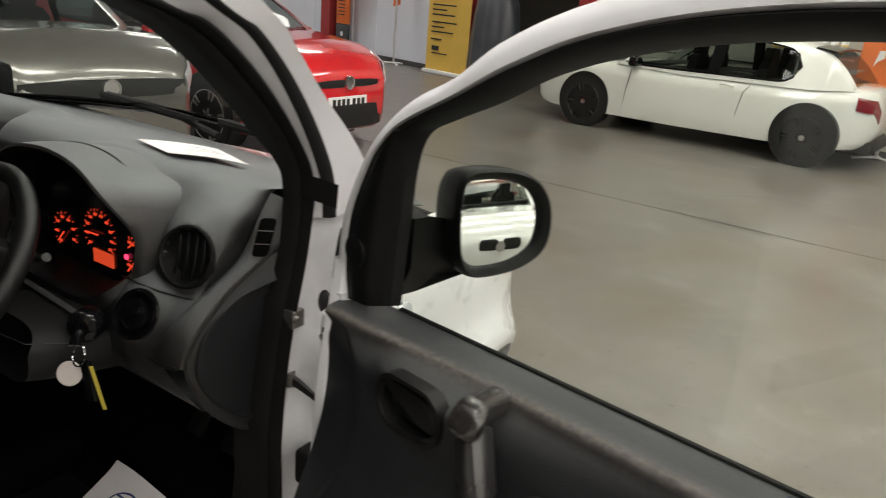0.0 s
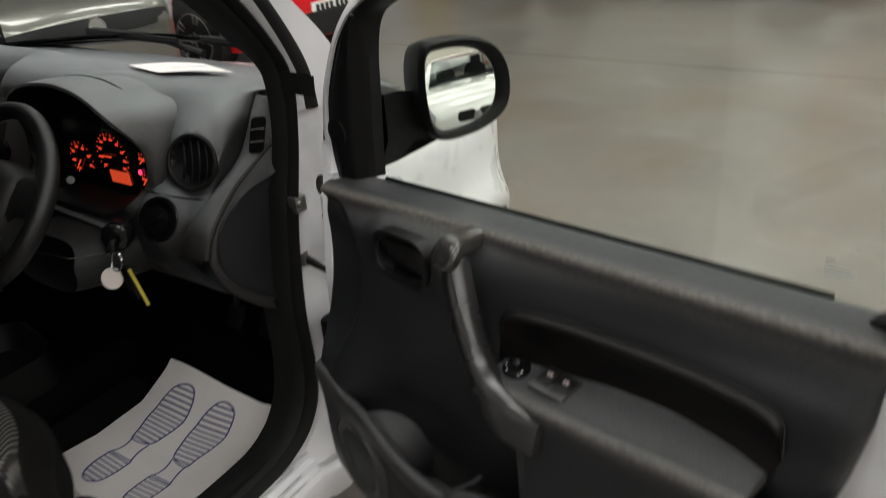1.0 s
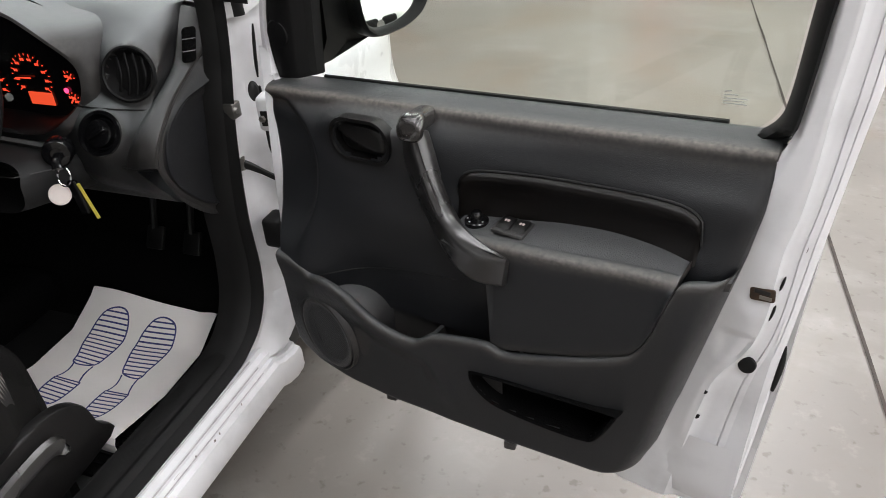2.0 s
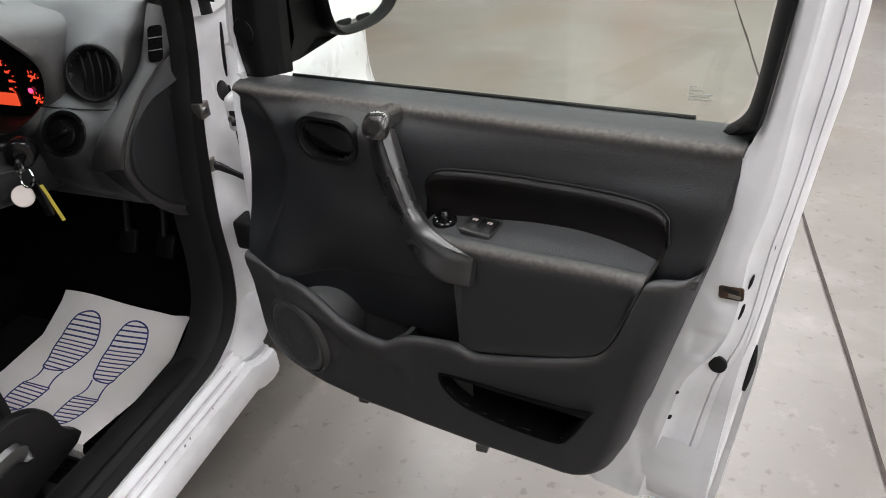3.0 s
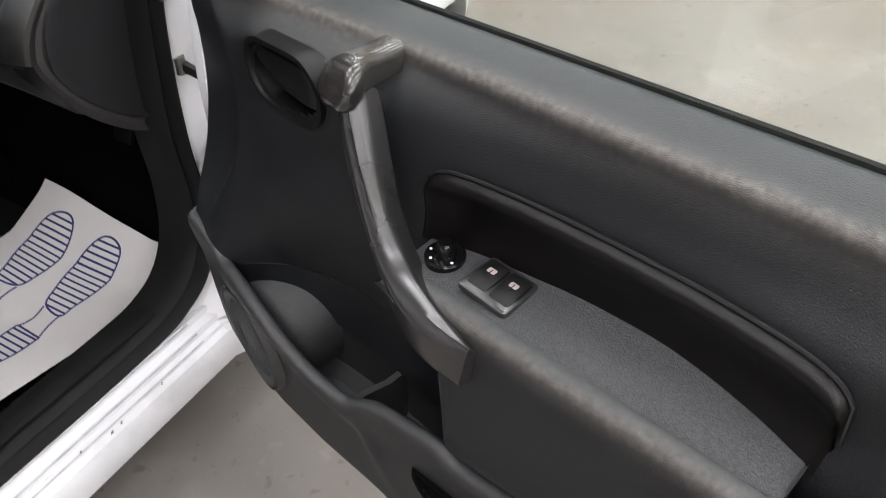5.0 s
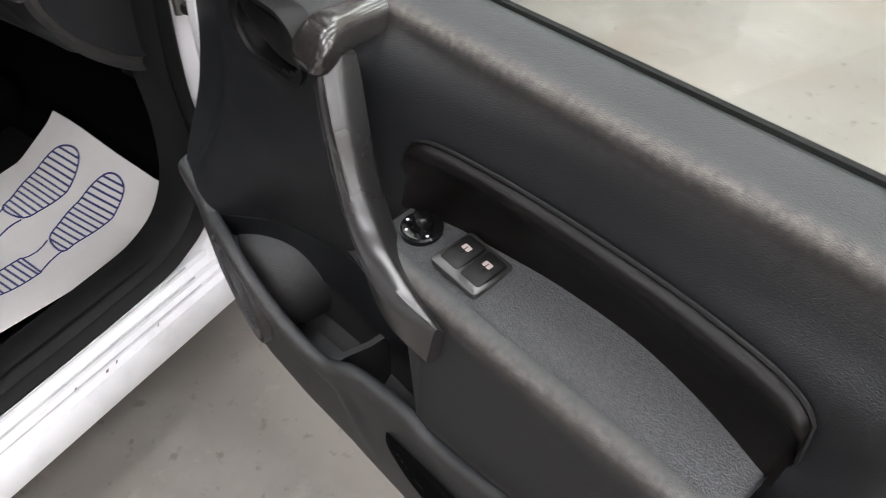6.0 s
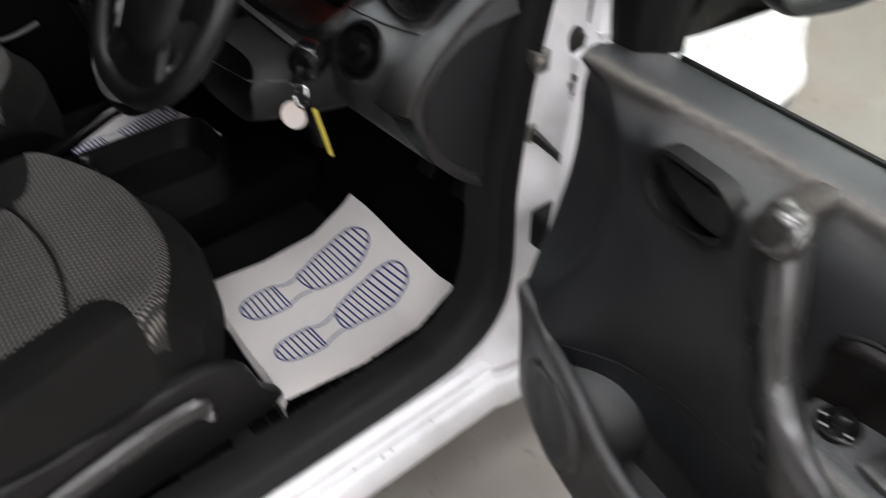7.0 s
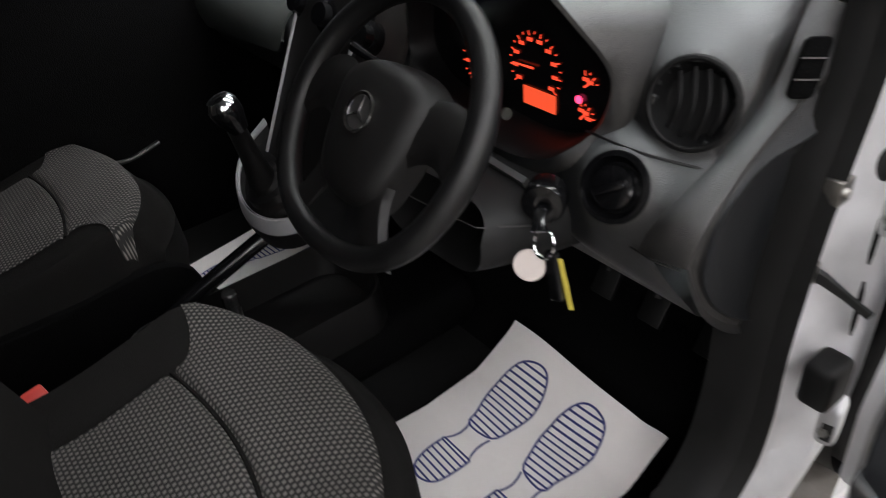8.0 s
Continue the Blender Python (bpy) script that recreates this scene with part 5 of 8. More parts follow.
# grey band sweeping up to the side vent, groove and dark end panel
VALLEY = [(-0.945, 1.275, 1.150), (-0.932, 1.235, 1.100), (-0.930, 1.188, 1.038), (-0.934, 1.100, 0.986), (-0.950, 1.054, 0.945), (-0.975, 1.034, 0.900), (-0.995, 1.034, 0.862)]
BAND = [(-0.882, 1.300, 1.130), (-0.888, 1.265, 1.078), (-0.899, 1.225, 1.045), (-0.900, 1.136, 1.000), (-0.900, 1.080, 0.957), (-0.902, 1.046, 0.917), (-0.908, 1.034, 0.876)]
INNER = [(-0.872, 1.290, 1.050), (-0.878, 1.243, 1.002), (-0.898, 1.165, 0.978), (-0.900, 1.112, 0.951), (-0.900, 1.079, 0.917), (-0.900, 1.066, 0.876), (-0.900, 1.070, 0.836), (-0.898, 1.100, 0.785), (-0.892, 1.160, 0.728), (-0.886, 1.215, 0.705)]
va, ba = spline(VALLEY, 40), spline(BAND, 40)
rows = []
for p, q in zip(va, ba):
    rows.append([p + Vector((-0.012, 0.012, 0.0))] + [p.lerp(q, f) + Vector((0.0, -0.008 * math.sin(3.14 * f), 0.004 * math.sin(3.14 * f))) for f in (0, 0.2, 0.4, 0.6, 0.8, 0.94)] + [q, q + Vector((0.001, 0.006, -0.004)), q + Vector((-0.008, 0.020, -0.008))])
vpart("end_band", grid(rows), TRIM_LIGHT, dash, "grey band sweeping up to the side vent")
inn = spline(INNER, 48)
ring_ = spline(BAND + [(-0.905, 1.045, 0.83), (-0.90, 1.08, 0.765), (-0.895, 1.15, 0.70), (-0.89, 1.21, 0.68)], 48)
rows = []
for p, q in zip(ring_, inn):
    back = Vector((-0.886, 1.335, q.z + (0.92 - q.z) * 0.1))
    rows.append([p + Vector((-0.004, 0.012, -0.004)), p.lerp(q, 0.25) + Vector((-0.010, 0.014, 0)), p.lerp(q, 0.6) + Vector((-0.008, 0.012, 0)), p.lerp(q, 0.9) + Vector((-0.003, 0.004, 0)), q, q + Vector((0.001, 0.005, -0.001)), q.lerp(back, 0.12) + Vector((-0.006, 0.004, 0)), q.lerp(back, 0.4) + Vector((-0.006, 0, 0)), q.lerp(back, 0.7) + Vector((-0.004, 0, 0)), back])
vpart("end_panel", grid(rows), TRIM, dash, "dark dashboard end panel with a raised edge")
sv = facing((-0.905, 1.228, 1.078), (0.62, -0.72, 0.30))
side_vent = vpart("side_vent", moved(plate([(x + 0.22 * y, y) for x, y in rounded(0.030, 0.072, 0.008)], 0.012, 0.002), sv), CARPET_SHADE, dash, "slim side demister vent")
for k in (-0.013, 0.012):
    vpart("vent_slat", moved(box((-0.014 + 0.22 * k, k - 0.001, 0.012), (0.014 + 0.22 * k, k + 0.001, 0.0145)), sv), SATIN, side_vent)
vpart("dash_seam", tube([(-1.10, 1.060, 0.990), (-1.05, 1.058, 0.990), (-1.0, 1.066, 0.987), (-0.937, 1.094, 0.980)], 0.0018, 6), GRILLE, dash)
vpart("dash_seam", tube([(-1.0, 1.030, 0.872), (-0.955, 1.024, 0.872), (-0.911, 1.030, 0.873)], 0.0014, 6), GRILLE, dash)
# lower steering shroud with ignition
SHROUD = mat("matt_shroud_plastic", (0.009, 0.009, 0.0092), 0.62, vary=0.12, scale=6, bump=0.3, bump_scale=800, spec=0.22)
rows = []
for i in range(11):
    f = i / 10
    y = 1.08 - 0.20 * f
    z = 0.862 + 0.022 * f
    w, k = 0.158 - 0.03 * f, 1 - 0.08 * f ** 4
    ring_ = []
    for a in range(0, 360, 10):
        c, q = math.cos(radians(a)), math.sin(radians(a))
        ring_.append((-1.232 + w * k * math.copysign(abs(c) ** 0.55, c), y + 0.03 * max(0.0, q), z + (0.042 if q > 0 else 0.075) * k * math.copysign(abs(q) ** 0.7, q)))
    rows.append(ring_)
sh = vpart("column_shroud", grid(rows, close_v=True), SHROUD, dash, "grey steering column shroud")
vpart("shroud_seam", tube([(-1.36, 0.880, 0.898), (-1.25, 0.872, 0.902), (-1.13, 0.886, 0.902), (-1.085, 0.95, 0.897)], 0.0012, 6), GRILLE, sh)
rows = [[(-1.40 + 0.26 * g, 1.01 - 0.02 * g + 0.05 * f, 0.93 - 0.1 * f) for g in [j / 8 for j in range(9)]] for f in (0, 0.35, 0.7, 1.0)]
vpart("knee_panel", thicken(grid(rows), 0.01), TRIM, dash)
im = facing((-1.088, 0.968, 0.922), (0.55, -0.8, 0.1))
ig = vpart("ignition_lock", lathe([(0.030, -0.03), (0.030, 0.0), (0.026, 0.006), (0.014, 0.008), (0.012, 0.003), (0.0, 0.003)], 28, im), GLOSS, dash, "black ignition lock")
# centre stack, radio controls and gear lever
vpart("centre_console_face", thicken(grid([[(x, y + 0.03 * abs(x + 1.69) / 0.2, z) for x in (-1.87, -1.8, -1.69, -1.58, -1.51)] for y, z in ((1.10, 1.12), (1.06, 1.05), (1.01, 0.94), (0.97, 0.84), (0.96, 0.74))]), 0.01), TRIM_LIGHT, dash, "grey centre stack")
for x, y, z in ((-1.56, 1.02, 1.02), (-1.69, 1.02, 1.03), (-1.80, 1.03, 1.03)):
    kn = vpart("heater_knob", lathe([(0.03, -0.01), (0.03, 0.004), (0.022, 0.008), (0.02, 0.024), (0.0, 0.025)], 24, facing((x, y, z), (0.1, -0.85, 0.5))), GLOSS, dash, "black rotary heater knob")
    vpart("knob_light", lathe([(0.028, 0.0045), (0.025, 0.0065)], 24, facing((x, y, z), (0.1, -0.85, 0.5))), glow("dim_red_ring", (1, 0.08, 0.04), 0.25), kn)
# tunnel darkened the same way, its shade held by the colour
vpart("tunnel", box((-1.84, 0.15, 0.24), (-1.58, 1.25, 0.37), 0.05, 4), CARPET_SHADE, label="dark centre console")
# gear lever pod: a shield-shaped dish hung from the stack, with a grey rim
SILVER = mat("satin_silver_trim", (0.42, 0.42, 0.43), 0.36, 0.25, vary=0.1, scale=12)


def pod_ring(k, dz):
    pts = [(0.172 * math.cos(radians(a)), 0.108 * math.sin(radians(a))) for a in range(180, 361, 10)]
    pts = [(-0.168, 0.035)] + pts + [(0.168, 0.035)]
    return [(-1.765 + x * k, 0.915 + (y if y > 0 else y * k), 0.710 + (0.055 + y * k) * 0.75 + dz) for x, y in pts]


def tray_ring(k, dz):
    return [(-1.705 + x * k, 0.755 + y * k, (0.50 if dz is None else dz) + (0.0 if dz is not None else -0.04 * step(-0.02, 0.1, x))) for x, y in rounded(0.205, 0.52, 0.07, 8)]


cc = vpart("console_tray", grid([tray_ring(1.04, 0.355), tray_ring(1.02, 0.42), tray_ring(1.0, None), tray_ring(0.975, None), tray_ring(0.93, 0.455), tray_ring(0.88, 0.425), tray_ring(0.5, 0.42), tray_ring(0.02, 0.42)], close_v=True), PAD, label="black open centre console tray")
vpart("tray_divider", moved(box((-0.085, -0.004, 0.0), (0.085, 0.004, 0.028), 0.003), pose(-1.705, 0.70, 0.42)), GLOSS, cc)
gb = vpart("gear_console", grid([pod_ring(0.5, -0.13), pod_ring(0.86, -0.085), pod_ring(0.98, -0.045), pod_ring(1.0, -0.030)]), PAD, label="gear lever console with silver-grey rim")
vpart("console_ring", grid([pod_ring(1.0, -0.031), pod_ring(0.995, -0.006), pod_ring(0.975, 0.0), pod_ring(0.955, 0.0), pod_ring(0.948, -0.006), pod_ring(0.935, -0.006), pod_ring(0.93, -0.001), pod_ring(0.915, -0.003), pod_ring(0.905, -0.012)]), SILVER, gb, "satin silver-grey trim rim")
vpart("console_dish", grid([pod_ring(0.907, -0.010), pod_ring(0.85, -0.026), pod_ring(0.5, -0.030), pod_ring(0.02, -0.030)]), PAD, gb)
vpart("gaiter", lathe([(0.085, -0.01), (0.075, 0.012), (0.06, 0.016), (0.055, 0.03), (0.04, 0.034), (0.034, 0.05), (0.02, 0.054), (0.017, 0.085)], 24, pose(-1.765, 0.880, 0.695, 30)), PAD, gb)
vpart("gaiter_ring", moved(tube([(0.072 * math.cos(radians(a)), 0.062 * math.sin(radians(a)), 0.012) for a in range(0, 360, 12)], 0.0028, 6, closed=True), pose(-1.765, 0.880, 0.695, 36)), SILVER, gb)
rows = [[(x, 0.924 + (z - 0.829) * 0.49 + dy, z) for x, dy in ((-1.81, 0.06), (-1.808, 0.008), (-1.80, 0.0), (-1.70, -0.006), (-1.60, 0.0), (-1.592, 0.008), (-1.59, 0.06))] for z in (0.765, 0.80, 0.86, 0.92, 0.98, 1.04, 1.075)]
pod = vpart("stack_panel", grid(rows), PAD, dash, "raised grey centre stack panel")
for x in (-1.803, -1.597):
    vpart("stack_trim", tube([(x, 0.922 + (z - 0.829) * 0.49, z) for z in (0.765, 0.83, 0.9, 1.0, 1.075)], 0.0035, 8), SILVER, pod)
vpart("gear_lever", tube(spline([(-1.758, 0.85, 0.735), (-1.738, 0.832, 0.80), (-1.71, 0.805, 0.89)], 8), [0.030, 0.028, 0.025, 0.022, 0.020, 0.019, 0.018, 0.018], 14), PAD, gb)
vpart("gear_knob", lathe([(0.0, 0.032), (0.014, 0.031), (0.025, 0.024), (0.030, 0.010), (0.029, -0.006), (0.022, -0.026), (0.017, -0.040), (0.0, -0.040)], 28, pose(-1.712, 0.80, 0.912, 20, -8)), GLOSS, gb, "glossy black gear knob")
vpart("knob_ring", lathe([(0.018, 0.0305), (0.0215, 0.0305), (0.0275, 0.0225), (0.0295, 0.016), (0.0285, 0.014)], 28, pose(-1.712, 0.80, 0.912, 20, -8)), CHROME, gb)
hb = vpart("handbrake", tube(spline([(-1.80, 0.50, 0.44), (-1.79, 0.62, 0.51), (-1.765, 0.80, 0.595), (-1.762, 0.835, 0.605)], 16), [0.02, 0.019, 0.019, 0.019, 0.018, 0.018, 0.018, 0.018, 0.018, 0.018, 0.018, 0.018, 0.017, 0.016, 0.014, 0.01], 12), GLOSS, label="black handbrake lever")
vpart("brake_button", tube([(-1.762, 0.835, 0.605), (-1.761, 0.85, 0.609)], 0.006, 8), CHROME, hb)
vpart("console_stub", lathe([(0.017, -0.10), (0.017, -0.004), (0.014, 0.0), (0.009, 0.0), (0.008, -0.004), (0.0, -0.004)], 20, pose(-1.751, 0.716, 0.525)), SATIN, label="short black console socket")
# pedals
for x in (-1.33, -1.2, -1.06):
    pd = vpart("pedal", moved(box((-0.03, -0.008, -0.035), (0.03, 0.008, 0.035), 0.006), pose(x, 1.40, 0.42, -30)), GRILLE, label="black rubber pedal")
    vpart("pedal_arm", tube([(x, 1.405, 0.45), (x, 1.45, 0.6), (x, 1.43, 0.75)], 0.01, 8), GRILLE, pd)

# ---- steering wheel ----
WHEELRIM = mat("matt_wheel_plastic", (0.005, 0.005, 0.0052), 0.33, vary=0.2, scale=14, bump=0.3, bump_scale=800, spec=0.34)
SC = Vector((-1.256, 0.832, 1.030))
TILT_W = 38.0
sm_ = Matrix.Translation(SC) @ Matrix.Rotation(radians(90 - TILT_W), 4, "X")
ring = []
for i in range(72):
    a = 2 * math.pi * i / 72
    flat = 0.012 * max(0.0, -math.sin(a)) ** 6
    ring.append(sm_ @ Vector((0.183 * math.cos(a), (0.183 - flat) * math.sin(a), 0)))
sw = vpart("steering_wheel", tube(ring, [0.0172 + 0.002 * abs(math.cos(2 * math.pi * i / 72)) ** 3 for i in range(72)], 14, closed=True, up=tuple(sm_.to_3x3() @ Vector((0, 0, 1)))), WHEELRIM, label="black four-spoke steering wheel")
hub = [(-0.085, 0.055), (-0.05, 0.075), (0.0, 0.08), (0.05, 0.075), (0.085, 0.055), (0.09, 0.02), (0.078, -0.05), (0.054, -0.095), (0.0, -0.108), (-0.054, -0.095), (-0.078, -0.05), (-0.09, 0.02)]
hp = [(p.x, p.y) for p in spline([(x, y, 0) for x, y in hub], 48, closed=True)]
rows = []
for k, zz in ((1.08, -0.03), (1.05, -0.012), (1.0, 0.004), (0.93, 0.014), (0.75, 0.022), (0.45, 0.027), (0.12, 0.029), (0.01, 0.029)):
    rows.append([sm_ @ Vector((x * k, y * k, zz)) for x, y in hp])
vpart("wheel_hub", grid(rows, close_v=True), PAD, sw, "smooth black airbag cover")
for s in (1, -1):
    rows = []
    for i in range(9):
        f = i / 8
        p = Vector((s * (0.08 + 0.09 * f), 0.012 - 0.012 * f + 0.02 * math.sin(f * 3), -0.004))
        w = 0.046 - 0.006 * math.sin(f * 3.1)
        rows.append([sm_ @ (p + Vector((0, w * c, 0.012 * d))) for c, d in ((1, 0), (0.7, 0.8), (0, 1), (-0.7, 0.8), (-1, 0), (-0.7, -0.8), (0, -1), (0.7, -0.8))])
    sp = vpart("spoke", grid(rows, close_v=True), PAD, sw)
    rows = []
    for i in range(9):
        f = i / 8
        p = Vector((s * (0.045 + 0.040 * f + 0.012 * f * f), -0.065 - 0.092 * f, -0.004 - 0.004 * f))
        w = 0.038 - 0.010 * math.sin(f * 3.1)
        rows.append([sm_ @ (p + Vector((w * c, 0.1 * w * c * s, 0.011 * d))) for c, d in ((1, 0), (0.7, 0.8), (0, 1), (-0.7, 0.8), (-1, 0), (-0.7, -0.8), (0, -1), (0.7, -0.8))])
    vpart("lower_spoke", grid(rows, close_v=True), PAD, sw)
rows = []
for i in range(9):
    f = i / 8
    hw, y = 0.05 + 0.03 * f, -0.085 - 0.082 * f
    rows.append([sm_ @ Vector((hw * g, y + 0.012 * f * g * g, -0.006 - 0.010 * math.exp(-((g * 2.2) ** 2) - ((f - 0.45) * 3) ** 2))) for g in [j / 8 - 1 for j in range(17)]])
vpart("wheel_apron", thicken(grid(rows), 0.006), WHEELRIM, sw)
vpart("wheel_badge", moved(lathe([(0.0235, 0.029), (0.0285, 0.0345), (0.0265, 0.036), (0.0225, 0.0345), (0.0225, 0.031), (0.0235, 0.029)], 32, Matrix.Translation((0, 0.006, 0))), sm_), CHROME, sw, "plain round chrome badge")
vpart("badge_centre", moved(lathe([(0.0, 0.033), (0.022, 0.033), (0.0225, 0.03)], 32, Matrix.Translation((0, 0.006, 0))), sm_), SATIN, sw)
for a in (90, 210, 330):
    c, q = math.cos(radians(a)), math.sin(radians(a))
    vpart("badge_spoke", moved(tube([(0, 0.006, 0.0345), (0.023 * c, 0.006 + 0.023 * q, 0.0345)], [0.0032, 0.0009], 6, flat=0.5, up=(0, 0, 1)), sm_), CHROME, sw)
for s in (0.72, -1):
    stalk = vpart("stalk", tube([(-1.25 + s * 0.06, 0.96, 1.02), (-1.25 + s * 0.16, 0.93, 1.05), (-1.25 + s * 0.2, 0.925, 1.06)], [0.007, 0.006, 0.008], 8), GLOSS, sw, "black column stalk")

# ---- seats ----
def weave_material():
    m = mat("ribbed_seat_cloth", (0.02, 0.0195, 0.019), 0.9, vary=0.2, scale=14, bump=0.0)
    t = m.node_tree
    b = t.nodes["Principled BSDF"]
    co = [n for n in t.nodes if n.bl_idname == "ShaderNodeTexCoord"][0]
    xyz = t.nodes.new("ShaderNodeSeparateXYZ")
    t.links.new(co.outputs["Object"], xyz.inputs[0])
    waves = []
    for axis, pitch in ((0, 0.0105), (1, 0.0150)):
        k = t.nodes.new("ShaderNodeMath")
        k.operation = "MULTIPLY"
        k.inputs[1].default_value = 2 * math.pi / pitch
        t.links.new(xyz.outputs[axis], k.inputs[0])
        w = t.nodes.new("ShaderNodeMath")
        w.operation = "SINE"
        t.links.new(k.outputs[0], w.inputs[0])
        waves.append(w)
    prod = t.nodes.new("ShaderNodeMath")
    prod.operation = "MULTIPLY"
    t.links.new(waves[0].outputs[0], prod.inputs[0])
    t.links.new(waves[1].outputs[0], prod.inputs[1])
    mul = t.nodes.new("ShaderNodeMapRange")
    mul.inputs["From Min"].default_value, mul.inputs["From Max"].default_value = 0.05, 0.85
    t.links.new(prod.outputs[0], mul.inputs["Value"])
    mx = t.nodes.new("ShaderNodeMix")
    mx.data_type = "RGBA"
    t.links.new(mul.outputs[0], mx.inputs["Factor"])
    mx.inputs["A"].default_value = (0.010, 0.0095, 0.009, 1)
    mx.inputs["B"].default_value = (0.17, 0.157, 0.145, 1)
    t.links.new(mx.outputs["Result"], b.inputs["Base Color"])
    bp = t.nodes.new("ShaderNodeBump")
    bp.inputs["Strength"].default_value, bp.inputs["Distance"].default_value = 0.6, 0.002
    t.links.new(mul.outputs[0], bp.inputs["Height"])
    t.links.new(bp.outputs[0], b.inputs["Normal"])
    return m


WEAVE = weave_material()
SUEDE = mat("plain_dark_seat_cloth", (0.006, 0.0056, 0.0053), 0.95, vary=0.18, scale=18, bump=0.5, bump_scale=500, spec=0.15)


def seat(name, cx, label, dz0=0.0):
    """A front seat: contoured cushion with plain bolsters and ribbed centre, valance, backrest and base."""
    def top(f, g):
        # f 0..1 from the back to the front, g -1..1 across
        z = 0.60 + dz0 + 0.05 * step(0.2, 0.75, f) - 0.10 * step(0.8, 1.0, f) ** 2 + 0.016 * step(0.55, 0.85, abs(g)) * (1 - step(0.6, 1.0, f)) - 0.09 * step(0.88, 1.0, abs(g)) ** 1.5
        return z
    hw = 0.325
    def at(f, g, dz=0.0):
        yf = 0.215 + 0.555 * f - 0.12 * abs(g) ** 2.4 * step(0.5, 1.0, f)
        return Vector((cx + hw * g * (1 - 0.10 * step(0.75, 1.0, f)), yf, top(f, g) + dz))
    nf, ng = 90, 90
    rows = [[at(i / nf, j / ng * 2 - 1) for j in range(ng + 1)] for i in range(nf + 1)]
    rows.append([Vector((p.x, p.y + 0.006, p.z - 0.10)) for p in rows[-1]])
    rows.append([Vector((p.x, p.y - 0.02, p.z - 0.08)) for p in rows[-1]])
    for r in rows:
        a, b = r[0], r[-1]
        r.insert(0, Vector((a.x - 0.004, a.y, a.z - 0.12)))
        r.append(Vector((b.x + 0.004, b.y, b.z - 0.12)))
    bm = grid(rows)
    bm.faces.ensure_lookup_table()
    cushion = vpart(name, bm, SUEDE, label=label)
    rr = []
    for i in range(2, int(nf * 0.91)):
        f = i / nf
        lim = 0.52 + 0.40 * step(0.575, 0.8, f) - 0.10 * step(0.94, 1.0, f)
        rr.append([at(f, -lim + (2 * lim + 0.05) * j / 48, 0.004 + 0.003 * (1 - ((j / 24 - 1) ** 12)) - 0.009 * math.exp(-((f - 0.575 + (0.05 if j > 24 else 0.03) * (j / 24 - 1) ** 2) / 0.012) ** 2)) for j in range(49)])
    vpart("seat_centre", grid(rr), WEAVE, cushion, "ribbed grey woven seat centre")
    vpart("seat_seam", tube([at(0.575 - 0.05 * max(0.0, j / 12 - 1) ** 2 - 0.03 * min(0.0, j / 12 - 1) ** 2, -0.52 + 1.10 * j / 24, 0.001) for j in range(25)], 0.0035, 6), SUEDE, cushion)
    # side valance
    for s in (1, -1):
        pts = [(0.20, 0.50), (0.45, 0.52), (0.62, 0.535), (0.70, 0.50), (0.725, 0.43), (0.72, 0.36), (0.20, 0.34)]
        bm = plate([(p.x, p.y) for p in spline([(y, z, 0) for y, z in pts], 30, closed=True)], 0.025, 0.008, to=lambda a, b, c, s=s: (cx + s * (0.318 + c), a, b))
        # shaded valances get the near-black, the door-side one a lighter plastic
        va = vpart("seat_valance", bm, PAD if (name, s) == ("driver_seat", 1) else CARPET_SHADE, cushion, "dark plastic seat valance")
    if name == "driver_seat":
        vpart("height_lever", tube(spline([(cx + 0.35, 0.35, 0.44), (cx + 0.354, 0.5, 0.475), (cx + 0.352, 0.60, 0.48), (cx + 0.348, 0.625, 0.45)], 14), 0.014, 8, flat=1.5), SATIN, cushion, "seat height lever")
    vpart("seat_base", box((cx - 0.24, 0.2, 0.30), (cx + 0.24, 0.64, 0.50), 0.02), GRILLE, cushion)
    rows = [[Vector((cx + 0.27 * g * (1 - 0.12 * f), 0.20 - 0.16 * f + 0.03 * abs(g) ** 3 - 0.0, 0.55 + 0.62 * f)) for g in [j / 8 - 1 for j in range(17)]] for f in [i / 10 for i in range(11)]]
    vpart("backrest", thicken(grid(rows), 0.12), SUEDE, cushion, "dark cloth backrest")
    for x in (cx - 0.2, cx + 0.2):
        vpart("seat_rail", box((x - 0.02, 0.1, 0.285), (x + 0.02, 0.75, 0.32), 0.004), GRILLE, cushion)
    return cushion


seat("driver_seat", -1.30, "dark cloth driver seat with ribbed grey centre")
seat("passenger_seat", -2.27, "dark cloth passenger seat with ribbed grey centre", -0.03)
buckle = vpart("belt_buckle", moved(box((-0.02, -0.035, -0.012), (0.02, 0.035, 0.012), 0.005), pose(-1.60, 0.315, 0.60, 0, 25, 15)), mat("red_buckle_plastic", (0.45, 0.05, 0.04), 0.4, vary=0.1), label="red seat belt buckle")


# ---- driver door: u along it from the hinge, v towards the cab side, w up ----
DO = Vector((-0.6935, 1.1837, 0.004))
DA = Vector((0.9691, -0.2465, 0))
DN = Vector((-0.2465, -0.9691, 0))


def D(u, v, w):
    return DO + DA * u + DN * v + Vector((0, 0, w))


def dmap(bm):
    for q in bm.verts:
        q.co = D(*q.co)
    return bm


def uw(u, w, c):
    """For plates: outline in (u, w), thickness along v."""
    return D(u, c, w)


def belt(u):
    """Height of the trim along the glass."""
    return 1.010 + 0.067 * u


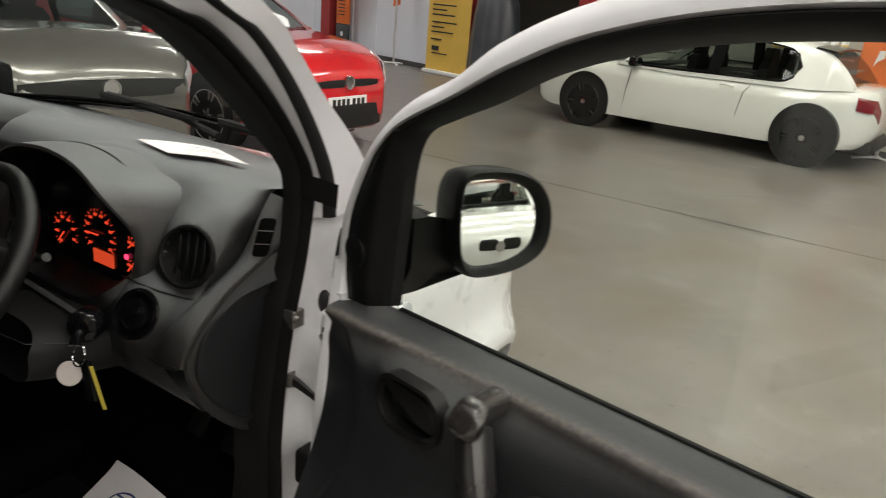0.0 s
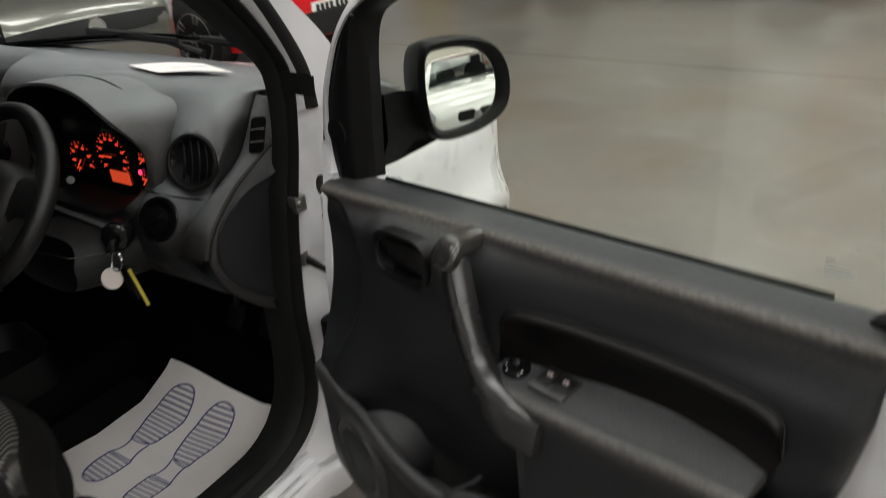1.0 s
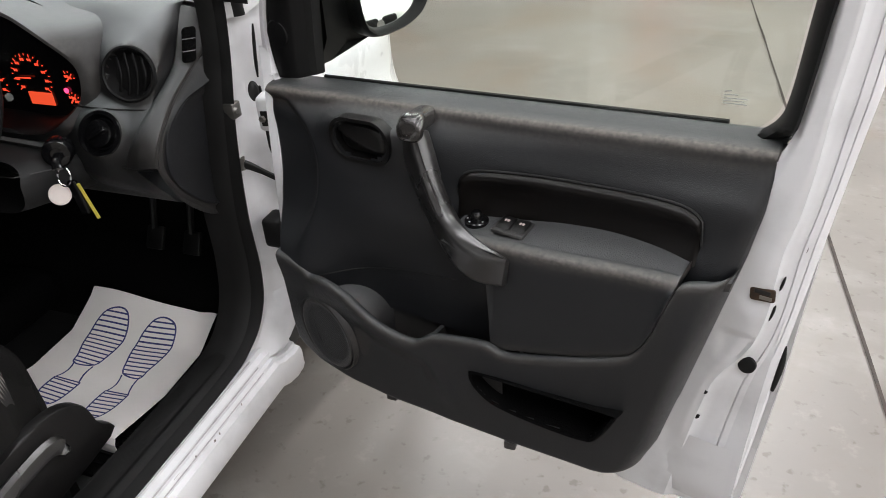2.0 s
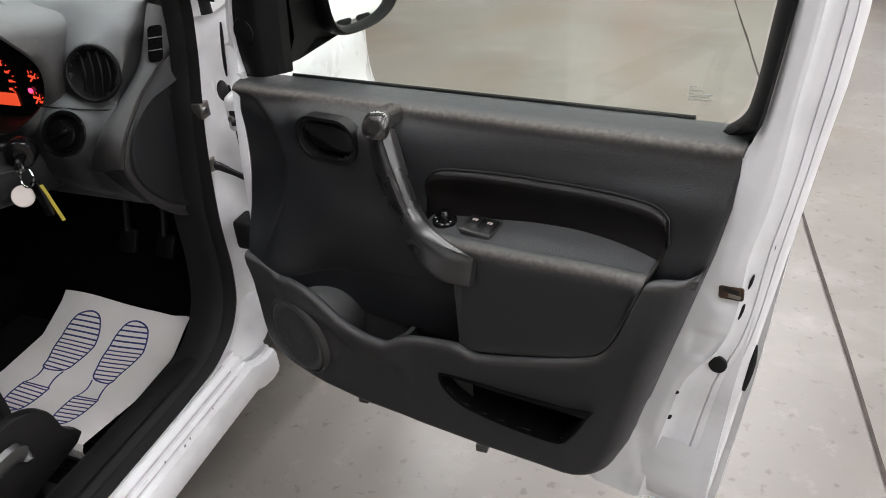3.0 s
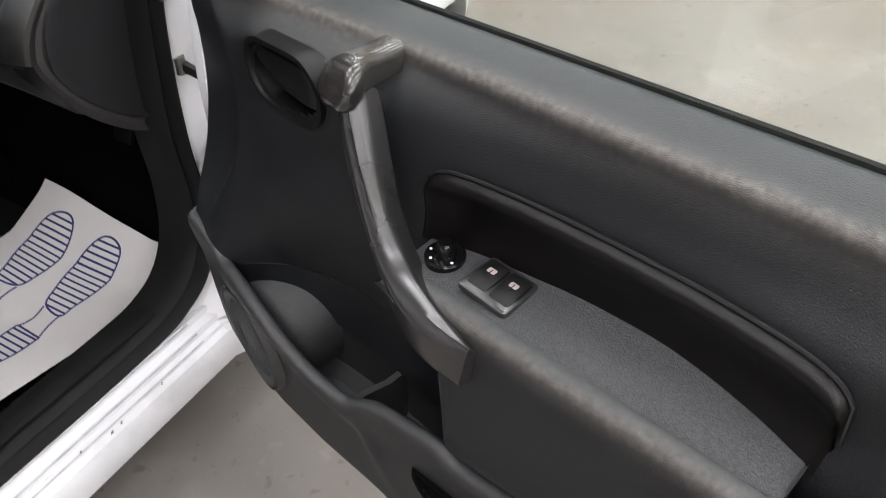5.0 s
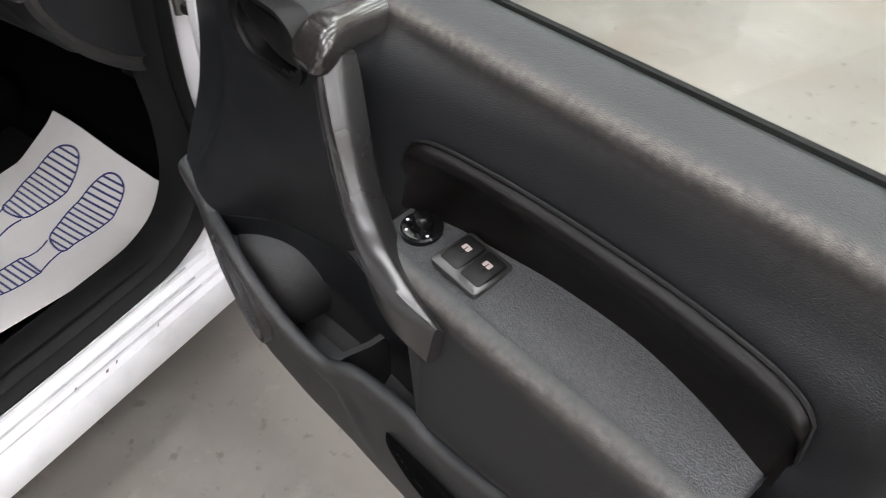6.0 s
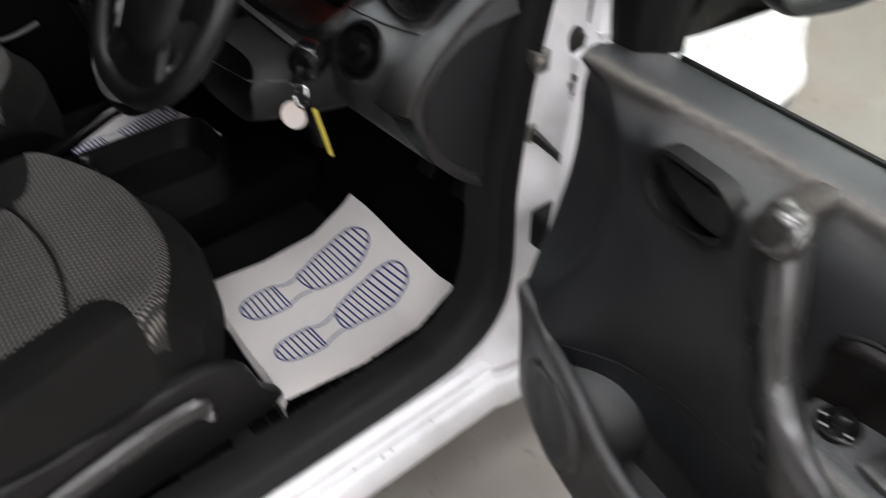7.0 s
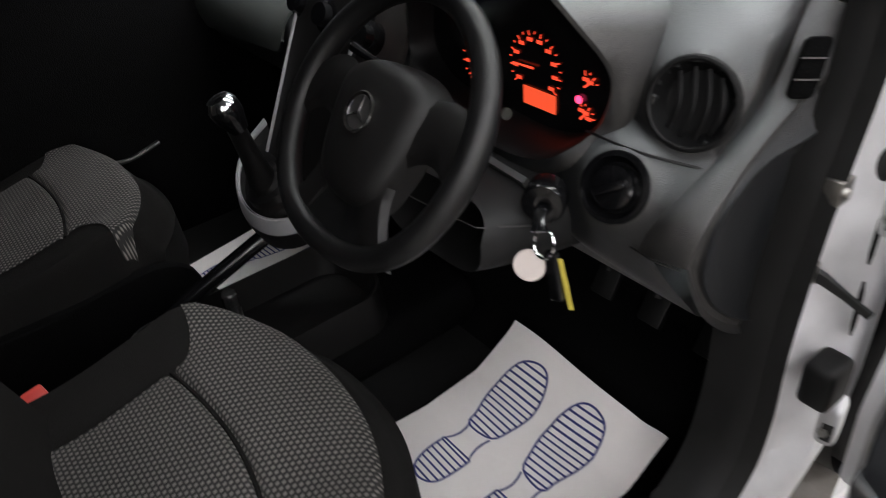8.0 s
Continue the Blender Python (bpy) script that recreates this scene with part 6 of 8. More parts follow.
# outline of the trim by height, and of its lower edge along the door
LEFT = [(0.42, 0.16), (0.437, 0.13), (0.455, 0.093), (0.477, 0.073), (0.521, 0.066), (0.583, 0.062), (0.661, 0.058), (0.70, 0.052), (0.74, 0.036), (0.80, 0.022), (0.841, 0.020), (0.933, 0.010), (1.03, 0.0)]
RIGHT = [(0.42, 0.79), (0.432, 0.825), (0.449, 0.855), (0.478, 0.876), (0.528, 0.896), (0.702, 0.932), (0.862, 0.964), (0.969, 0.984), (1.04, 0.990), (1.058, 0.986), (1.07, 0.972)]
BOTTOM = [(0.06, 0.50), (0.073, 0.477), (0.093, 0.455), (0.148, 0.434), (0.224, 0.424), (0.358, 0.417), (0.502, 0.420), (0.65, 0.430), (0.761, 0.441), (0.82, 0.446), (0.86, 0.46), (0.95, 0.52)]
LEFT_V = [(0.44, 0.09), (0.5, 0.083), (0.6, 0.064), (0.7, 0.044), (0.84, 0.018), (0.93, 0.006), (1.02, 0.0)]
RIGHT_V = [(0.42, 0.09), (0.45, 0.08), (0.53, 0.06), (0.70, 0.03), (0.86, 0.0), (0.97, -0.03), (1.07, -0.055)]
# pocket lip, going on as the shelf under the armrest and the upright at the latch end: (u, v, w)
RIM = [(0.0, 0.118, 0.70), (0.10, 0.128, 0.695), (0.146, 0.134, 0.690), (0.17, 0.139, 0.680), (0.20, 0.145, 0.686), (0.225, 0.149, 0.687), (0.26, 0.154, 0.684), (0.29, 0.156, 0.673), (0.337, 0.153, 0.640), (0.375, 0.150, 0.625), (0.411, 0.146, 0.618), (0.435, 0.142, 0.618), (0.452, 0.138, 0.628), (0.476, 0.132, 0.640), (0.528, 0.125, 0.649), (0.582, 0.121, 0.656), (0.62, 0.120, 0.648), (0.686, 0.119, 0.668), (0.79, 0.116, 0.708), (0.843, 0.113, 0.735), (0.862, 0.111, 0.760), (0.876, 0.108, 0.795), (0.890, 0.104, 0.845), (0.900, 0.094, 0.876), (0.915, 0.086, 0.885), (0.95, 0.07, 0.884), (1.0, 0.05, 0.88)]
RIM_W = [(u, w) for u, v, w in RIM]
RIM_V = [(u, v) for u, v, w in RIM]


def crest(u):
    """The rubbed edge below the glass ledge: (v, w)."""
    v = -0.036 + 0.048 * (1 - step(0.0, 0.42, u))
    return v, 1.0135 + 0.067 * u + 0.48 * v


# relief of the upper trim: how far it stands out at depths below the crest, along the door
RELIEF_U = (0.0, 0.08, 0.16, 0.27, 0.37, 0.46, 0.56, 0.75, 0.90, 1.0)
RELIEF = ((0.02, (0.02, 0.018, 0.008, -0.004, -0.016, -0.024, -0.026, -0.026, -0.028, -0.03)),
          (0.05, (0.026, 0.036, 0.034, 0.026, 0.010, -0.004, -0.010, -0.014, -0.014, -0.016)),
          (0.085, (0.026, 0.040, 0.050, 0.046, 0.030, 0.012, 0.004, 0.0, 0.006, 0.0)),
          (0.14, (0.032, 0.046, 0.060, 0.062, 0.048, 0.026, 0.004, 0.0, 0.012, 0.012)),
          (0.20, (0.046, 0.060, 0.078, 0.082, 0.064, 0.038, 0.016, 0.004, 0.03, 0.02)),
          (0.27, (0.070, 0.088, 0.108, 0.086, 0.060, 0.048, 0.036, 0.02, 0.03, 0.02)),
          (0.34, (0.10, 0.120, 0.132, 0.074, 0.056, 0.052, 0.048, 0.03, 0.03, 0.02)),
          (0.42, (0.11, 0.124, 0.120, 0.064, 0.052, 0.050, 0.048, 0.03, 0.03, 0.02)))


def edge_fall(u, w, v):
    """Rounds the trim off towards its hinge and latch edges."""
    a = (u - lerp(LEFT, w)) / 0.014
    b = (lerp(RIGHT, w) - u) / 0.030
    for d, lim in ((a, lerp(LEFT_V, w) - 0.02), (b, lerp(RIGHT_V, w))):
        if d < 1 and lim < v:
            v = lim + (v - lim) * math.sqrt(max(0.0, 1 - (1 - max(d, 0.0)) ** 2))
    return v


def upper(u, w):
    h = crest(u)[1] - w
    cols = [(d, curve(list(zip(RELIEF_U, r)), u)) for d, r in RELIEF]
    v = curve([(0.0, crest(u)[0] + 0.006)] + cols, h)
    # folded crease near the hinge edge
    arc = curve([(0.70, 0.10), (0.80, 0.148), (0.877, 0.154), (0.941, 0.137), (0.982, 0.09), (1.018, 0.012)], w)
    v -= 0.012 * step(0.012, -0.004, u - arc) * step(0.70, 0.80, w)
    # flat seat of the release
    k = math.exp(-(((u - 0.272) / 0.105) ** 2 + ((w - 0.966) / 0.062) ** 2) ** 3)
    return v + (0.0475 - v) * k


LEDGE = ((-0.094, -0.014), (-0.092, -0.003), (-0.088, 0.0), (-0.080, 0.0005))
rows = []
for i in range(181):
    s = i / 180
    col = []
    for v, d in LEDGE:
        u = 0.002 + 0.978 * s
        col.append((u, v, belt(u) + d))
    u = 0.987 * s
    cv, cw = crest(u)
    g = belt(u)
    for f in (0.25, 0.5, 0.75):
        col.append((u, -0.080 + (cv - 0.010 + 0.080) * f, g + (cw + 0.003 - g) * f + 0.001 * math.sin(3.14 * f)))
    col += [(u, cv - 0.009, cw + 0.003), (u, cv - 0.004, cw + 0.0015), (u, cv, cw - 0.001), (u, cv + 0.0035, cw - 0.0045), (u, cv + 0.006, cw - 0.009)]
    for k in range(1, 73):
        w = cw - 0.009 - (cw - 0.009 - 0.595) * k / 72
        l, r = lerp(LEFT, w), lerp(RIGHT, w)
        uu = l + (r - l) * s
        a = step(0.009, 0.03, cw - w)
        col.append((uu, edge_fall(uu, w, upper(uu, w) * a + (cv + 0.0075) * (1 - a)), w))
    # turn the ends in
    if i in (0, 180):
        col = [(p[0], p[1] - (0.02 if k > 6 else 0.0), p[2]) for k, p in enumerate(col)]
    rows.append(col)
upper_rows = rows


def lower_face(u, w):
    v = lerp([(0.0, 0.118), (0.08, 0.124), (0.16, 0.134), (0.25, 0.139), (0.34, 0.137), (0.45, 0.131), (0.6, 0.128), (0.8, 0.124), (0.9, 0.108), (1.0, 0.09)], u)
    v += 0.007 * math.exp(-((u - 0.437 - 0.45 * (0.62 - w)) / 0.022) ** 2) * step(0.44, 0.56, w)
    return v


rows = []
for i in range(241):
    s = 0.02 + 0.98 * i / 240
    rw, rv = curve(RIM_W, s), curve(RIM_V, s)
    wb = lerp(BOTTOM, s)
    lip = step(0.14, 0.165, s) * (1 - step(0.60, 0.64, s))
    pts = [(rv - 0.016 * lip - 0.02 * (1 - lip), rw - 0.02), (rv - 0.015 * lip - 0.02 * (1 - lip), rw - 0.005), (rv - 0.012, rw - 0.001), (rv - 0.006, rw + 0.0005), (rv, rw - 0.001), (rv + 0.004, rw - 0.006), (rv + 0.005, rw - 0.014)]
    for k in range(1, 29):
        f = k / 28
        w = rw - 0.014 - (rw - 0.014 - wb - 0.012) * f
        pts.append(((rv + 0.005) * (1 - step(0.0, 0.35, f)) + lower_face(s, w) * step(0.0, 0.35, f), w))
    b = lower_face(s, wb)
    pts += [(b - 0.003, wb + 0.006), (b - 0.010, wb + 0.001), (b - 0.022, wb), (b - 0.06, wb - 0.002), (0.0, wb)]
    col = []
    for v, w in pts:
        l, r = lerp(LEFT, w), lerp(RIGHT, w)
        u = min(max(s, l), r)
        col.append((u, edge_fall(u, w, v) if v > 0.05 else v, w))
    rows.append(col)
lower_rows = rows

doorshell_out = [(0.0, 0.36), (0.04, 0.30), (0.2, 0.29), (0.5, 0.285), (0.8, 0.275), (1.0, 0.27), (1.02, 0.30), (1.028, 0.582), (1.048, 0.969), (1.05, 1.05), (1.03, 1.055), (1.0, 1.0), (0.5, 0.985), (0.02, 0.965), (-0.012, 0.98), (-0.014, 0.7), (-0.012, 0.5)]
door = vpart("door", plate(doorshell_out, -0.035, 0.008, to=lambda a, b, c: D(a, c - 0.055, b)), JAMB, label="white driver door standing wide open")
# raised inner face of the shell round the trim, with its return edge at the latch side
FOLD = [(0.285, 0.90), (0.466, 0.925), (0.544, 0.937), (0.627, 0.953), (0.709, 1.0), (0.779, 1.014), (0.906, 1.016), (0.967, 1.028), (1.042, 1.034), (1.137, 1.036), (1.25, 1.044), (1.46, 1.046)]
SHUT_IN = [(0.38, 0.78), (0.40, 0.805), (0.44, 0.836), (0.50, 0.854), (0.645, 0.88), (0.83, 0.922), (0.968, 0.958), (1.02, 0.970), (1.05, 0.982), (1.10, 0.998), (1.145, 1.004), (1.25, 1.012), (1.38, 1.02), (1.46, 1.012)]
OUTER = [(0.28, 1.0), (0.32, 1.018), (0.461, 1.029), (0.668, 1.043), (0.814, 1.055), (0.957, 1.066), (1.1, 1.078), (1.15, 1.083), (1.25, 1.087), (1.40, 1.085), (1.46, 1.078)]
rows = []
for i in range(161):
    w = 0.285 + (1.46 - 0.285) * i / 160
    up = 0.014 * step(1.14, 1.40, w)
    r = lerp(SHUT_IN, w)
    o = lerp(OUTER, w)
    fo_ = max(sum(lerp(FOLD, w + k * 0.012) for k in (-2, -1, 0, 1, 2)) / 5, r + 0.02)
    row = [D(r - 0.035 * step(1.065, 1.03, w), -0.05 - 0.012 * step(1.0, 1.05, w), w)]
    for f in [k / 16 for k in range(17)]:
        u = r + (fo_ - r) * f
        v = -0.036 + 0.008 * step(0.0, 0.3, f) - 0.003 * step(0.8, 1.0, f)
        # pressed triangle and the dish below the latch
        tri = step(0.674, 0.684, w) * step(0.742, 0.73, w) * step(0.945, 0.955, u) * step(0.998, 0.99, u - (w - 0.71) * 0.4)
        v += -0.004 * tri - 0.004 * math.exp(-(((w - 0.812) / 0.024) ** 2 + ((u - 0.994) / 0.026) ** 2) ** 2)
        v -= 0.004 * math.exp(-(((w - 0.43) / 0.05) ** 2 + ((u - 0.90) / 0.02) ** 2) ** 2)
        row.append(D(u, v + up, w))
    for f, v in ((0.05, -0.036), (0.12, -0.042), (0.22, -0.0465), (0.45, -0.052), (0.50, -0.0545), (0.53, -0.052), (0.75, -0.058), (0.78, -0.061), (0.81, -0.059), (0.93, -0.066), (1.0, -0.071), (1.03, -0.092)):
        row.append(D(fo_ + (o - fo_) * f, v + up, w))
    rows.append(row)
vpart("latch_face", grid(rows), JAMB, door, "white painted shut face with holes and pressings")
rows = []
for i in range(30):
    u = 0.02 + 0.99 * i / 29
    rows.append([D(u, -0.034, 0.47 if u > 0.1 else 0.5), D(u, -0.030, 0.36), D(u, -0.04, 0.305), D(u, -0.06, 0.285), D(u, -0.092, 0.28)])
vpart("door_bottom", grid(rows), JAMB, door)
rows = [[D(-0.016, v, w) for v in (-0.02, -0.05, -0.092)] for w in (0.36, 0.6, 0.8, 1.0, 1.03)]
vpart("hinge_edge", thicken(grid(rows), 0.012), JAMB, door)
rows = []
for i in range(31):
    w = 0.56 + 0.52 * i / 30
    a = lerp([(0.56, -0.010), (0.69, -0.012), (0.86, -0.003), (0.95, -0.014), (1.0, -0.032), (1.05, -0.050), (1.08, -0.055)], w)
    b = lerp([(0.56, 0.012), (0.69, 0.012), (0.86, 0.026), (0.95, 0.015), (1.0, -0.001), (1.05, -0.018), (1.08, -0.020)], w)
    c = lerp([(0.56, 0.030), (0.69, 0.034), (0.86, 0.030), (0.95, 0.012), (1.0, -0.010), (1.05, -0.030), (1.08, -0.036)], w)
    rows.append([D(a + 0.002, -0.085, w), D(a, c - 0.012, w), D(a + 0.003, c - 0.002, w), D((a + b) / 2, c, w), D(b, c - 0.001, w), D(b + 0.004, c - 0.008, w), D(b + 0.006, c - 0.05, w)])
vpart("hinge_flange", grid(rows), JAMB, door, "white painted flange along the hinge side")
slot = [(0.555, 0.576), (0.566, 0.550), (0.609, 0.527), (0.70, 0.524), (0.783, 0.532), (0.806, 0.550), (0.832, 0.604), (0.823, 0.611), (0.694, 0.597), (0.575, 0.585)]
so = [(p.x, p.y) for p in spline([(a, b, 0) for a, b in slot], 48, closed=True)]


bm = rubbed(grid(upper_rows), len(upper_rows[0]), {7: 0.2, 8: 0.7, 9: 1.3, 10: 1.0, 11: 0.45, 12: 0.2, 13: 0.14, 14: 0.10, 15: 0.06, 16: 0.03})
hole = []
for f in bm.faces:
    c = f.calc_center_median()
    if math.hypot((c.x - 0.272) / 0.061, (c.z - 0.966) / 0.035) < 1:
        hole.append(f)
bmesh.ops.delete(bm, geom=hole, context="FACES")
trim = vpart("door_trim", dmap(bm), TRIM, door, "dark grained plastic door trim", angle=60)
bm = rubbed(grid(lower_rows), len(lower_rows[0]), {3: 0.10, 4: 0.28, 5: 0.22, 6: 0.08})
bmesh.ops.delete(bm, geom=[f for f in bm.faces if in_loop(f.calc_center_median().x, f.calc_center_median().z, so) and f.calc_center_median().y > 0.06], context="FACES")
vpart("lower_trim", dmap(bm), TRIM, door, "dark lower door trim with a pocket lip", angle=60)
# inside of the door pocket
rows = []
for i in range(61):
    u = 0.146 + 0.46 * i / 60
    rw, rv = curve(RIM_W, u), curve(RIM_V, u)
    e = math.sqrt(max(0.0, 1 - (1 - min(1.0, (u - 0.146) / 0.05)) ** 2))
    fl = (rw - 0.012) * (1 - e) + 0.49 * e
    back = upper(u, 0.66)
    rows.append([D(u, upper(u, w) - 0.002 * (1 - e), w) for w in (0.72, 0.69)] + [D(u, back - 0.006 * e, 0.668), D(u, (back - 0.012) * e + (rv - 0.02) * (1 - e), 0.60 * e + (rw - 0.012) * (1 - e)), D(u, (back - 0.004) * e + (rv - 0.02) * (1 - e), fl + 0.02 * e), D(u, (back + 0.016) * e + (rv - 0.02) * (1 - e), fl), D(u, rv - 0.030, fl), D(u, rv - 0.018, fl + 0.016 * e), D(u, rv - 0.016, rw - 0.02)])
vpart("door_pocket", grid(rows), TRIM, door, "deep dark door pocket")

# outer skin
vpart("door_skin", plate([(-0.02, 0.27), (1.03, 0.25), (1.05, 0.582), (1.064, 0.969), (1.068, 1.03), (0.5, 1.0), (-0.02, 0.985)], -0.02, 0.004, to=lambda a, b, c: D(a, c - 0.10 - 0.03 * math.sin(max(0, min(1, (b - 0.25) / 0.8)) * 3.1), b)), WHITE, door)

# window frame: painted frame, run channel, glass
F_OUT = [(-0.046, 1.02), (-0.060, 1.085), (-0.042, 1.175), (-0.006, 1.258), (0.036, 1.318), (0.105, 1.378), (0.204, 1.425), (0.296, 1.483), (0.42, 1.535), (0.60, 1.580), (0.80, 1.602), (0.97, 1.595), (1.055, 1.54), (1.085, 1.40), (1.087, 1.25), (1.083, 1.15), (1.080, 1.11), (1.077, 1.075)]
F_MID = [(-0.008, 1.02), (-0.020, 1.085), (-0.010, 1.17), (0.026, 1.246), (0.060, 1.297), (0.115, 1.345), (0.235, 1.403), (0.345, 1.458), (0.45, 1.500), (0.60, 1.535), (0.78, 1.552), (0.93, 1.540), (1.00, 1.49), (1.02, 1.38), (1.012, 1.25), (1.004, 1.145), (0.998, 1.10), (0.985, 1.06)]
F_IN = [(0.085, 1.03), (0.090, 1.10), (0.098, 1.19), (0.105, 1.27), (0.128, 1.328), (0.185, 1.360), (0.27, 1.398), (0.36, 1.445), (0.46, 1.480), (0.60, 1.510), (0.77, 1.525), (0.90, 1.515), (0.965, 1.47), (0.985, 1.37), (0.980, 1.22), (0.974, 1.13), (0.962, 1.09), (0.93, 1.062)]
SHUT = [(-0.04, -0.09), (0.0, -0.071), (0.15, -0.062), (0.35, -0.053), (0.5, -0.046), (0.6, -0.034), (0.9, -0.028), (1.0, -0.04)]
fo, fm, fi = ([Vector((p.x, p.y, 0)) for p in spline([(a, b, 0) for a, b in c], 90)] for c in (F_OUT, F_MID, F_IN))
rows = []
for o, m in zip(fo, fm):
    if o.x > 0.5 and o.y < 1.43:
        continue
    q = lambda f, v: D(o.x + (m.x - o.x) * f, v + (lerp(SHUT, f) - v) * step(1.20, 1.12, o.y) * (m.x > 0.5) - 0.03 * step(1.09, 1.06, m.y) * (m.x > 0.5) * (f > 0.85) - 0.016 * step(1.45, 1.34, m.y) * (m.x < 0.5) * (v > -0.06), o.y + (m.y - o.y) * f)
    rows.append([q(0.0, -0.095), q(-0.04, -0.07), q(0.0, -0.05), q(0.15, -0.038), q(0.35, -0.028), q(0.6, -0.02), q(0.9, -0.018), q(1.0, -0.026), q(1.0, -0.045)])
vpart("window_frame", grid(rows), JAMB, door, "white painted window frame")
rows = []
for m, i in zip(fm, fi):
    q = lambda f, v: D(m.x + (i.x - m.x) * f, v - 0.065 * step(1.11, 1.065, m.y) * (m.x > 0.5) * (1 - f) - 0.016 * step(1.45, 1.34, m.y) * (m.x < 0.5) * (1 - f), m.y + (i.y - m.y) * f)
    rows.append([q(-0.02, -0.026), q(0.1, -0.018), q(0.4, -0.024), q(0.7, -0.04), q(0.95, -0.062), q(1.0, -0.082)])
vpart("window_channel", grid(rows), RUBBER, door, "black rubber glass run channel")
gp = [(0.08, 1.0)] + [(p.x - 0.004, p.y + 0.004) for p in fi[6:]] + [(0.96, 1.0)]
pane = vpart("window_pane", plate(gp, 0.004, to=lambda a, b, c: D(a, c - 0.08, b)), GLASS, door, "clear greenish door glass")
pane.visible_shadow = False
vpart("belt_seal", tube([D(0.075 + 0.82 * i / 20, -0.091, belt(0.075 + 0.82 * i / 20)) for i in range(21)], 0.0045, 8, flat=1.2), RUBBER, door)
etch = mat("etched_glass_mark", (0.35, 0.37, 0.36), 0.8, vary=0.1)
for k, (w, l) in enumerate(((0.0, 0.034), (0.004, 0.03), (0.008, 0.034), (0.013, 0.02), (0.018, 0.01))):
    vpart("glass_mark", plate([(0.885, 1.105 + w), (0.885 + l, 1.107 + w), (0.885 + l, 1.1085 + w), (0.885, 1.1065 + w)], 0.0005, to=lambda a, b, c: D(a, c - 0.075, b)), etch, pane)
# mirror cover inside the frame corner
rows = []
for i in range(16):
    f = i / 15
    w = 1.028 + 0.305 * f
    l = lerp([(1.02, -0.006), (1.085, -0.018), (1.17, -0.008), (1.246, 0.028), (1.297, 0.062), (1.345, 0.112)], w)
    r = lerp([(1.02, 0.082), (1.20, 0.096), (1.317, 0.108), (1.345, 0.122)], w)
    rows.append([D(l - 0.003, -0.060, w), D(l, -0.042, w), D(l + 0.006, -0.034, w), D(l + (r - l) * 0.35, -0.026, w), D(l + (r - l) * 0.66, -0.030, w), D(l + (r - l) * 0.74, -0.036, w), D(r, -0.080, w), D(r - 0.03, -0.10, w)])
rows.append([Vector(p) + Vector((0, 0, 0.004)) + (sum((Vector(q) for q in rows[-1]), Vector()) / 8 - Vector(p)) * 0.3 for p in rows[-1]])
vpart("mirror_cover", grid(rows), EXTBLACK, door, "black triangular mirror cover")

vpart("speaker_disc", lathe([(0.0, 0.003), (0.02, 0.003), (0.026, 0.0015), (0.030, -0.004)], 32, Matrix.Translation(D(0.020, -0.028, 1.115)) @ Matrix(((*DA, 0), (0, 0, 1, 0), (*DN, 0), (0, 0, 0, 1))).transposed()), EXTBLACK, door)
# door release
def ring_plate(cu, cw, w, h, r, band, v0, depth, ang=0.0):
    o, i = rounded(w, h, r, 8), rounded(w - 2 * band, h - 2 * band, max(r - band, 0.004), 8)
    c, s = math.cos(radians(ang)), math.sin(radians(ang))
    f = lambda x, y, v: D(cu + x * c - y * s, v, cw + x * s + y * c)
    rows = [[f(x, y, v0 - 0.02) for x, y in o], [f(x * 0.99, y * 0.99, v0 + depth) for x, y in o], [f(x * 1.02, y * 1.02, v0 + depth) for x, y in i], [f(x, y, v0 + depth - 0.004) for x, y in i], [f(x * 0.97, y * 0.97, v0 - 0.03) for x, y in i], [f(x * 0.5, y * 0.5, v0 - 0.034) for x, y in i], [f(x * 0.02, y * 0.02, v0 - 0.034) for x, y in i]]
    return grid(rows, close_v=True)


bz = vpart("release_bezel", ring_plate(0.272, 0.966, 0.146, 0.090, 0.042, 0.008, 0.048, 0.004, 3), PAD, door, "black oval door release bezel")
rows = []
for k, dv in ((1.0, -0.014), (0.97, -0.005), (0.9, -0.001), (0.75, 0.001), (0.6, 0.002), (0.45, 0.003), (0.3, 0.003), (0.15, 0.003), (0.02, 0.003)):
    rows.append([D(0.272 + x * k, 0.048 + dv - 0.013 / (1 + math.exp(min(60, (y * k + 0.010 + 0.35 * x * k - 3.0 * max(0.0, x * k) ** 2) / 0.002))), 0.966 + y * k) for x, y in rounded(0.122, 0.064, 0.031, 12)])
vpart("release_lever", grid(rows, close_v=True), PAD, door, "black release lever")

# grab handle: bowed strap that starts under its foot and runs out to a sharp lower tip
TL = [(0.408, 0.074, 1.022), (0.420, 0.083, 1.000), (0.438, 0.092, 0.964), (0.468, 0.104, 0.912), (0.510, 0.116, 0.866), (0.546, 0.120, 0.850), (0.578, 0.120, 0.843), (0.618, 0.107, 0.845)]
TR = [(0.428, 0.060, 1.022), (0.440, 0.066, 1.000), (0.460, 0.075, 0.963), (0.477, 0.079, 0.922), (0.496, 0.084, 0.896), (0.524, 0.092, 0.877), (0.566, 0.100, 0.865), (0.620, 0.104, 0.847)]
BR = [(0.424, 0.030, 1.010), (0.432, 0.032, 0.990), (0.448, 0.040, 0.950), (0.470, 0.050, 0.900), (0.504, 0.058, 0.855), (0.540, 0.064, 0.820), (0.580, 0.068, 0.800), (0.618, 0.070, 0.793)]
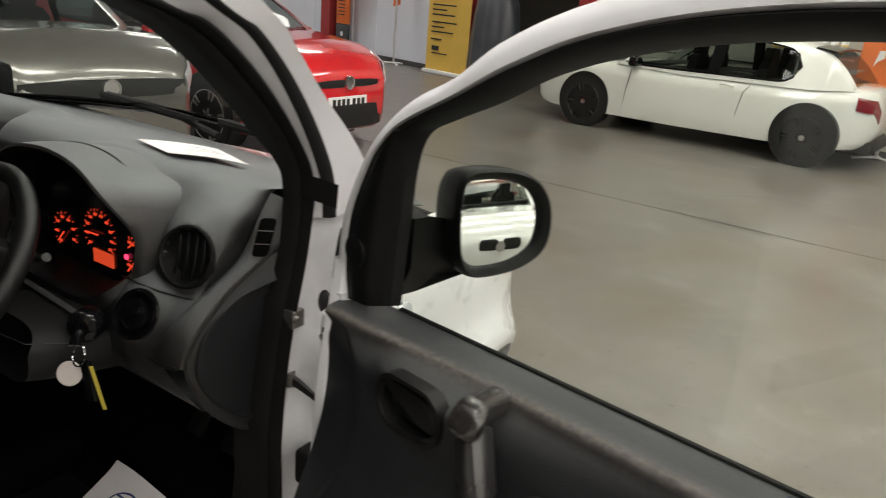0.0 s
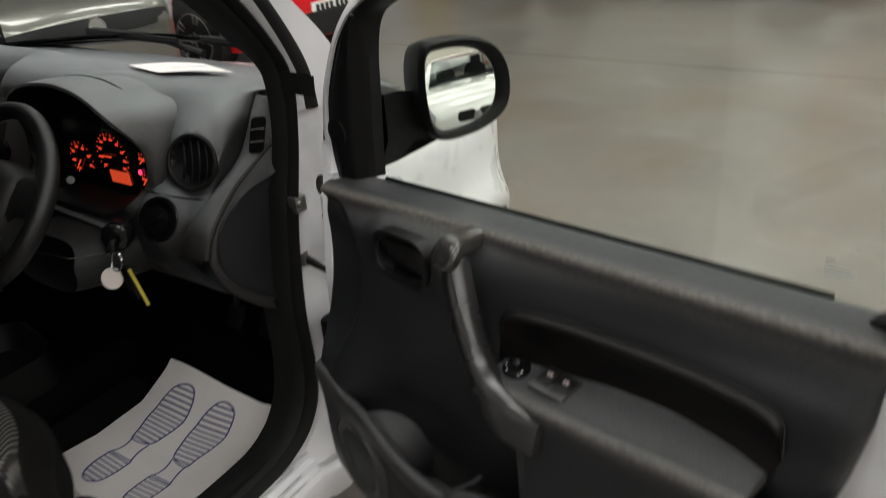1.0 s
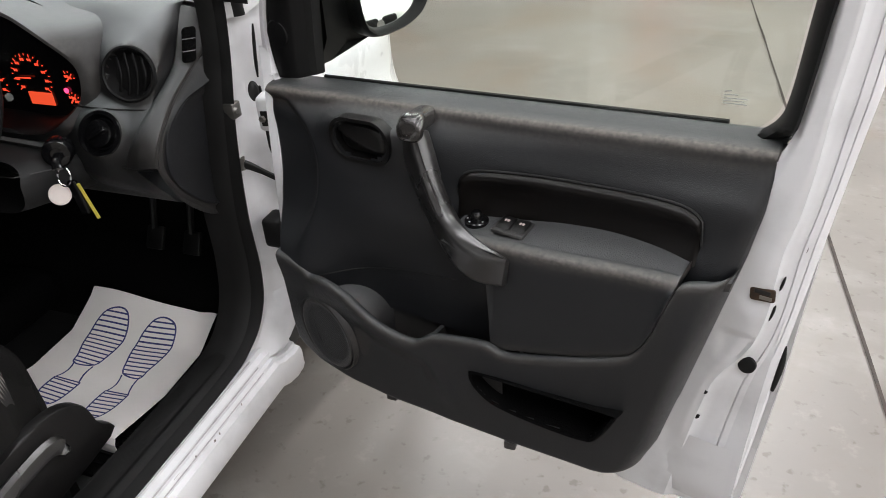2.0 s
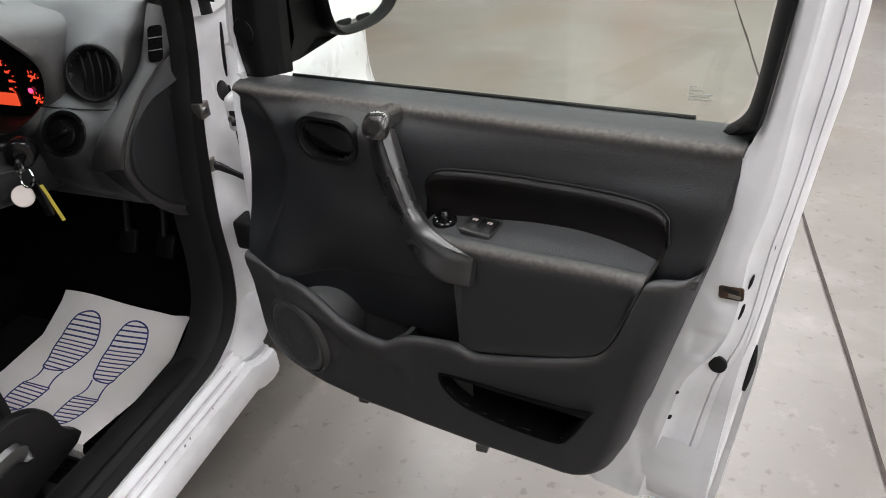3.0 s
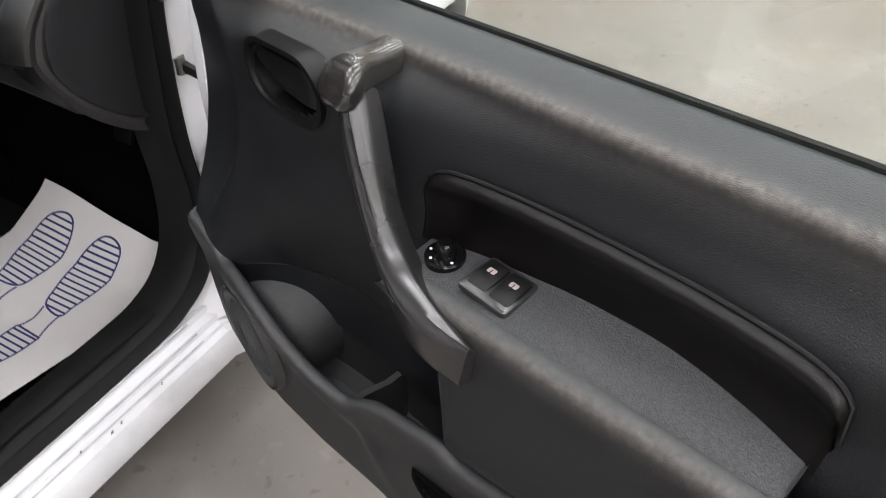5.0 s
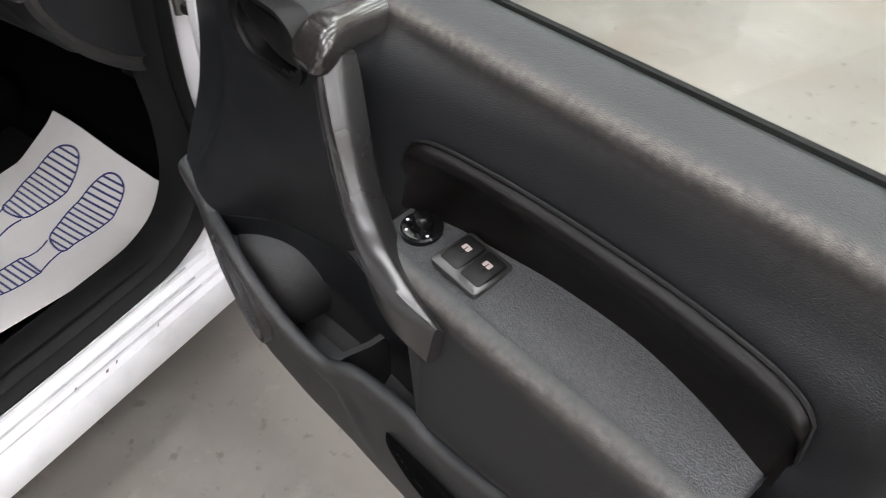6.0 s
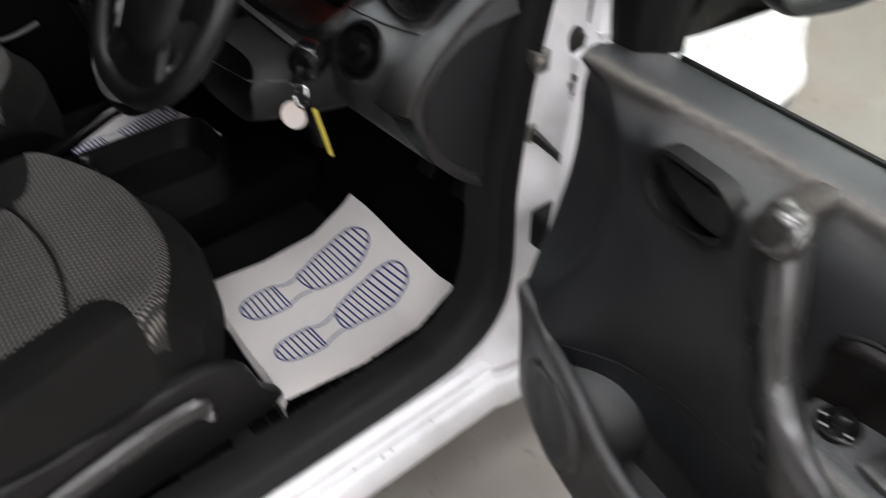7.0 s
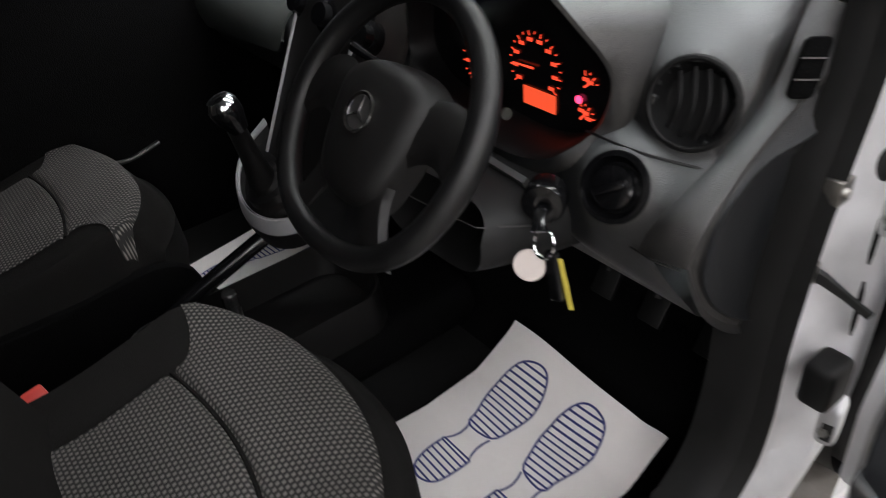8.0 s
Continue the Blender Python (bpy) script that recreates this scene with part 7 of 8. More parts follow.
BL = [(0.376, 0.036, 1.010), (0.364, 0.044, 0.975), (0.378, 0.052, 0.930), (0.408, 0.062, 0.880), (0.452, 0.082, 0.832), (0.505, 0.102, 0.790), (0.550, 0.112, 0.775), (0.613, 0.116, 0.790)]
def smoothed(c, n):
    """A spline through c, evened out many times."""
    p = spline(c, n)
    for _ in range(14):
        p = [p[0]] + [(p[k - 1] + p[k] * 2 + p[k + 1]) / 4 for k in range(1, n - 1)] + [p[-1]]
    return p


cs = [smoothed(c, 40) for c in (TL, TR, BR, BL)]
rows = []
for i in range(40):
    q = [c[i] for c in cs]
    row = []
    for k in range(4):
        a, b, c = q[k - 1], q[k], q[(k + 1) % 4]
        ra = min(0.011, (a - b).length * 0.42) / max((a - b).length, 1e-6)
        rc = min(0.011, (c - b).length * 0.42) / max((c - b).length, 1e-6)
        p0, p2 = b.lerp(a, ra), b.lerp(c, rc)
        row += [p0.lerp(b, f) * (1 - f) + b.lerp(p2, f) * f for f in (0.0, 0.25, 0.5, 0.75, 1.0)]
    # the strap is slightly crowned
    row.insert(5, (row[4] + row[5]) / 2 + Vector((0.0005, 0.002, 0.0015)))
    rows.append([D(*p) for p in row])
bm = grid(rows, close_v=True)
bm.verts.ensure_lookup_table()
bm.faces.new(bm.verts[:21])
bm.faces.new(bm.verts[-21:])
grab = vpart("grab_handle", bm, SATIN, door, "worn satin black grab handle", angle=50)
foot = []
for k, v, cu, cw_ in ((0.80, -0.02, 0.376, 1.010), (0.82, 0.015, 0.382, 1.014), (0.90, 0.04, 0.392, 1.020), (0.98, 0.058, 0.402, 1.025), (0.97, 0.072, 0.410, 1.026), (0.84, 0.080, 0.413, 1.025), (0.55, 0.085, 0.414, 1.023), (0.02, 0.086, 0.414, 1.021)):
    foot.append([D(cu + x, v - 0.45 * max(0.0, w), cw_ + w + 0.12 * x) for x, w in rounded(0.060 * k, 0.045 * k, 0.019 * k, 6)])
vpart("handle_foot", grid(foot, close_v=True), WORN, door, "shiny worn top of the handle", angle=50)

# arm rest panel, insert, switches
ARM_BACK = [(0.47, 0.857), (0.516, 0.860), (0.604, 0.868), (0.695, 0.881), (0.789, 0.889), (0.858, 0.890), (0.90, 0.882)]
ARM_EDGE = [(0.47, 0.850), (0.57, 0.855), (0.621, 0.860), (0.725, 0.870), (0.822, 0.881), (0.878, 0.885), (0.90, 0.886)]
ARM_LOW = [(0.47, 0.848), (0.50, 0.842), (0.54, 0.825), (0.580, 0.800), (0.586, 0.652), (0.60, 0.644), (0.683, 0.668), (0.789, 0.706), (0.843, 0.734), (0.862, 0.759), (0.876, 0.794), (0.89, 0.845), (0.8995, 0.875)]
PAD_TOP = [(0.470, 0.895), (0.473, 0.918), (0.480, 0.930), (0.492, 0.937), (0.511, 0.942), (0.57, 0.950), (0.629, 0.956), (0.749, 0.964), (0.83, 0.968), (0.868, 0.967), (0.888, 0.962), (0.90, 0.953), (0.907, 0.935), (0.909, 0.90)]
rows = []
for i in range(101):
    u = 0.488 + 0.4115 * i / 100
    ab, ae, al = curve(ARM_BACK, u), curve(ARM_EDGE, u), lerp(ARM_LOW, u)
    end = step(0.885, 0.9, u)
    col = [(-0.012, ab + 0.001), (0.02, ab + (ae - ab) * 0.25), (0.05, ab + (ae - ab) * 0.6), (0.074, ae + 0.002), (0.082, ae + 0.001), (0.088, ae - 0.002), (0.0925, ae - 0.007), (0.095, ae - 0.014)]
    for k in range(1, 15):
        f = k / 14
        col.append((0.095 + 0.016 * f, ae - 0.014 + (al + 0.004 - ae + 0.014) * f))
    col += [(0.109, al + 0.001), (0.104, al)]
    rows.append([D(u, v, w) for v, w in col])
bm = rubbed(grid(rows), len(rows[0]), {3: 0.15, 4: 0.4, 5: 0.65, 6: 0.45, 7: 0.15, 8: 0.04})
r = bmesh.ops.extrude_edge_only(bm, edges=[e for e in bm.edges if e.is_boundary])
for q in r["geom"]:
    if isinstance(q, bmesh.types.BMVert):
        q.co -= DN * 0.07
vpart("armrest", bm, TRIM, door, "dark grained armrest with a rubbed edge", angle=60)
rows = []
outline = []
for i in range(81):
    u = 0.4705 + 0.438 * i / 80
    pt, lo = curve(PAD_TOP, u), curve(ARM_BACK, u) - 0.004
    e = math.sqrt(max(0.0, 1 - (1 - min(1.0, (u - 0.4705) / 0.014, (0.9085 - u) / 0.014)) ** 2))
    base = upper(u, pt) + 0.001
    rows.append([D(u, max(upper(u, w), base * 0.5) - 0.004 + (g + 0.005) * e, w) for w, g in ((pt, 0.0), (pt - 0.001, 0.006), (pt - 0.004, 0.011), (pt - 0.008, 0.0135), (pt - 0.013, 0.0130), (pt - 0.020, 0.010), (pt + (lo - pt) * 0.4, 0.005), (pt + (lo - pt) * 0.65, 0.003), (pt + (lo - pt) * 0.9, 0.003), (lo, 0.004))])
    outline.append(D(u, base + 0.002, pt + 0.0015))
vpart("trim_insert", grid(rows), VINYL, door, "black vinyl door insert", angle=60)
vpart("insert_groove", tube(outline, 0.0022, 6), GRILLE, door)
TEX = mat("coarse_leather_grain_plastic", (0.046, 0.047, 0.049), 0.40, vary=0.3, scale=260, bump=1.0, bump_scale=520)
rows = []
for i in range(60):
    u = 0.489 + 0.408 * i / 59
    ab, ae = curve(ARM_BACK, u), curve(ARM_EDGE, u)
    rows.append([D(u, v, w + 0.0012) for v, w in ((0.004, ab), (0.02, ab + (ae - ab) * 0.25), (0.05, ab + (ae - ab) * 0.6), (0.0735, ae + 0.002))])
vpart("armrest_top", grid(rows), TEX, door, "coarsely grained armrest top")
m = Matrix.Translation(D(0.595, 0.040, 0.8645)) @ Matrix((( *DA, 0), (*DN, 0), (0, 0, 1, 0), (0, 0, 0, 1))).transposed()
swp = vpart("window_switch_panel", moved(plate(rounded(0.064, 0.054, 0.006), 0.006, 0.0025), m), SATIN, door, "black window switch panel")
for k in (-0.0145, 0.0145):
    rk = vpart("window_switch", moved(box((k - 0.013, -0.021, 0.004), (k + 0.013, 0.018, 0.0088), 0.003), m @ Matrix.Rotation(radians(-6), 4, "X")), PAD, door, "rocker window switch")
    vpart("switch_icon", moved(plate(rounded(0.0095, 0.0065, 0.0012), 0.0006), m @ pose(k, -0.006, 0.0096)), glow("lit_switch_icon", (1.0, 0.80, 0.74), 0.5), door)
    vpart("icon_bar", moved(box((k - 0.0005, -0.0015, 0.0), (k + 0.0005, 0.008, 0.0008)), m @ pose(0, -0.006, 0.0098)), GRILLE, door)
    vpart("switch_slot", moved(box((k - 0.010, 0.004, 0.006), (k + 0.010, 0.0065, 0.0075)), m), GRILLE, door)
m2 = Matrix.Translation(D(0.522, 0.042, 0.8600)) @ Matrix(((*DA, 0), (*DN, 0), (0, 0, 1, 0), (0, 0, 0, 1))).transposed()
mk_ = vpart("mirror_switch", lathe([(0.022, -0.004), (0.022, 0.003), (0.02, 0.005), (0.012, 0.005), (0.011, 0.012), (0.009, 0.019), (0.007, 0.021), (0.0, 0.021)], 28, m2), GLOSS, door, "round black mirror adjuster")
for a in (20, 110, 160):
    vpart("switch_dot", lathe([(0.0, 0.0006), (0.0016, 0.0006), (0.0016, 0.0)], 10, m2 @ pose(0.0165 * math.cos(radians(a)), 0.0165 * math.sin(radians(a)), 0.005)), PLATE, door)
# moulded line across the back of the pocket
vpart("trim_line", tube([D(u, upper(u, w) + 0.0005, w) for u, w in [(0.135 + 0.34 * k / 16, 0.664 + 0.056 * k / 16 + 0.01 * math.sin(3.14 * k / 16)) for k in range(17)]], 0.0012, 6), GRILLE, door)
# speaker, lower slot, pocket divider, clips
spm = Matrix.Translation(D(0.197, 0.139, 0.540)) @ Matrix(((*DA, 0), (0, 0, 1, 0), (*DN, 0), (0, 0, 0, 1))).transposed() @ Matrix.Rotation(radians(-7), 4, "Y") @ Matrix.Rotation(radians(22), 4, "Z")
SQ = Matrix.Diagonal((0.88, 1.0, 1, 1))
sp_ = vpart("speaker_grille", moved(lathe([(0.093, -0.03), (0.092, 0.001), (0.090, 0.0035), (0.0885, 0.002), (0.087, -0.003), (0.0855, -0.003), (0.084, 0.003), (0.080, 0.0045), (0.074, 0.003), (0.070, 0.0015), (0.0, 0.0035)], 56), spm @ SQ), TRIM, door, "oval black speaker grille")
bm = bmesh.new()
for i in range(-19, 20):
    for j in range(-19, 20):
        x, y = i * 0.0036, j * 0.0036 + (0.0018 if i % 2 else 0)
        if math.hypot(x, y) < 0.0665:
            bmesh.ops.create_cone(bm, segments=5, radius1=0.0012, radius2=0.0011, depth=0.0008, cap_ends=True, matrix=spm @ SQ @ Matrix.Translation((x, y, 0.0032 - 0.0015 * (math.hypot(x, y) / 0.07))))
tagged(vpart("grille_hole", bm, GRILLE, door, smooth=False), kind="stuff")
# round back of the speaker bulging into the pocket
rows = []
for i in range(25):
    f = i / 24
    a = radians(165 - 185 * f)
    c, s_ = math.cos(a), math.sin(a)
    rows.append([D(0.222 + r * c, v, 0.560 + r * s_) for r, v in ((0.093, 0.050), (0.092, 0.07), (0.089, 0.095), (0.083, 0.112), (0.073, 0.122), (0.06, 0.127), (0.02, 0.130), (0.001, 0.130))])
vpart("speaker_housing", grid(rows), TRIM, door, "smooth speaker housing inside the pocket")
cx_, cy_ = 0.694, 0.562
rows = []
for k, v in ((1.09, 0.10), (1.07, 0.128), (1.035, 0.1335), (1.0, 0.131), (0.985, 0.117), (0.985, 0.055), (0.5, 0.05), (0.02, 0.05)):
    rows.append([D(cx_ + (a - cx_) * k, v, cy_ + (b - cy_) * (1 + (k - 1) * 2.0 if k > 1 else k)) for a, b in so])
# slot walls near-black all over, the recess's shade put into the colour
vpart("lower_pocket", grid(rows, close_v=True), CARPET_SHADE, door, "dark slot pocket in the lower trim")
vpart("pocket_divider", thicken(grid([[D(0.437, v, 0.485), D(0.434, v, 0.55), D(0.430, v, 0.590 + 0.014 * step(0.07, 0.11, v))] for v in (0.045, 0.07, 0.09, 0.11, 0.128)]), 0.010), TRIM, door)
for u in (0.342, 0.632):
    vpart("trim_clip", moved(box((-0.012, -0.01, -0.012), (0.012, 0.01, 0.008), 0.004), Matrix.Translation(D(u, 0.118, lerp(BOTTOM, u) - 0.002))), TRIM, door)
# latch, holes, bumper on the shut face
LM = Matrix.Translation(D(1.001, -0.0325, 0.824)) @ Matrix(((*DA, 0), (0, 0, 1, 0), (*DN, 0), (0, 0, 0, 1))).transposed()
lt = vpart("door_latch", moved(plate(rounded(0.038, 0.024, 0.005), 0.0035, 0.001), LM @ Matrix.Rotation(radians(6), 4, "Z")), mat("dark_brown_latch_plate", (0.035, 0.018, 0.008), 0.6, vary=0.5, scale=60), door, "dark brown recessed door latch")
vpart("latch_claw", moved(box((-0.004, -0.008, 0.002), (0.015, -0.001, 0.0045), 0.001), LM), STEEL, lt)
vpart("latch_pawl", moved(box((-0.013, 0.001, 0.002), (0.012, 0.009, 0.0042), 0.001), LM), GRILLE, lt)
for u, w, r, v, k in ((0.999, 0.666, 0.0145, -0.0445, 1.0), (0.942, 0.589, 0.0055, -0.0335, 1.0), (0.935, 0.523, 0.0055, -0.035, 1.0), (1.043, 0.906, 0.009, -0.0575, 0.4), (1.024, 0.843, 0.012, -0.0455, 0.2), (1.019, 0.785, 0.014, -0.044, 0.2)):
    vpart("grommet", lathe([(0.0, 0.003), (r * 0.8, 0.003), (r, 0.0015), (r * 1.05, -0.003)], 20, Matrix.Translation(D(u, v, w)) @ Matrix(((*DA, 0), (0, 0, 1, 0), (*DN, 0), (0, 0, 0, 1))).transposed() @ Matrix.Rotation(radians(-8), 4, "Z") @ Matrix.Diagonal((k, 1.15, 1, 1))), RUBBER, door)
vpart("edge_bumper", tube(spline([D(1.046, -0.082, 0.70), D(1.047, -0.078, 0.66), D(1.043, -0.080, 0.60)], 12), [0.003 + 0.003 * math.sin(3.14 * i / 11) for i in range(12)], 8), RUBBER, door)

# door mirror
PHI = radians(15)
mn = DA * math.cos(PHI) + DN * math.sin(PHI) + Vector((0, 0, 0.095))
mn.normalize()
mc = D(0.147, -0.239, 1.168)
mx_ = (DA * math.sin(PHI) - DN * math.cos(PHI)).normalized()
my = mn.cross(mx_).normalized()
my = my if my.z > 0 else -my
MM = Matrix(((*mx_, 0), (*my, 0), (*mn, 0), (0, 0, 0, 1))).transposed()
MM = Matrix.Translation(mc) @ MM
shape = [(-0.078, 0.085), (-0.04, 0.095), (0.02, 0.09), (0.065, 0.07), (0.09, 0.03), (0.092, -0.02), (0.075, -0.055), (0.03, -0.078), (-0.03, -0.086), (-0.066, -0.080), (-0.086, -0.05), (-0.09, 0.03)]
ms = [(p.x, p.y) for p in spline([(a, b, 0) for a, b in shape], 56, closed=True)]
rows = [[MM @ Vector((x * k + dx, y * k, z)) for x, y in ms] for k, z, dx in ((0.80, -0.006, -0.006), (0.84, 0.006, -0.005), (0.90, 0.014, -0.003), (0.97, 0.018, 0), (1.02, 0.012, 0), (1.04, 0.0, 0), (1.03, -0.03, 0), (0.96, -0.06, -0.005), (0.8, -0.085, -0.01), (0.5, -0.1, -0.02), (0.02, -0.105, -0.02))]
mh = vpart("door_mirror", grid(rows, close_v=True), EXTBLACK, door, "black door mirror housing")
rows = [[MM @ Vector((x * k - 0.006, y * k, 0.002 - ((x * k) ** 2 + (y * k) ** 2) / 2.7)) for x, y in ms] for k in [0.83 * (1 - i / 14) + 0.003 for i in range(15)]]
vpart("mirror_glass", grid(rows, close_v=True), MIRROR, door, "convex silvered mirror glass", angle=80)
arm_ = [[D(u, v, w) for u, w in ((-0.0, 1.035), (0.07, 1.04), (0.10, 1.10), (0.10, 1.185), (0.03, 1.19), (-0.01, 1.12))] for v in (-0.085, -0.12)] + [[MM @ Vector((-0.06 + 0.03 * a, -0.05 + 0.045 * b, -0.05)) for a, b in ((-1.0, -1.0), (1, -1), (1.3, 0), (1, 1), (-1, 1), (-1.3, 0))]]
vpart("mirror_arm", grid(arm_, close_v=True), EXTBLACK, door, "black mirror foot")


# ---- loose things in the van ----
def sole(flip):
    """Outline of a printed shoe sole and its heel, toe towards +y, metres."""
    fore = [(0.0, 0.165), (0.028, 0.158), (0.045, 0.125), (0.048, 0.085), (0.040, 0.045), (0.026, 0.012), (-0.022, 0.004), (-0.030, 0.03), (-0.042, 0.07), (-0.045, 0.11), (-0.032, 0.15)]
    heel = [(0.022, -0.044), (0.030, -0.0445), (0.0315, -0.050), (0.031, -0.085), (0.024, -0.118), (0.0, -0.132), (-0.022, -0.122), (-0.032, -0.09), (-0.0325, -0.052), (-0.031, -0.0465), (-0.024, -0.046)]
    return [[(x * 0.97 * flip, y) for x, y in q] for q in (fore, heel)]


INKW = 0.0019


def paper_mat(name, label, corners, height, prints, fold=None):
    """A sheet of paper laid over the floor, with printed soles as thin ink strips on it."""
    a, b, c, d = [Vector((*p, 0)) for p in corners]
    def at(s, t, lift=0.0):
        p = a.lerp(b, s).lerp(d.lerp(c, s), t)
        return Vector((p.x, p.y, height(p.x, p.y, s, t) + lift))
    th = thing(name, tuple(at(0.5, 0.5)), label, "floor mat")
    sh = -Vector(at(0.5, 0.5))
    rows = [[at(i / 36, j / 36) for j in range(37)] for i in range(37)]
    bm = grid(rows)
    part("sheet", thicken(bm, 0.0012), PAPER, th, shift=sh)
    if fold:
        edge = [at(i / 36, 0.0) for i in range(37)]
        part("folded_edge", thicken(grid([[p + Vector((0, 0.002, -0.001)), p + Vector((0.004, -0.008, -0.012)), p + Vector((0.002, -0.006, -fold * (1 + 0.12 * math.sin(i * 0.4))))] for i, p in enumerate(edge)]), 0.001), PAPER, th, shift=sh)
        for i0 in (5, 9, 13, 18, 22, 27):
            p, q = edge[i0], edge[i0 + 2]
            part("print_bar", grid([[p + Vector((0.003, -0.0105, -0.022)), p + Vector((0.003, -0.0105, -0.030))], [q + Vector((0.003, -0.0105, -0.022)), q + Vector((0.003, -0.0105, -0.030))]]), NAVY, th, shift=sh, smooth=False)
    for (s0, t0, ang, k, flip) in prints:
        ca, sa = math.cos(radians(ang)), math.sin(radians(ang))
        wx, wy = (b - a).length, (d - a).length
        def put(x, y, lift=0.0022):
            x, y = x * k, y * k
            return at(s0 + (x * ca - y * sa) / wx, t0 + (x * sa + y * ca) / wy, lift)
        fore, heel = sole(flip)
        lines = bmesh.new()
        for q in (fore, heel):
            o = [(p.x, p.y) for p in spline([(x, y, 0) for x, y in q], 40, closed=True)]
            rws = []
            for i, (x, y) in enumerate(o):
                px_, py_ = o[i - 1]
                nx_, ny_ = o[(i + 1) % len(o)]
                tx, ty = nx_ - px_, ny_ - py_
                l = math.hypot(tx, ty) or 1
                rws.append([put(x - ty / l * INKW, y + tx / l * INKW), put(x + ty / l * INKW, y - tx / l * INKW)])
            grid(rws, close_u=True, bm=lines)
            ys = [y for x, y in o]
            y = min(ys) + 0.009
            while y < max(ys) - 0.005:
                cut = []
                for (x1, y1), (x2, y2) in zip(o, o[1:] + o[:1]):
                    if (y1 - y) * (y2 - y) < 0:
                        cut.append(x1 + (x2 - x1) * (y - y1) / (y2 - y1))
                if len(cut) >= 2:
                    l, r = min(cut), max(cut)
                    grid([[put(l + (r - l) * m / 6, y - INKW), put(l + (r - l) * m / 6, y + INKW)] for m in range(7)], bm=lines)
                y += 0.0118
        for sx in (1, -1):
            x0, x1 = (0.026 if sx > 0 else -0.022) * flip, (0.028 if sx > 0 else -0.030) * flip
            grid([[put(x0 + (x1 - x0) * m / 4 - 0.006 * flip * sx * math.sin(m / 4 * 3.14) + w, 0.008 - 0.054 * m / 4) for w in (-INKW, INKW)] for m in range(5)], bm=lines)
        tagged(part("printed_sole", lines, NAVY, th, shift=sh, smooth=False), kind="stuff")
    return th, at, sh


def drive_floor(x, y, s, t):
    z = lerp([(0.70, 0.305), (0.78, 0.303), (0.95, 0.275), (1.10, 0.28), (1.20, 0.325), (1.27, 0.375)], y)
    z += 0.012 * math.sin(9 * x + 5 * y) * step(0.9, 1.3, y) + 0.03 * step(0.85, 1.0, s) * step(0.75, 1.0, t) * 0.5
    return z + 0.006 * math.sin(x * 17)


paper_mat("paper_floor_mat", "white paper floor mat printed with blue shoe soles", [(-1.41, 0.80), (-1.00, 0.775), (-1.003, 1.203), (-1.438, 1.226)], drive_floor, [(0.303, 0.447, 4, 1.19, 1), (0.682, 0.460, 4, 1.19, -1)], fold=0.05)
paper_mat("paper_floor_mat", "white paper floor mat under the passenger seat front", [(-2.185, 0.665), (-1.86, 0.70), (-1.90, 1.10), (-2.245, 1.035)], lambda x, y, s, t: 0.335 + 0.01 * math.sin(7 * x + 3 * y) + 0.03 * step(1.0, 1.2, y), [(0.33, 0.55, -6, 1.0, 1), (0.74, 0.55, -6, 1.0, -1)])

# slip of paper on the dashboard
def slip():
    cs = [Vector((-1.198, 1.240, 0)), Vector((-1.378, 1.293, 0)), Vector((-1.285, 1.434, 0)), Vector((-1.084, 1.350, 0))]
    rows = []
    for i in range(13):
        s = i / 12
        row = []
        for j in range(9):
            t = j / 8
            p = cs[0].lerp(cs[3], s).lerp(cs[1].lerp(cs[2], s), t)
            row.append(Vector((p.x, p.y, 1.178 - 0.16 * (p.y - 1.27) + 0.004 * math.sin(s * 3.1))))
        rows.append(row)
    return rows


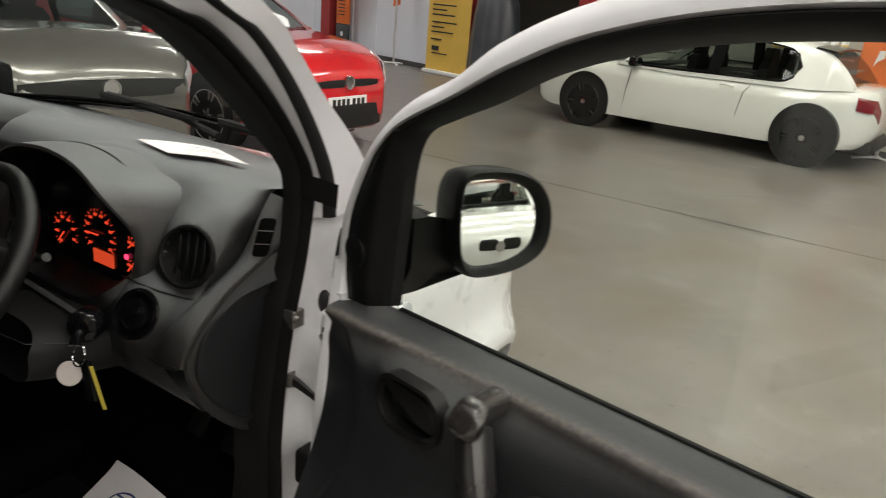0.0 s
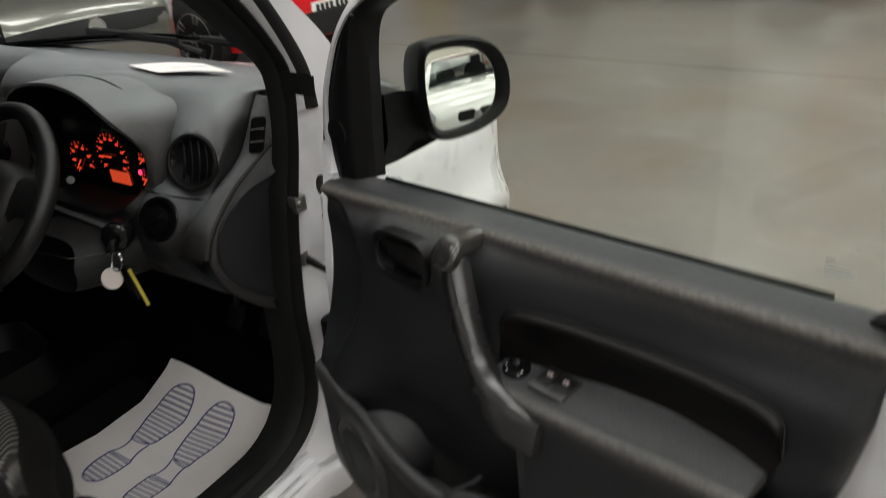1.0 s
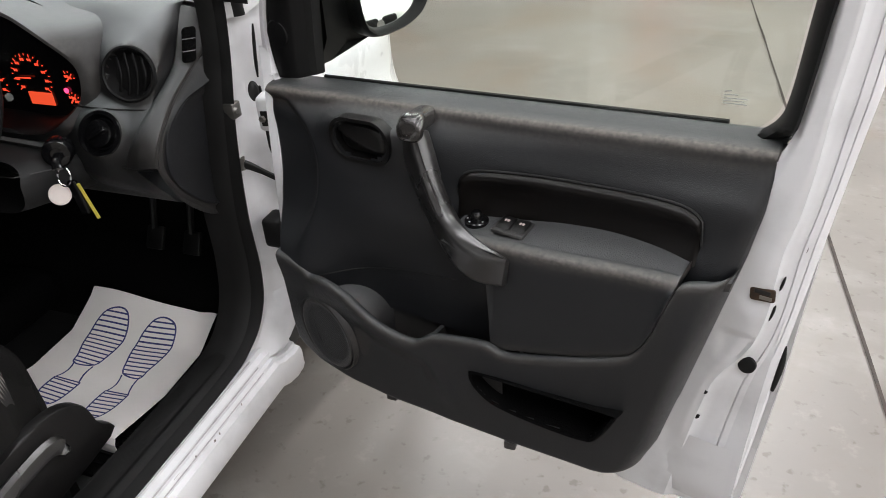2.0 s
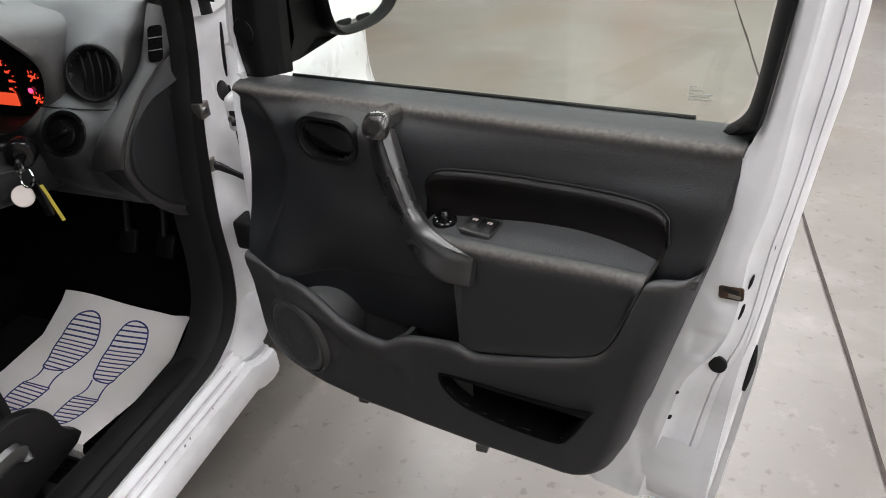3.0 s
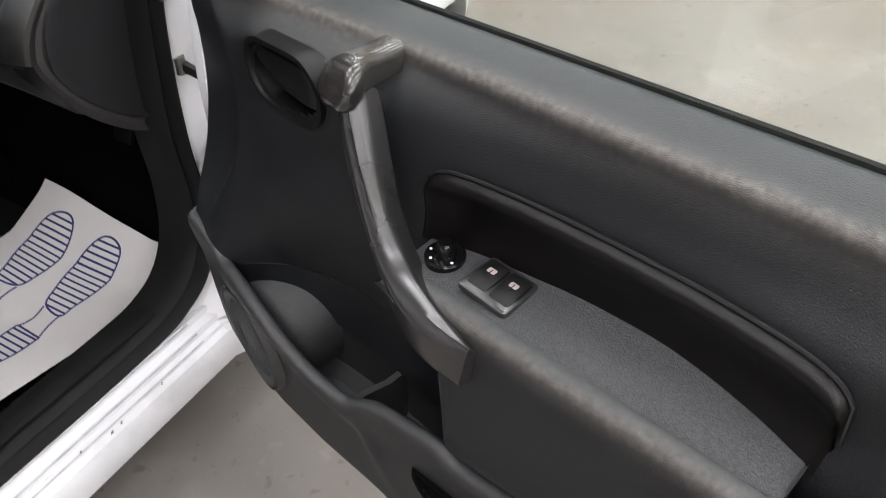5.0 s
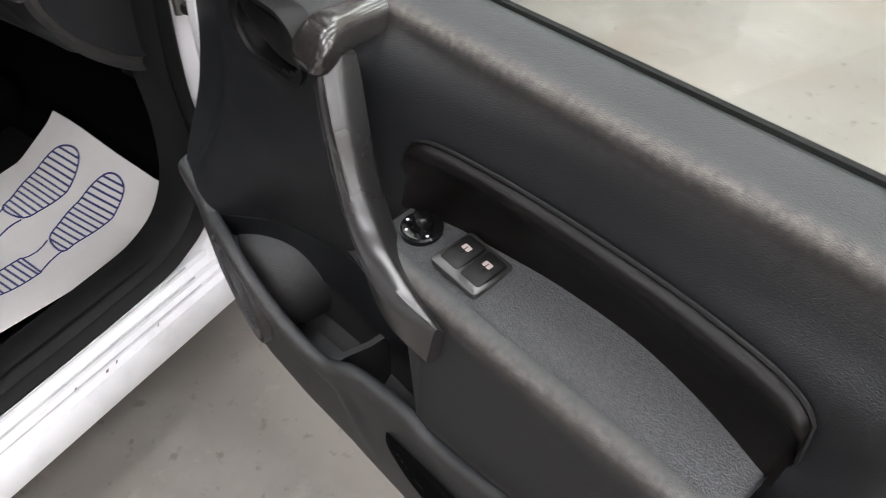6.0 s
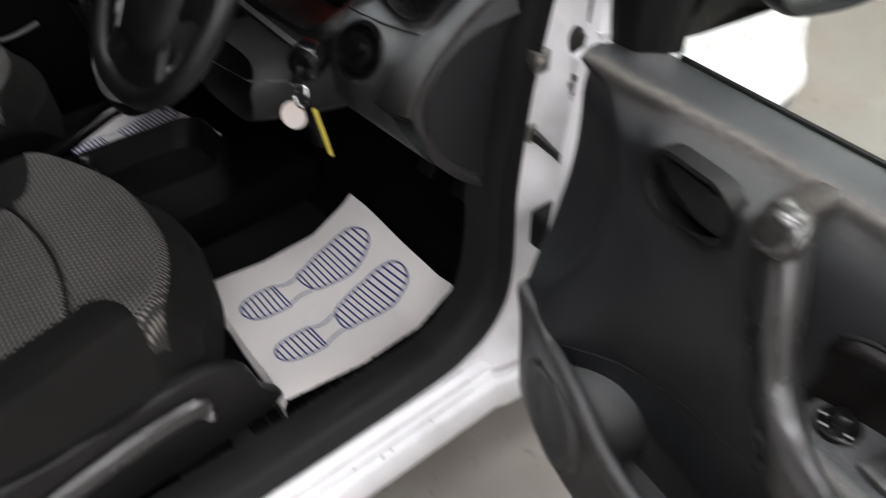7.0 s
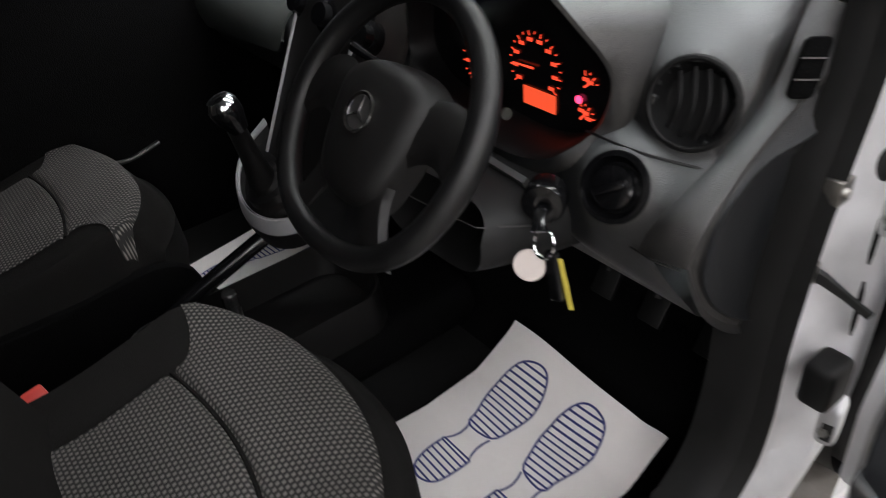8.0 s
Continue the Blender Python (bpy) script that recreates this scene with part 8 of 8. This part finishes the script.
rows = slip()
note = tagged(part("paper_slip", thicken(grid(rows), 0.0008), PAPER), "white folded paper slip lying on the dashboard", "paper")
bm = bmesh.new()
for i, j, l in ((3, 2, 3), (4, 3, 4), (7, 4, 3), (6, 5, 2), (8, 3, 2)):
    p, q = rows[i][j] + Vector((0, 0, 0.002)), rows[min(i + l, 12)][j] + Vector((0, 0, 0.002))
    d = Vector((0.002, 0.003, 0))
    grid([[p, p + d], [q, q + d]], bm=bm)
part("print_bars", bm, mat("grey_print", (0.3, 0.3, 0.32), 0.8), note, smooth=False)

# keys in the ignition
kb = Vector((-1.075, 0.952, 0.92))
keys = thing("key_ring", kb, "keys with silver disc and yellow tag hanging from the ignition", "keys")
kp = lambda n, b, mt, l="": part(n, b, mt, keys, l, shift=-kb)
kp("key", tube([(-1.085, 0.963, 0.921), (-1.070, 0.943, 0.915), (-1.062, 0.935, 0.905)], [0.008, 0.009, 0.011], 8, flat=0.5), GLOSS)
kp("split_ring", tube([(-1.055 + 0.017 * math.cos(a), 0.937 + 0.006 * math.sin(a), 0.888 + 0.019 * math.sin(a)) for a in [2 * math.pi * i / 28 for i in range(28)]], 0.0018, 6, closed=True), CHROME)
kp("disc", lathe([(0.0, 0.0015), (0.021, 0.0015), (0.0225, 0.0), (0.021, -0.0015), (0.0, -0.0015)], 32, facing((-1.072, 0.927, 0.850), (0.55, -0.75, 0.35))), mat("pale_silver_disc", (0.62, 0.56, 0.53), 0.4, 0.4, vary=0.06), "round pale silver disc")
kp("fob", moved(box((-0.010, -0.005, -0.04), (0.010, 0.005, 0.04), 0.004), pose(-1.043, 0.945, 0.838, 0, -6, 20)), GLOSS, "black key fob")
kp("tag", moved(box((-0.0035, -0.001, -0.046), (0.0035, 0.001, 0.046), 0.0008, 1), pose(-1.030, 0.953, 0.826, 4, -10, 40)), mat("yellow_plastic_tag", (0.45, 0.37, 0.05), 0.45, vary=0.1), "yellow plastic tag")

# ribbed rubber mat under the paper, by the sill
rm = thing("rubber_floor_mat", (-1.17, 0.97, 0.262), "black ribbed rubber mat under the paper mat", "floor mat")
part("base", box((-0.27, -0.27, -0.008), (0.24, 0.23, 0.004), 0.003, 1), CARPET_SHADE, rm)
for i in range(16):
    part("rib", box((0.02, -0.24 + 0.028 * i, 0.004), (0.22, -0.232 + 0.028 * i, 0.010), 0.001, 1), GLOSS, rm)
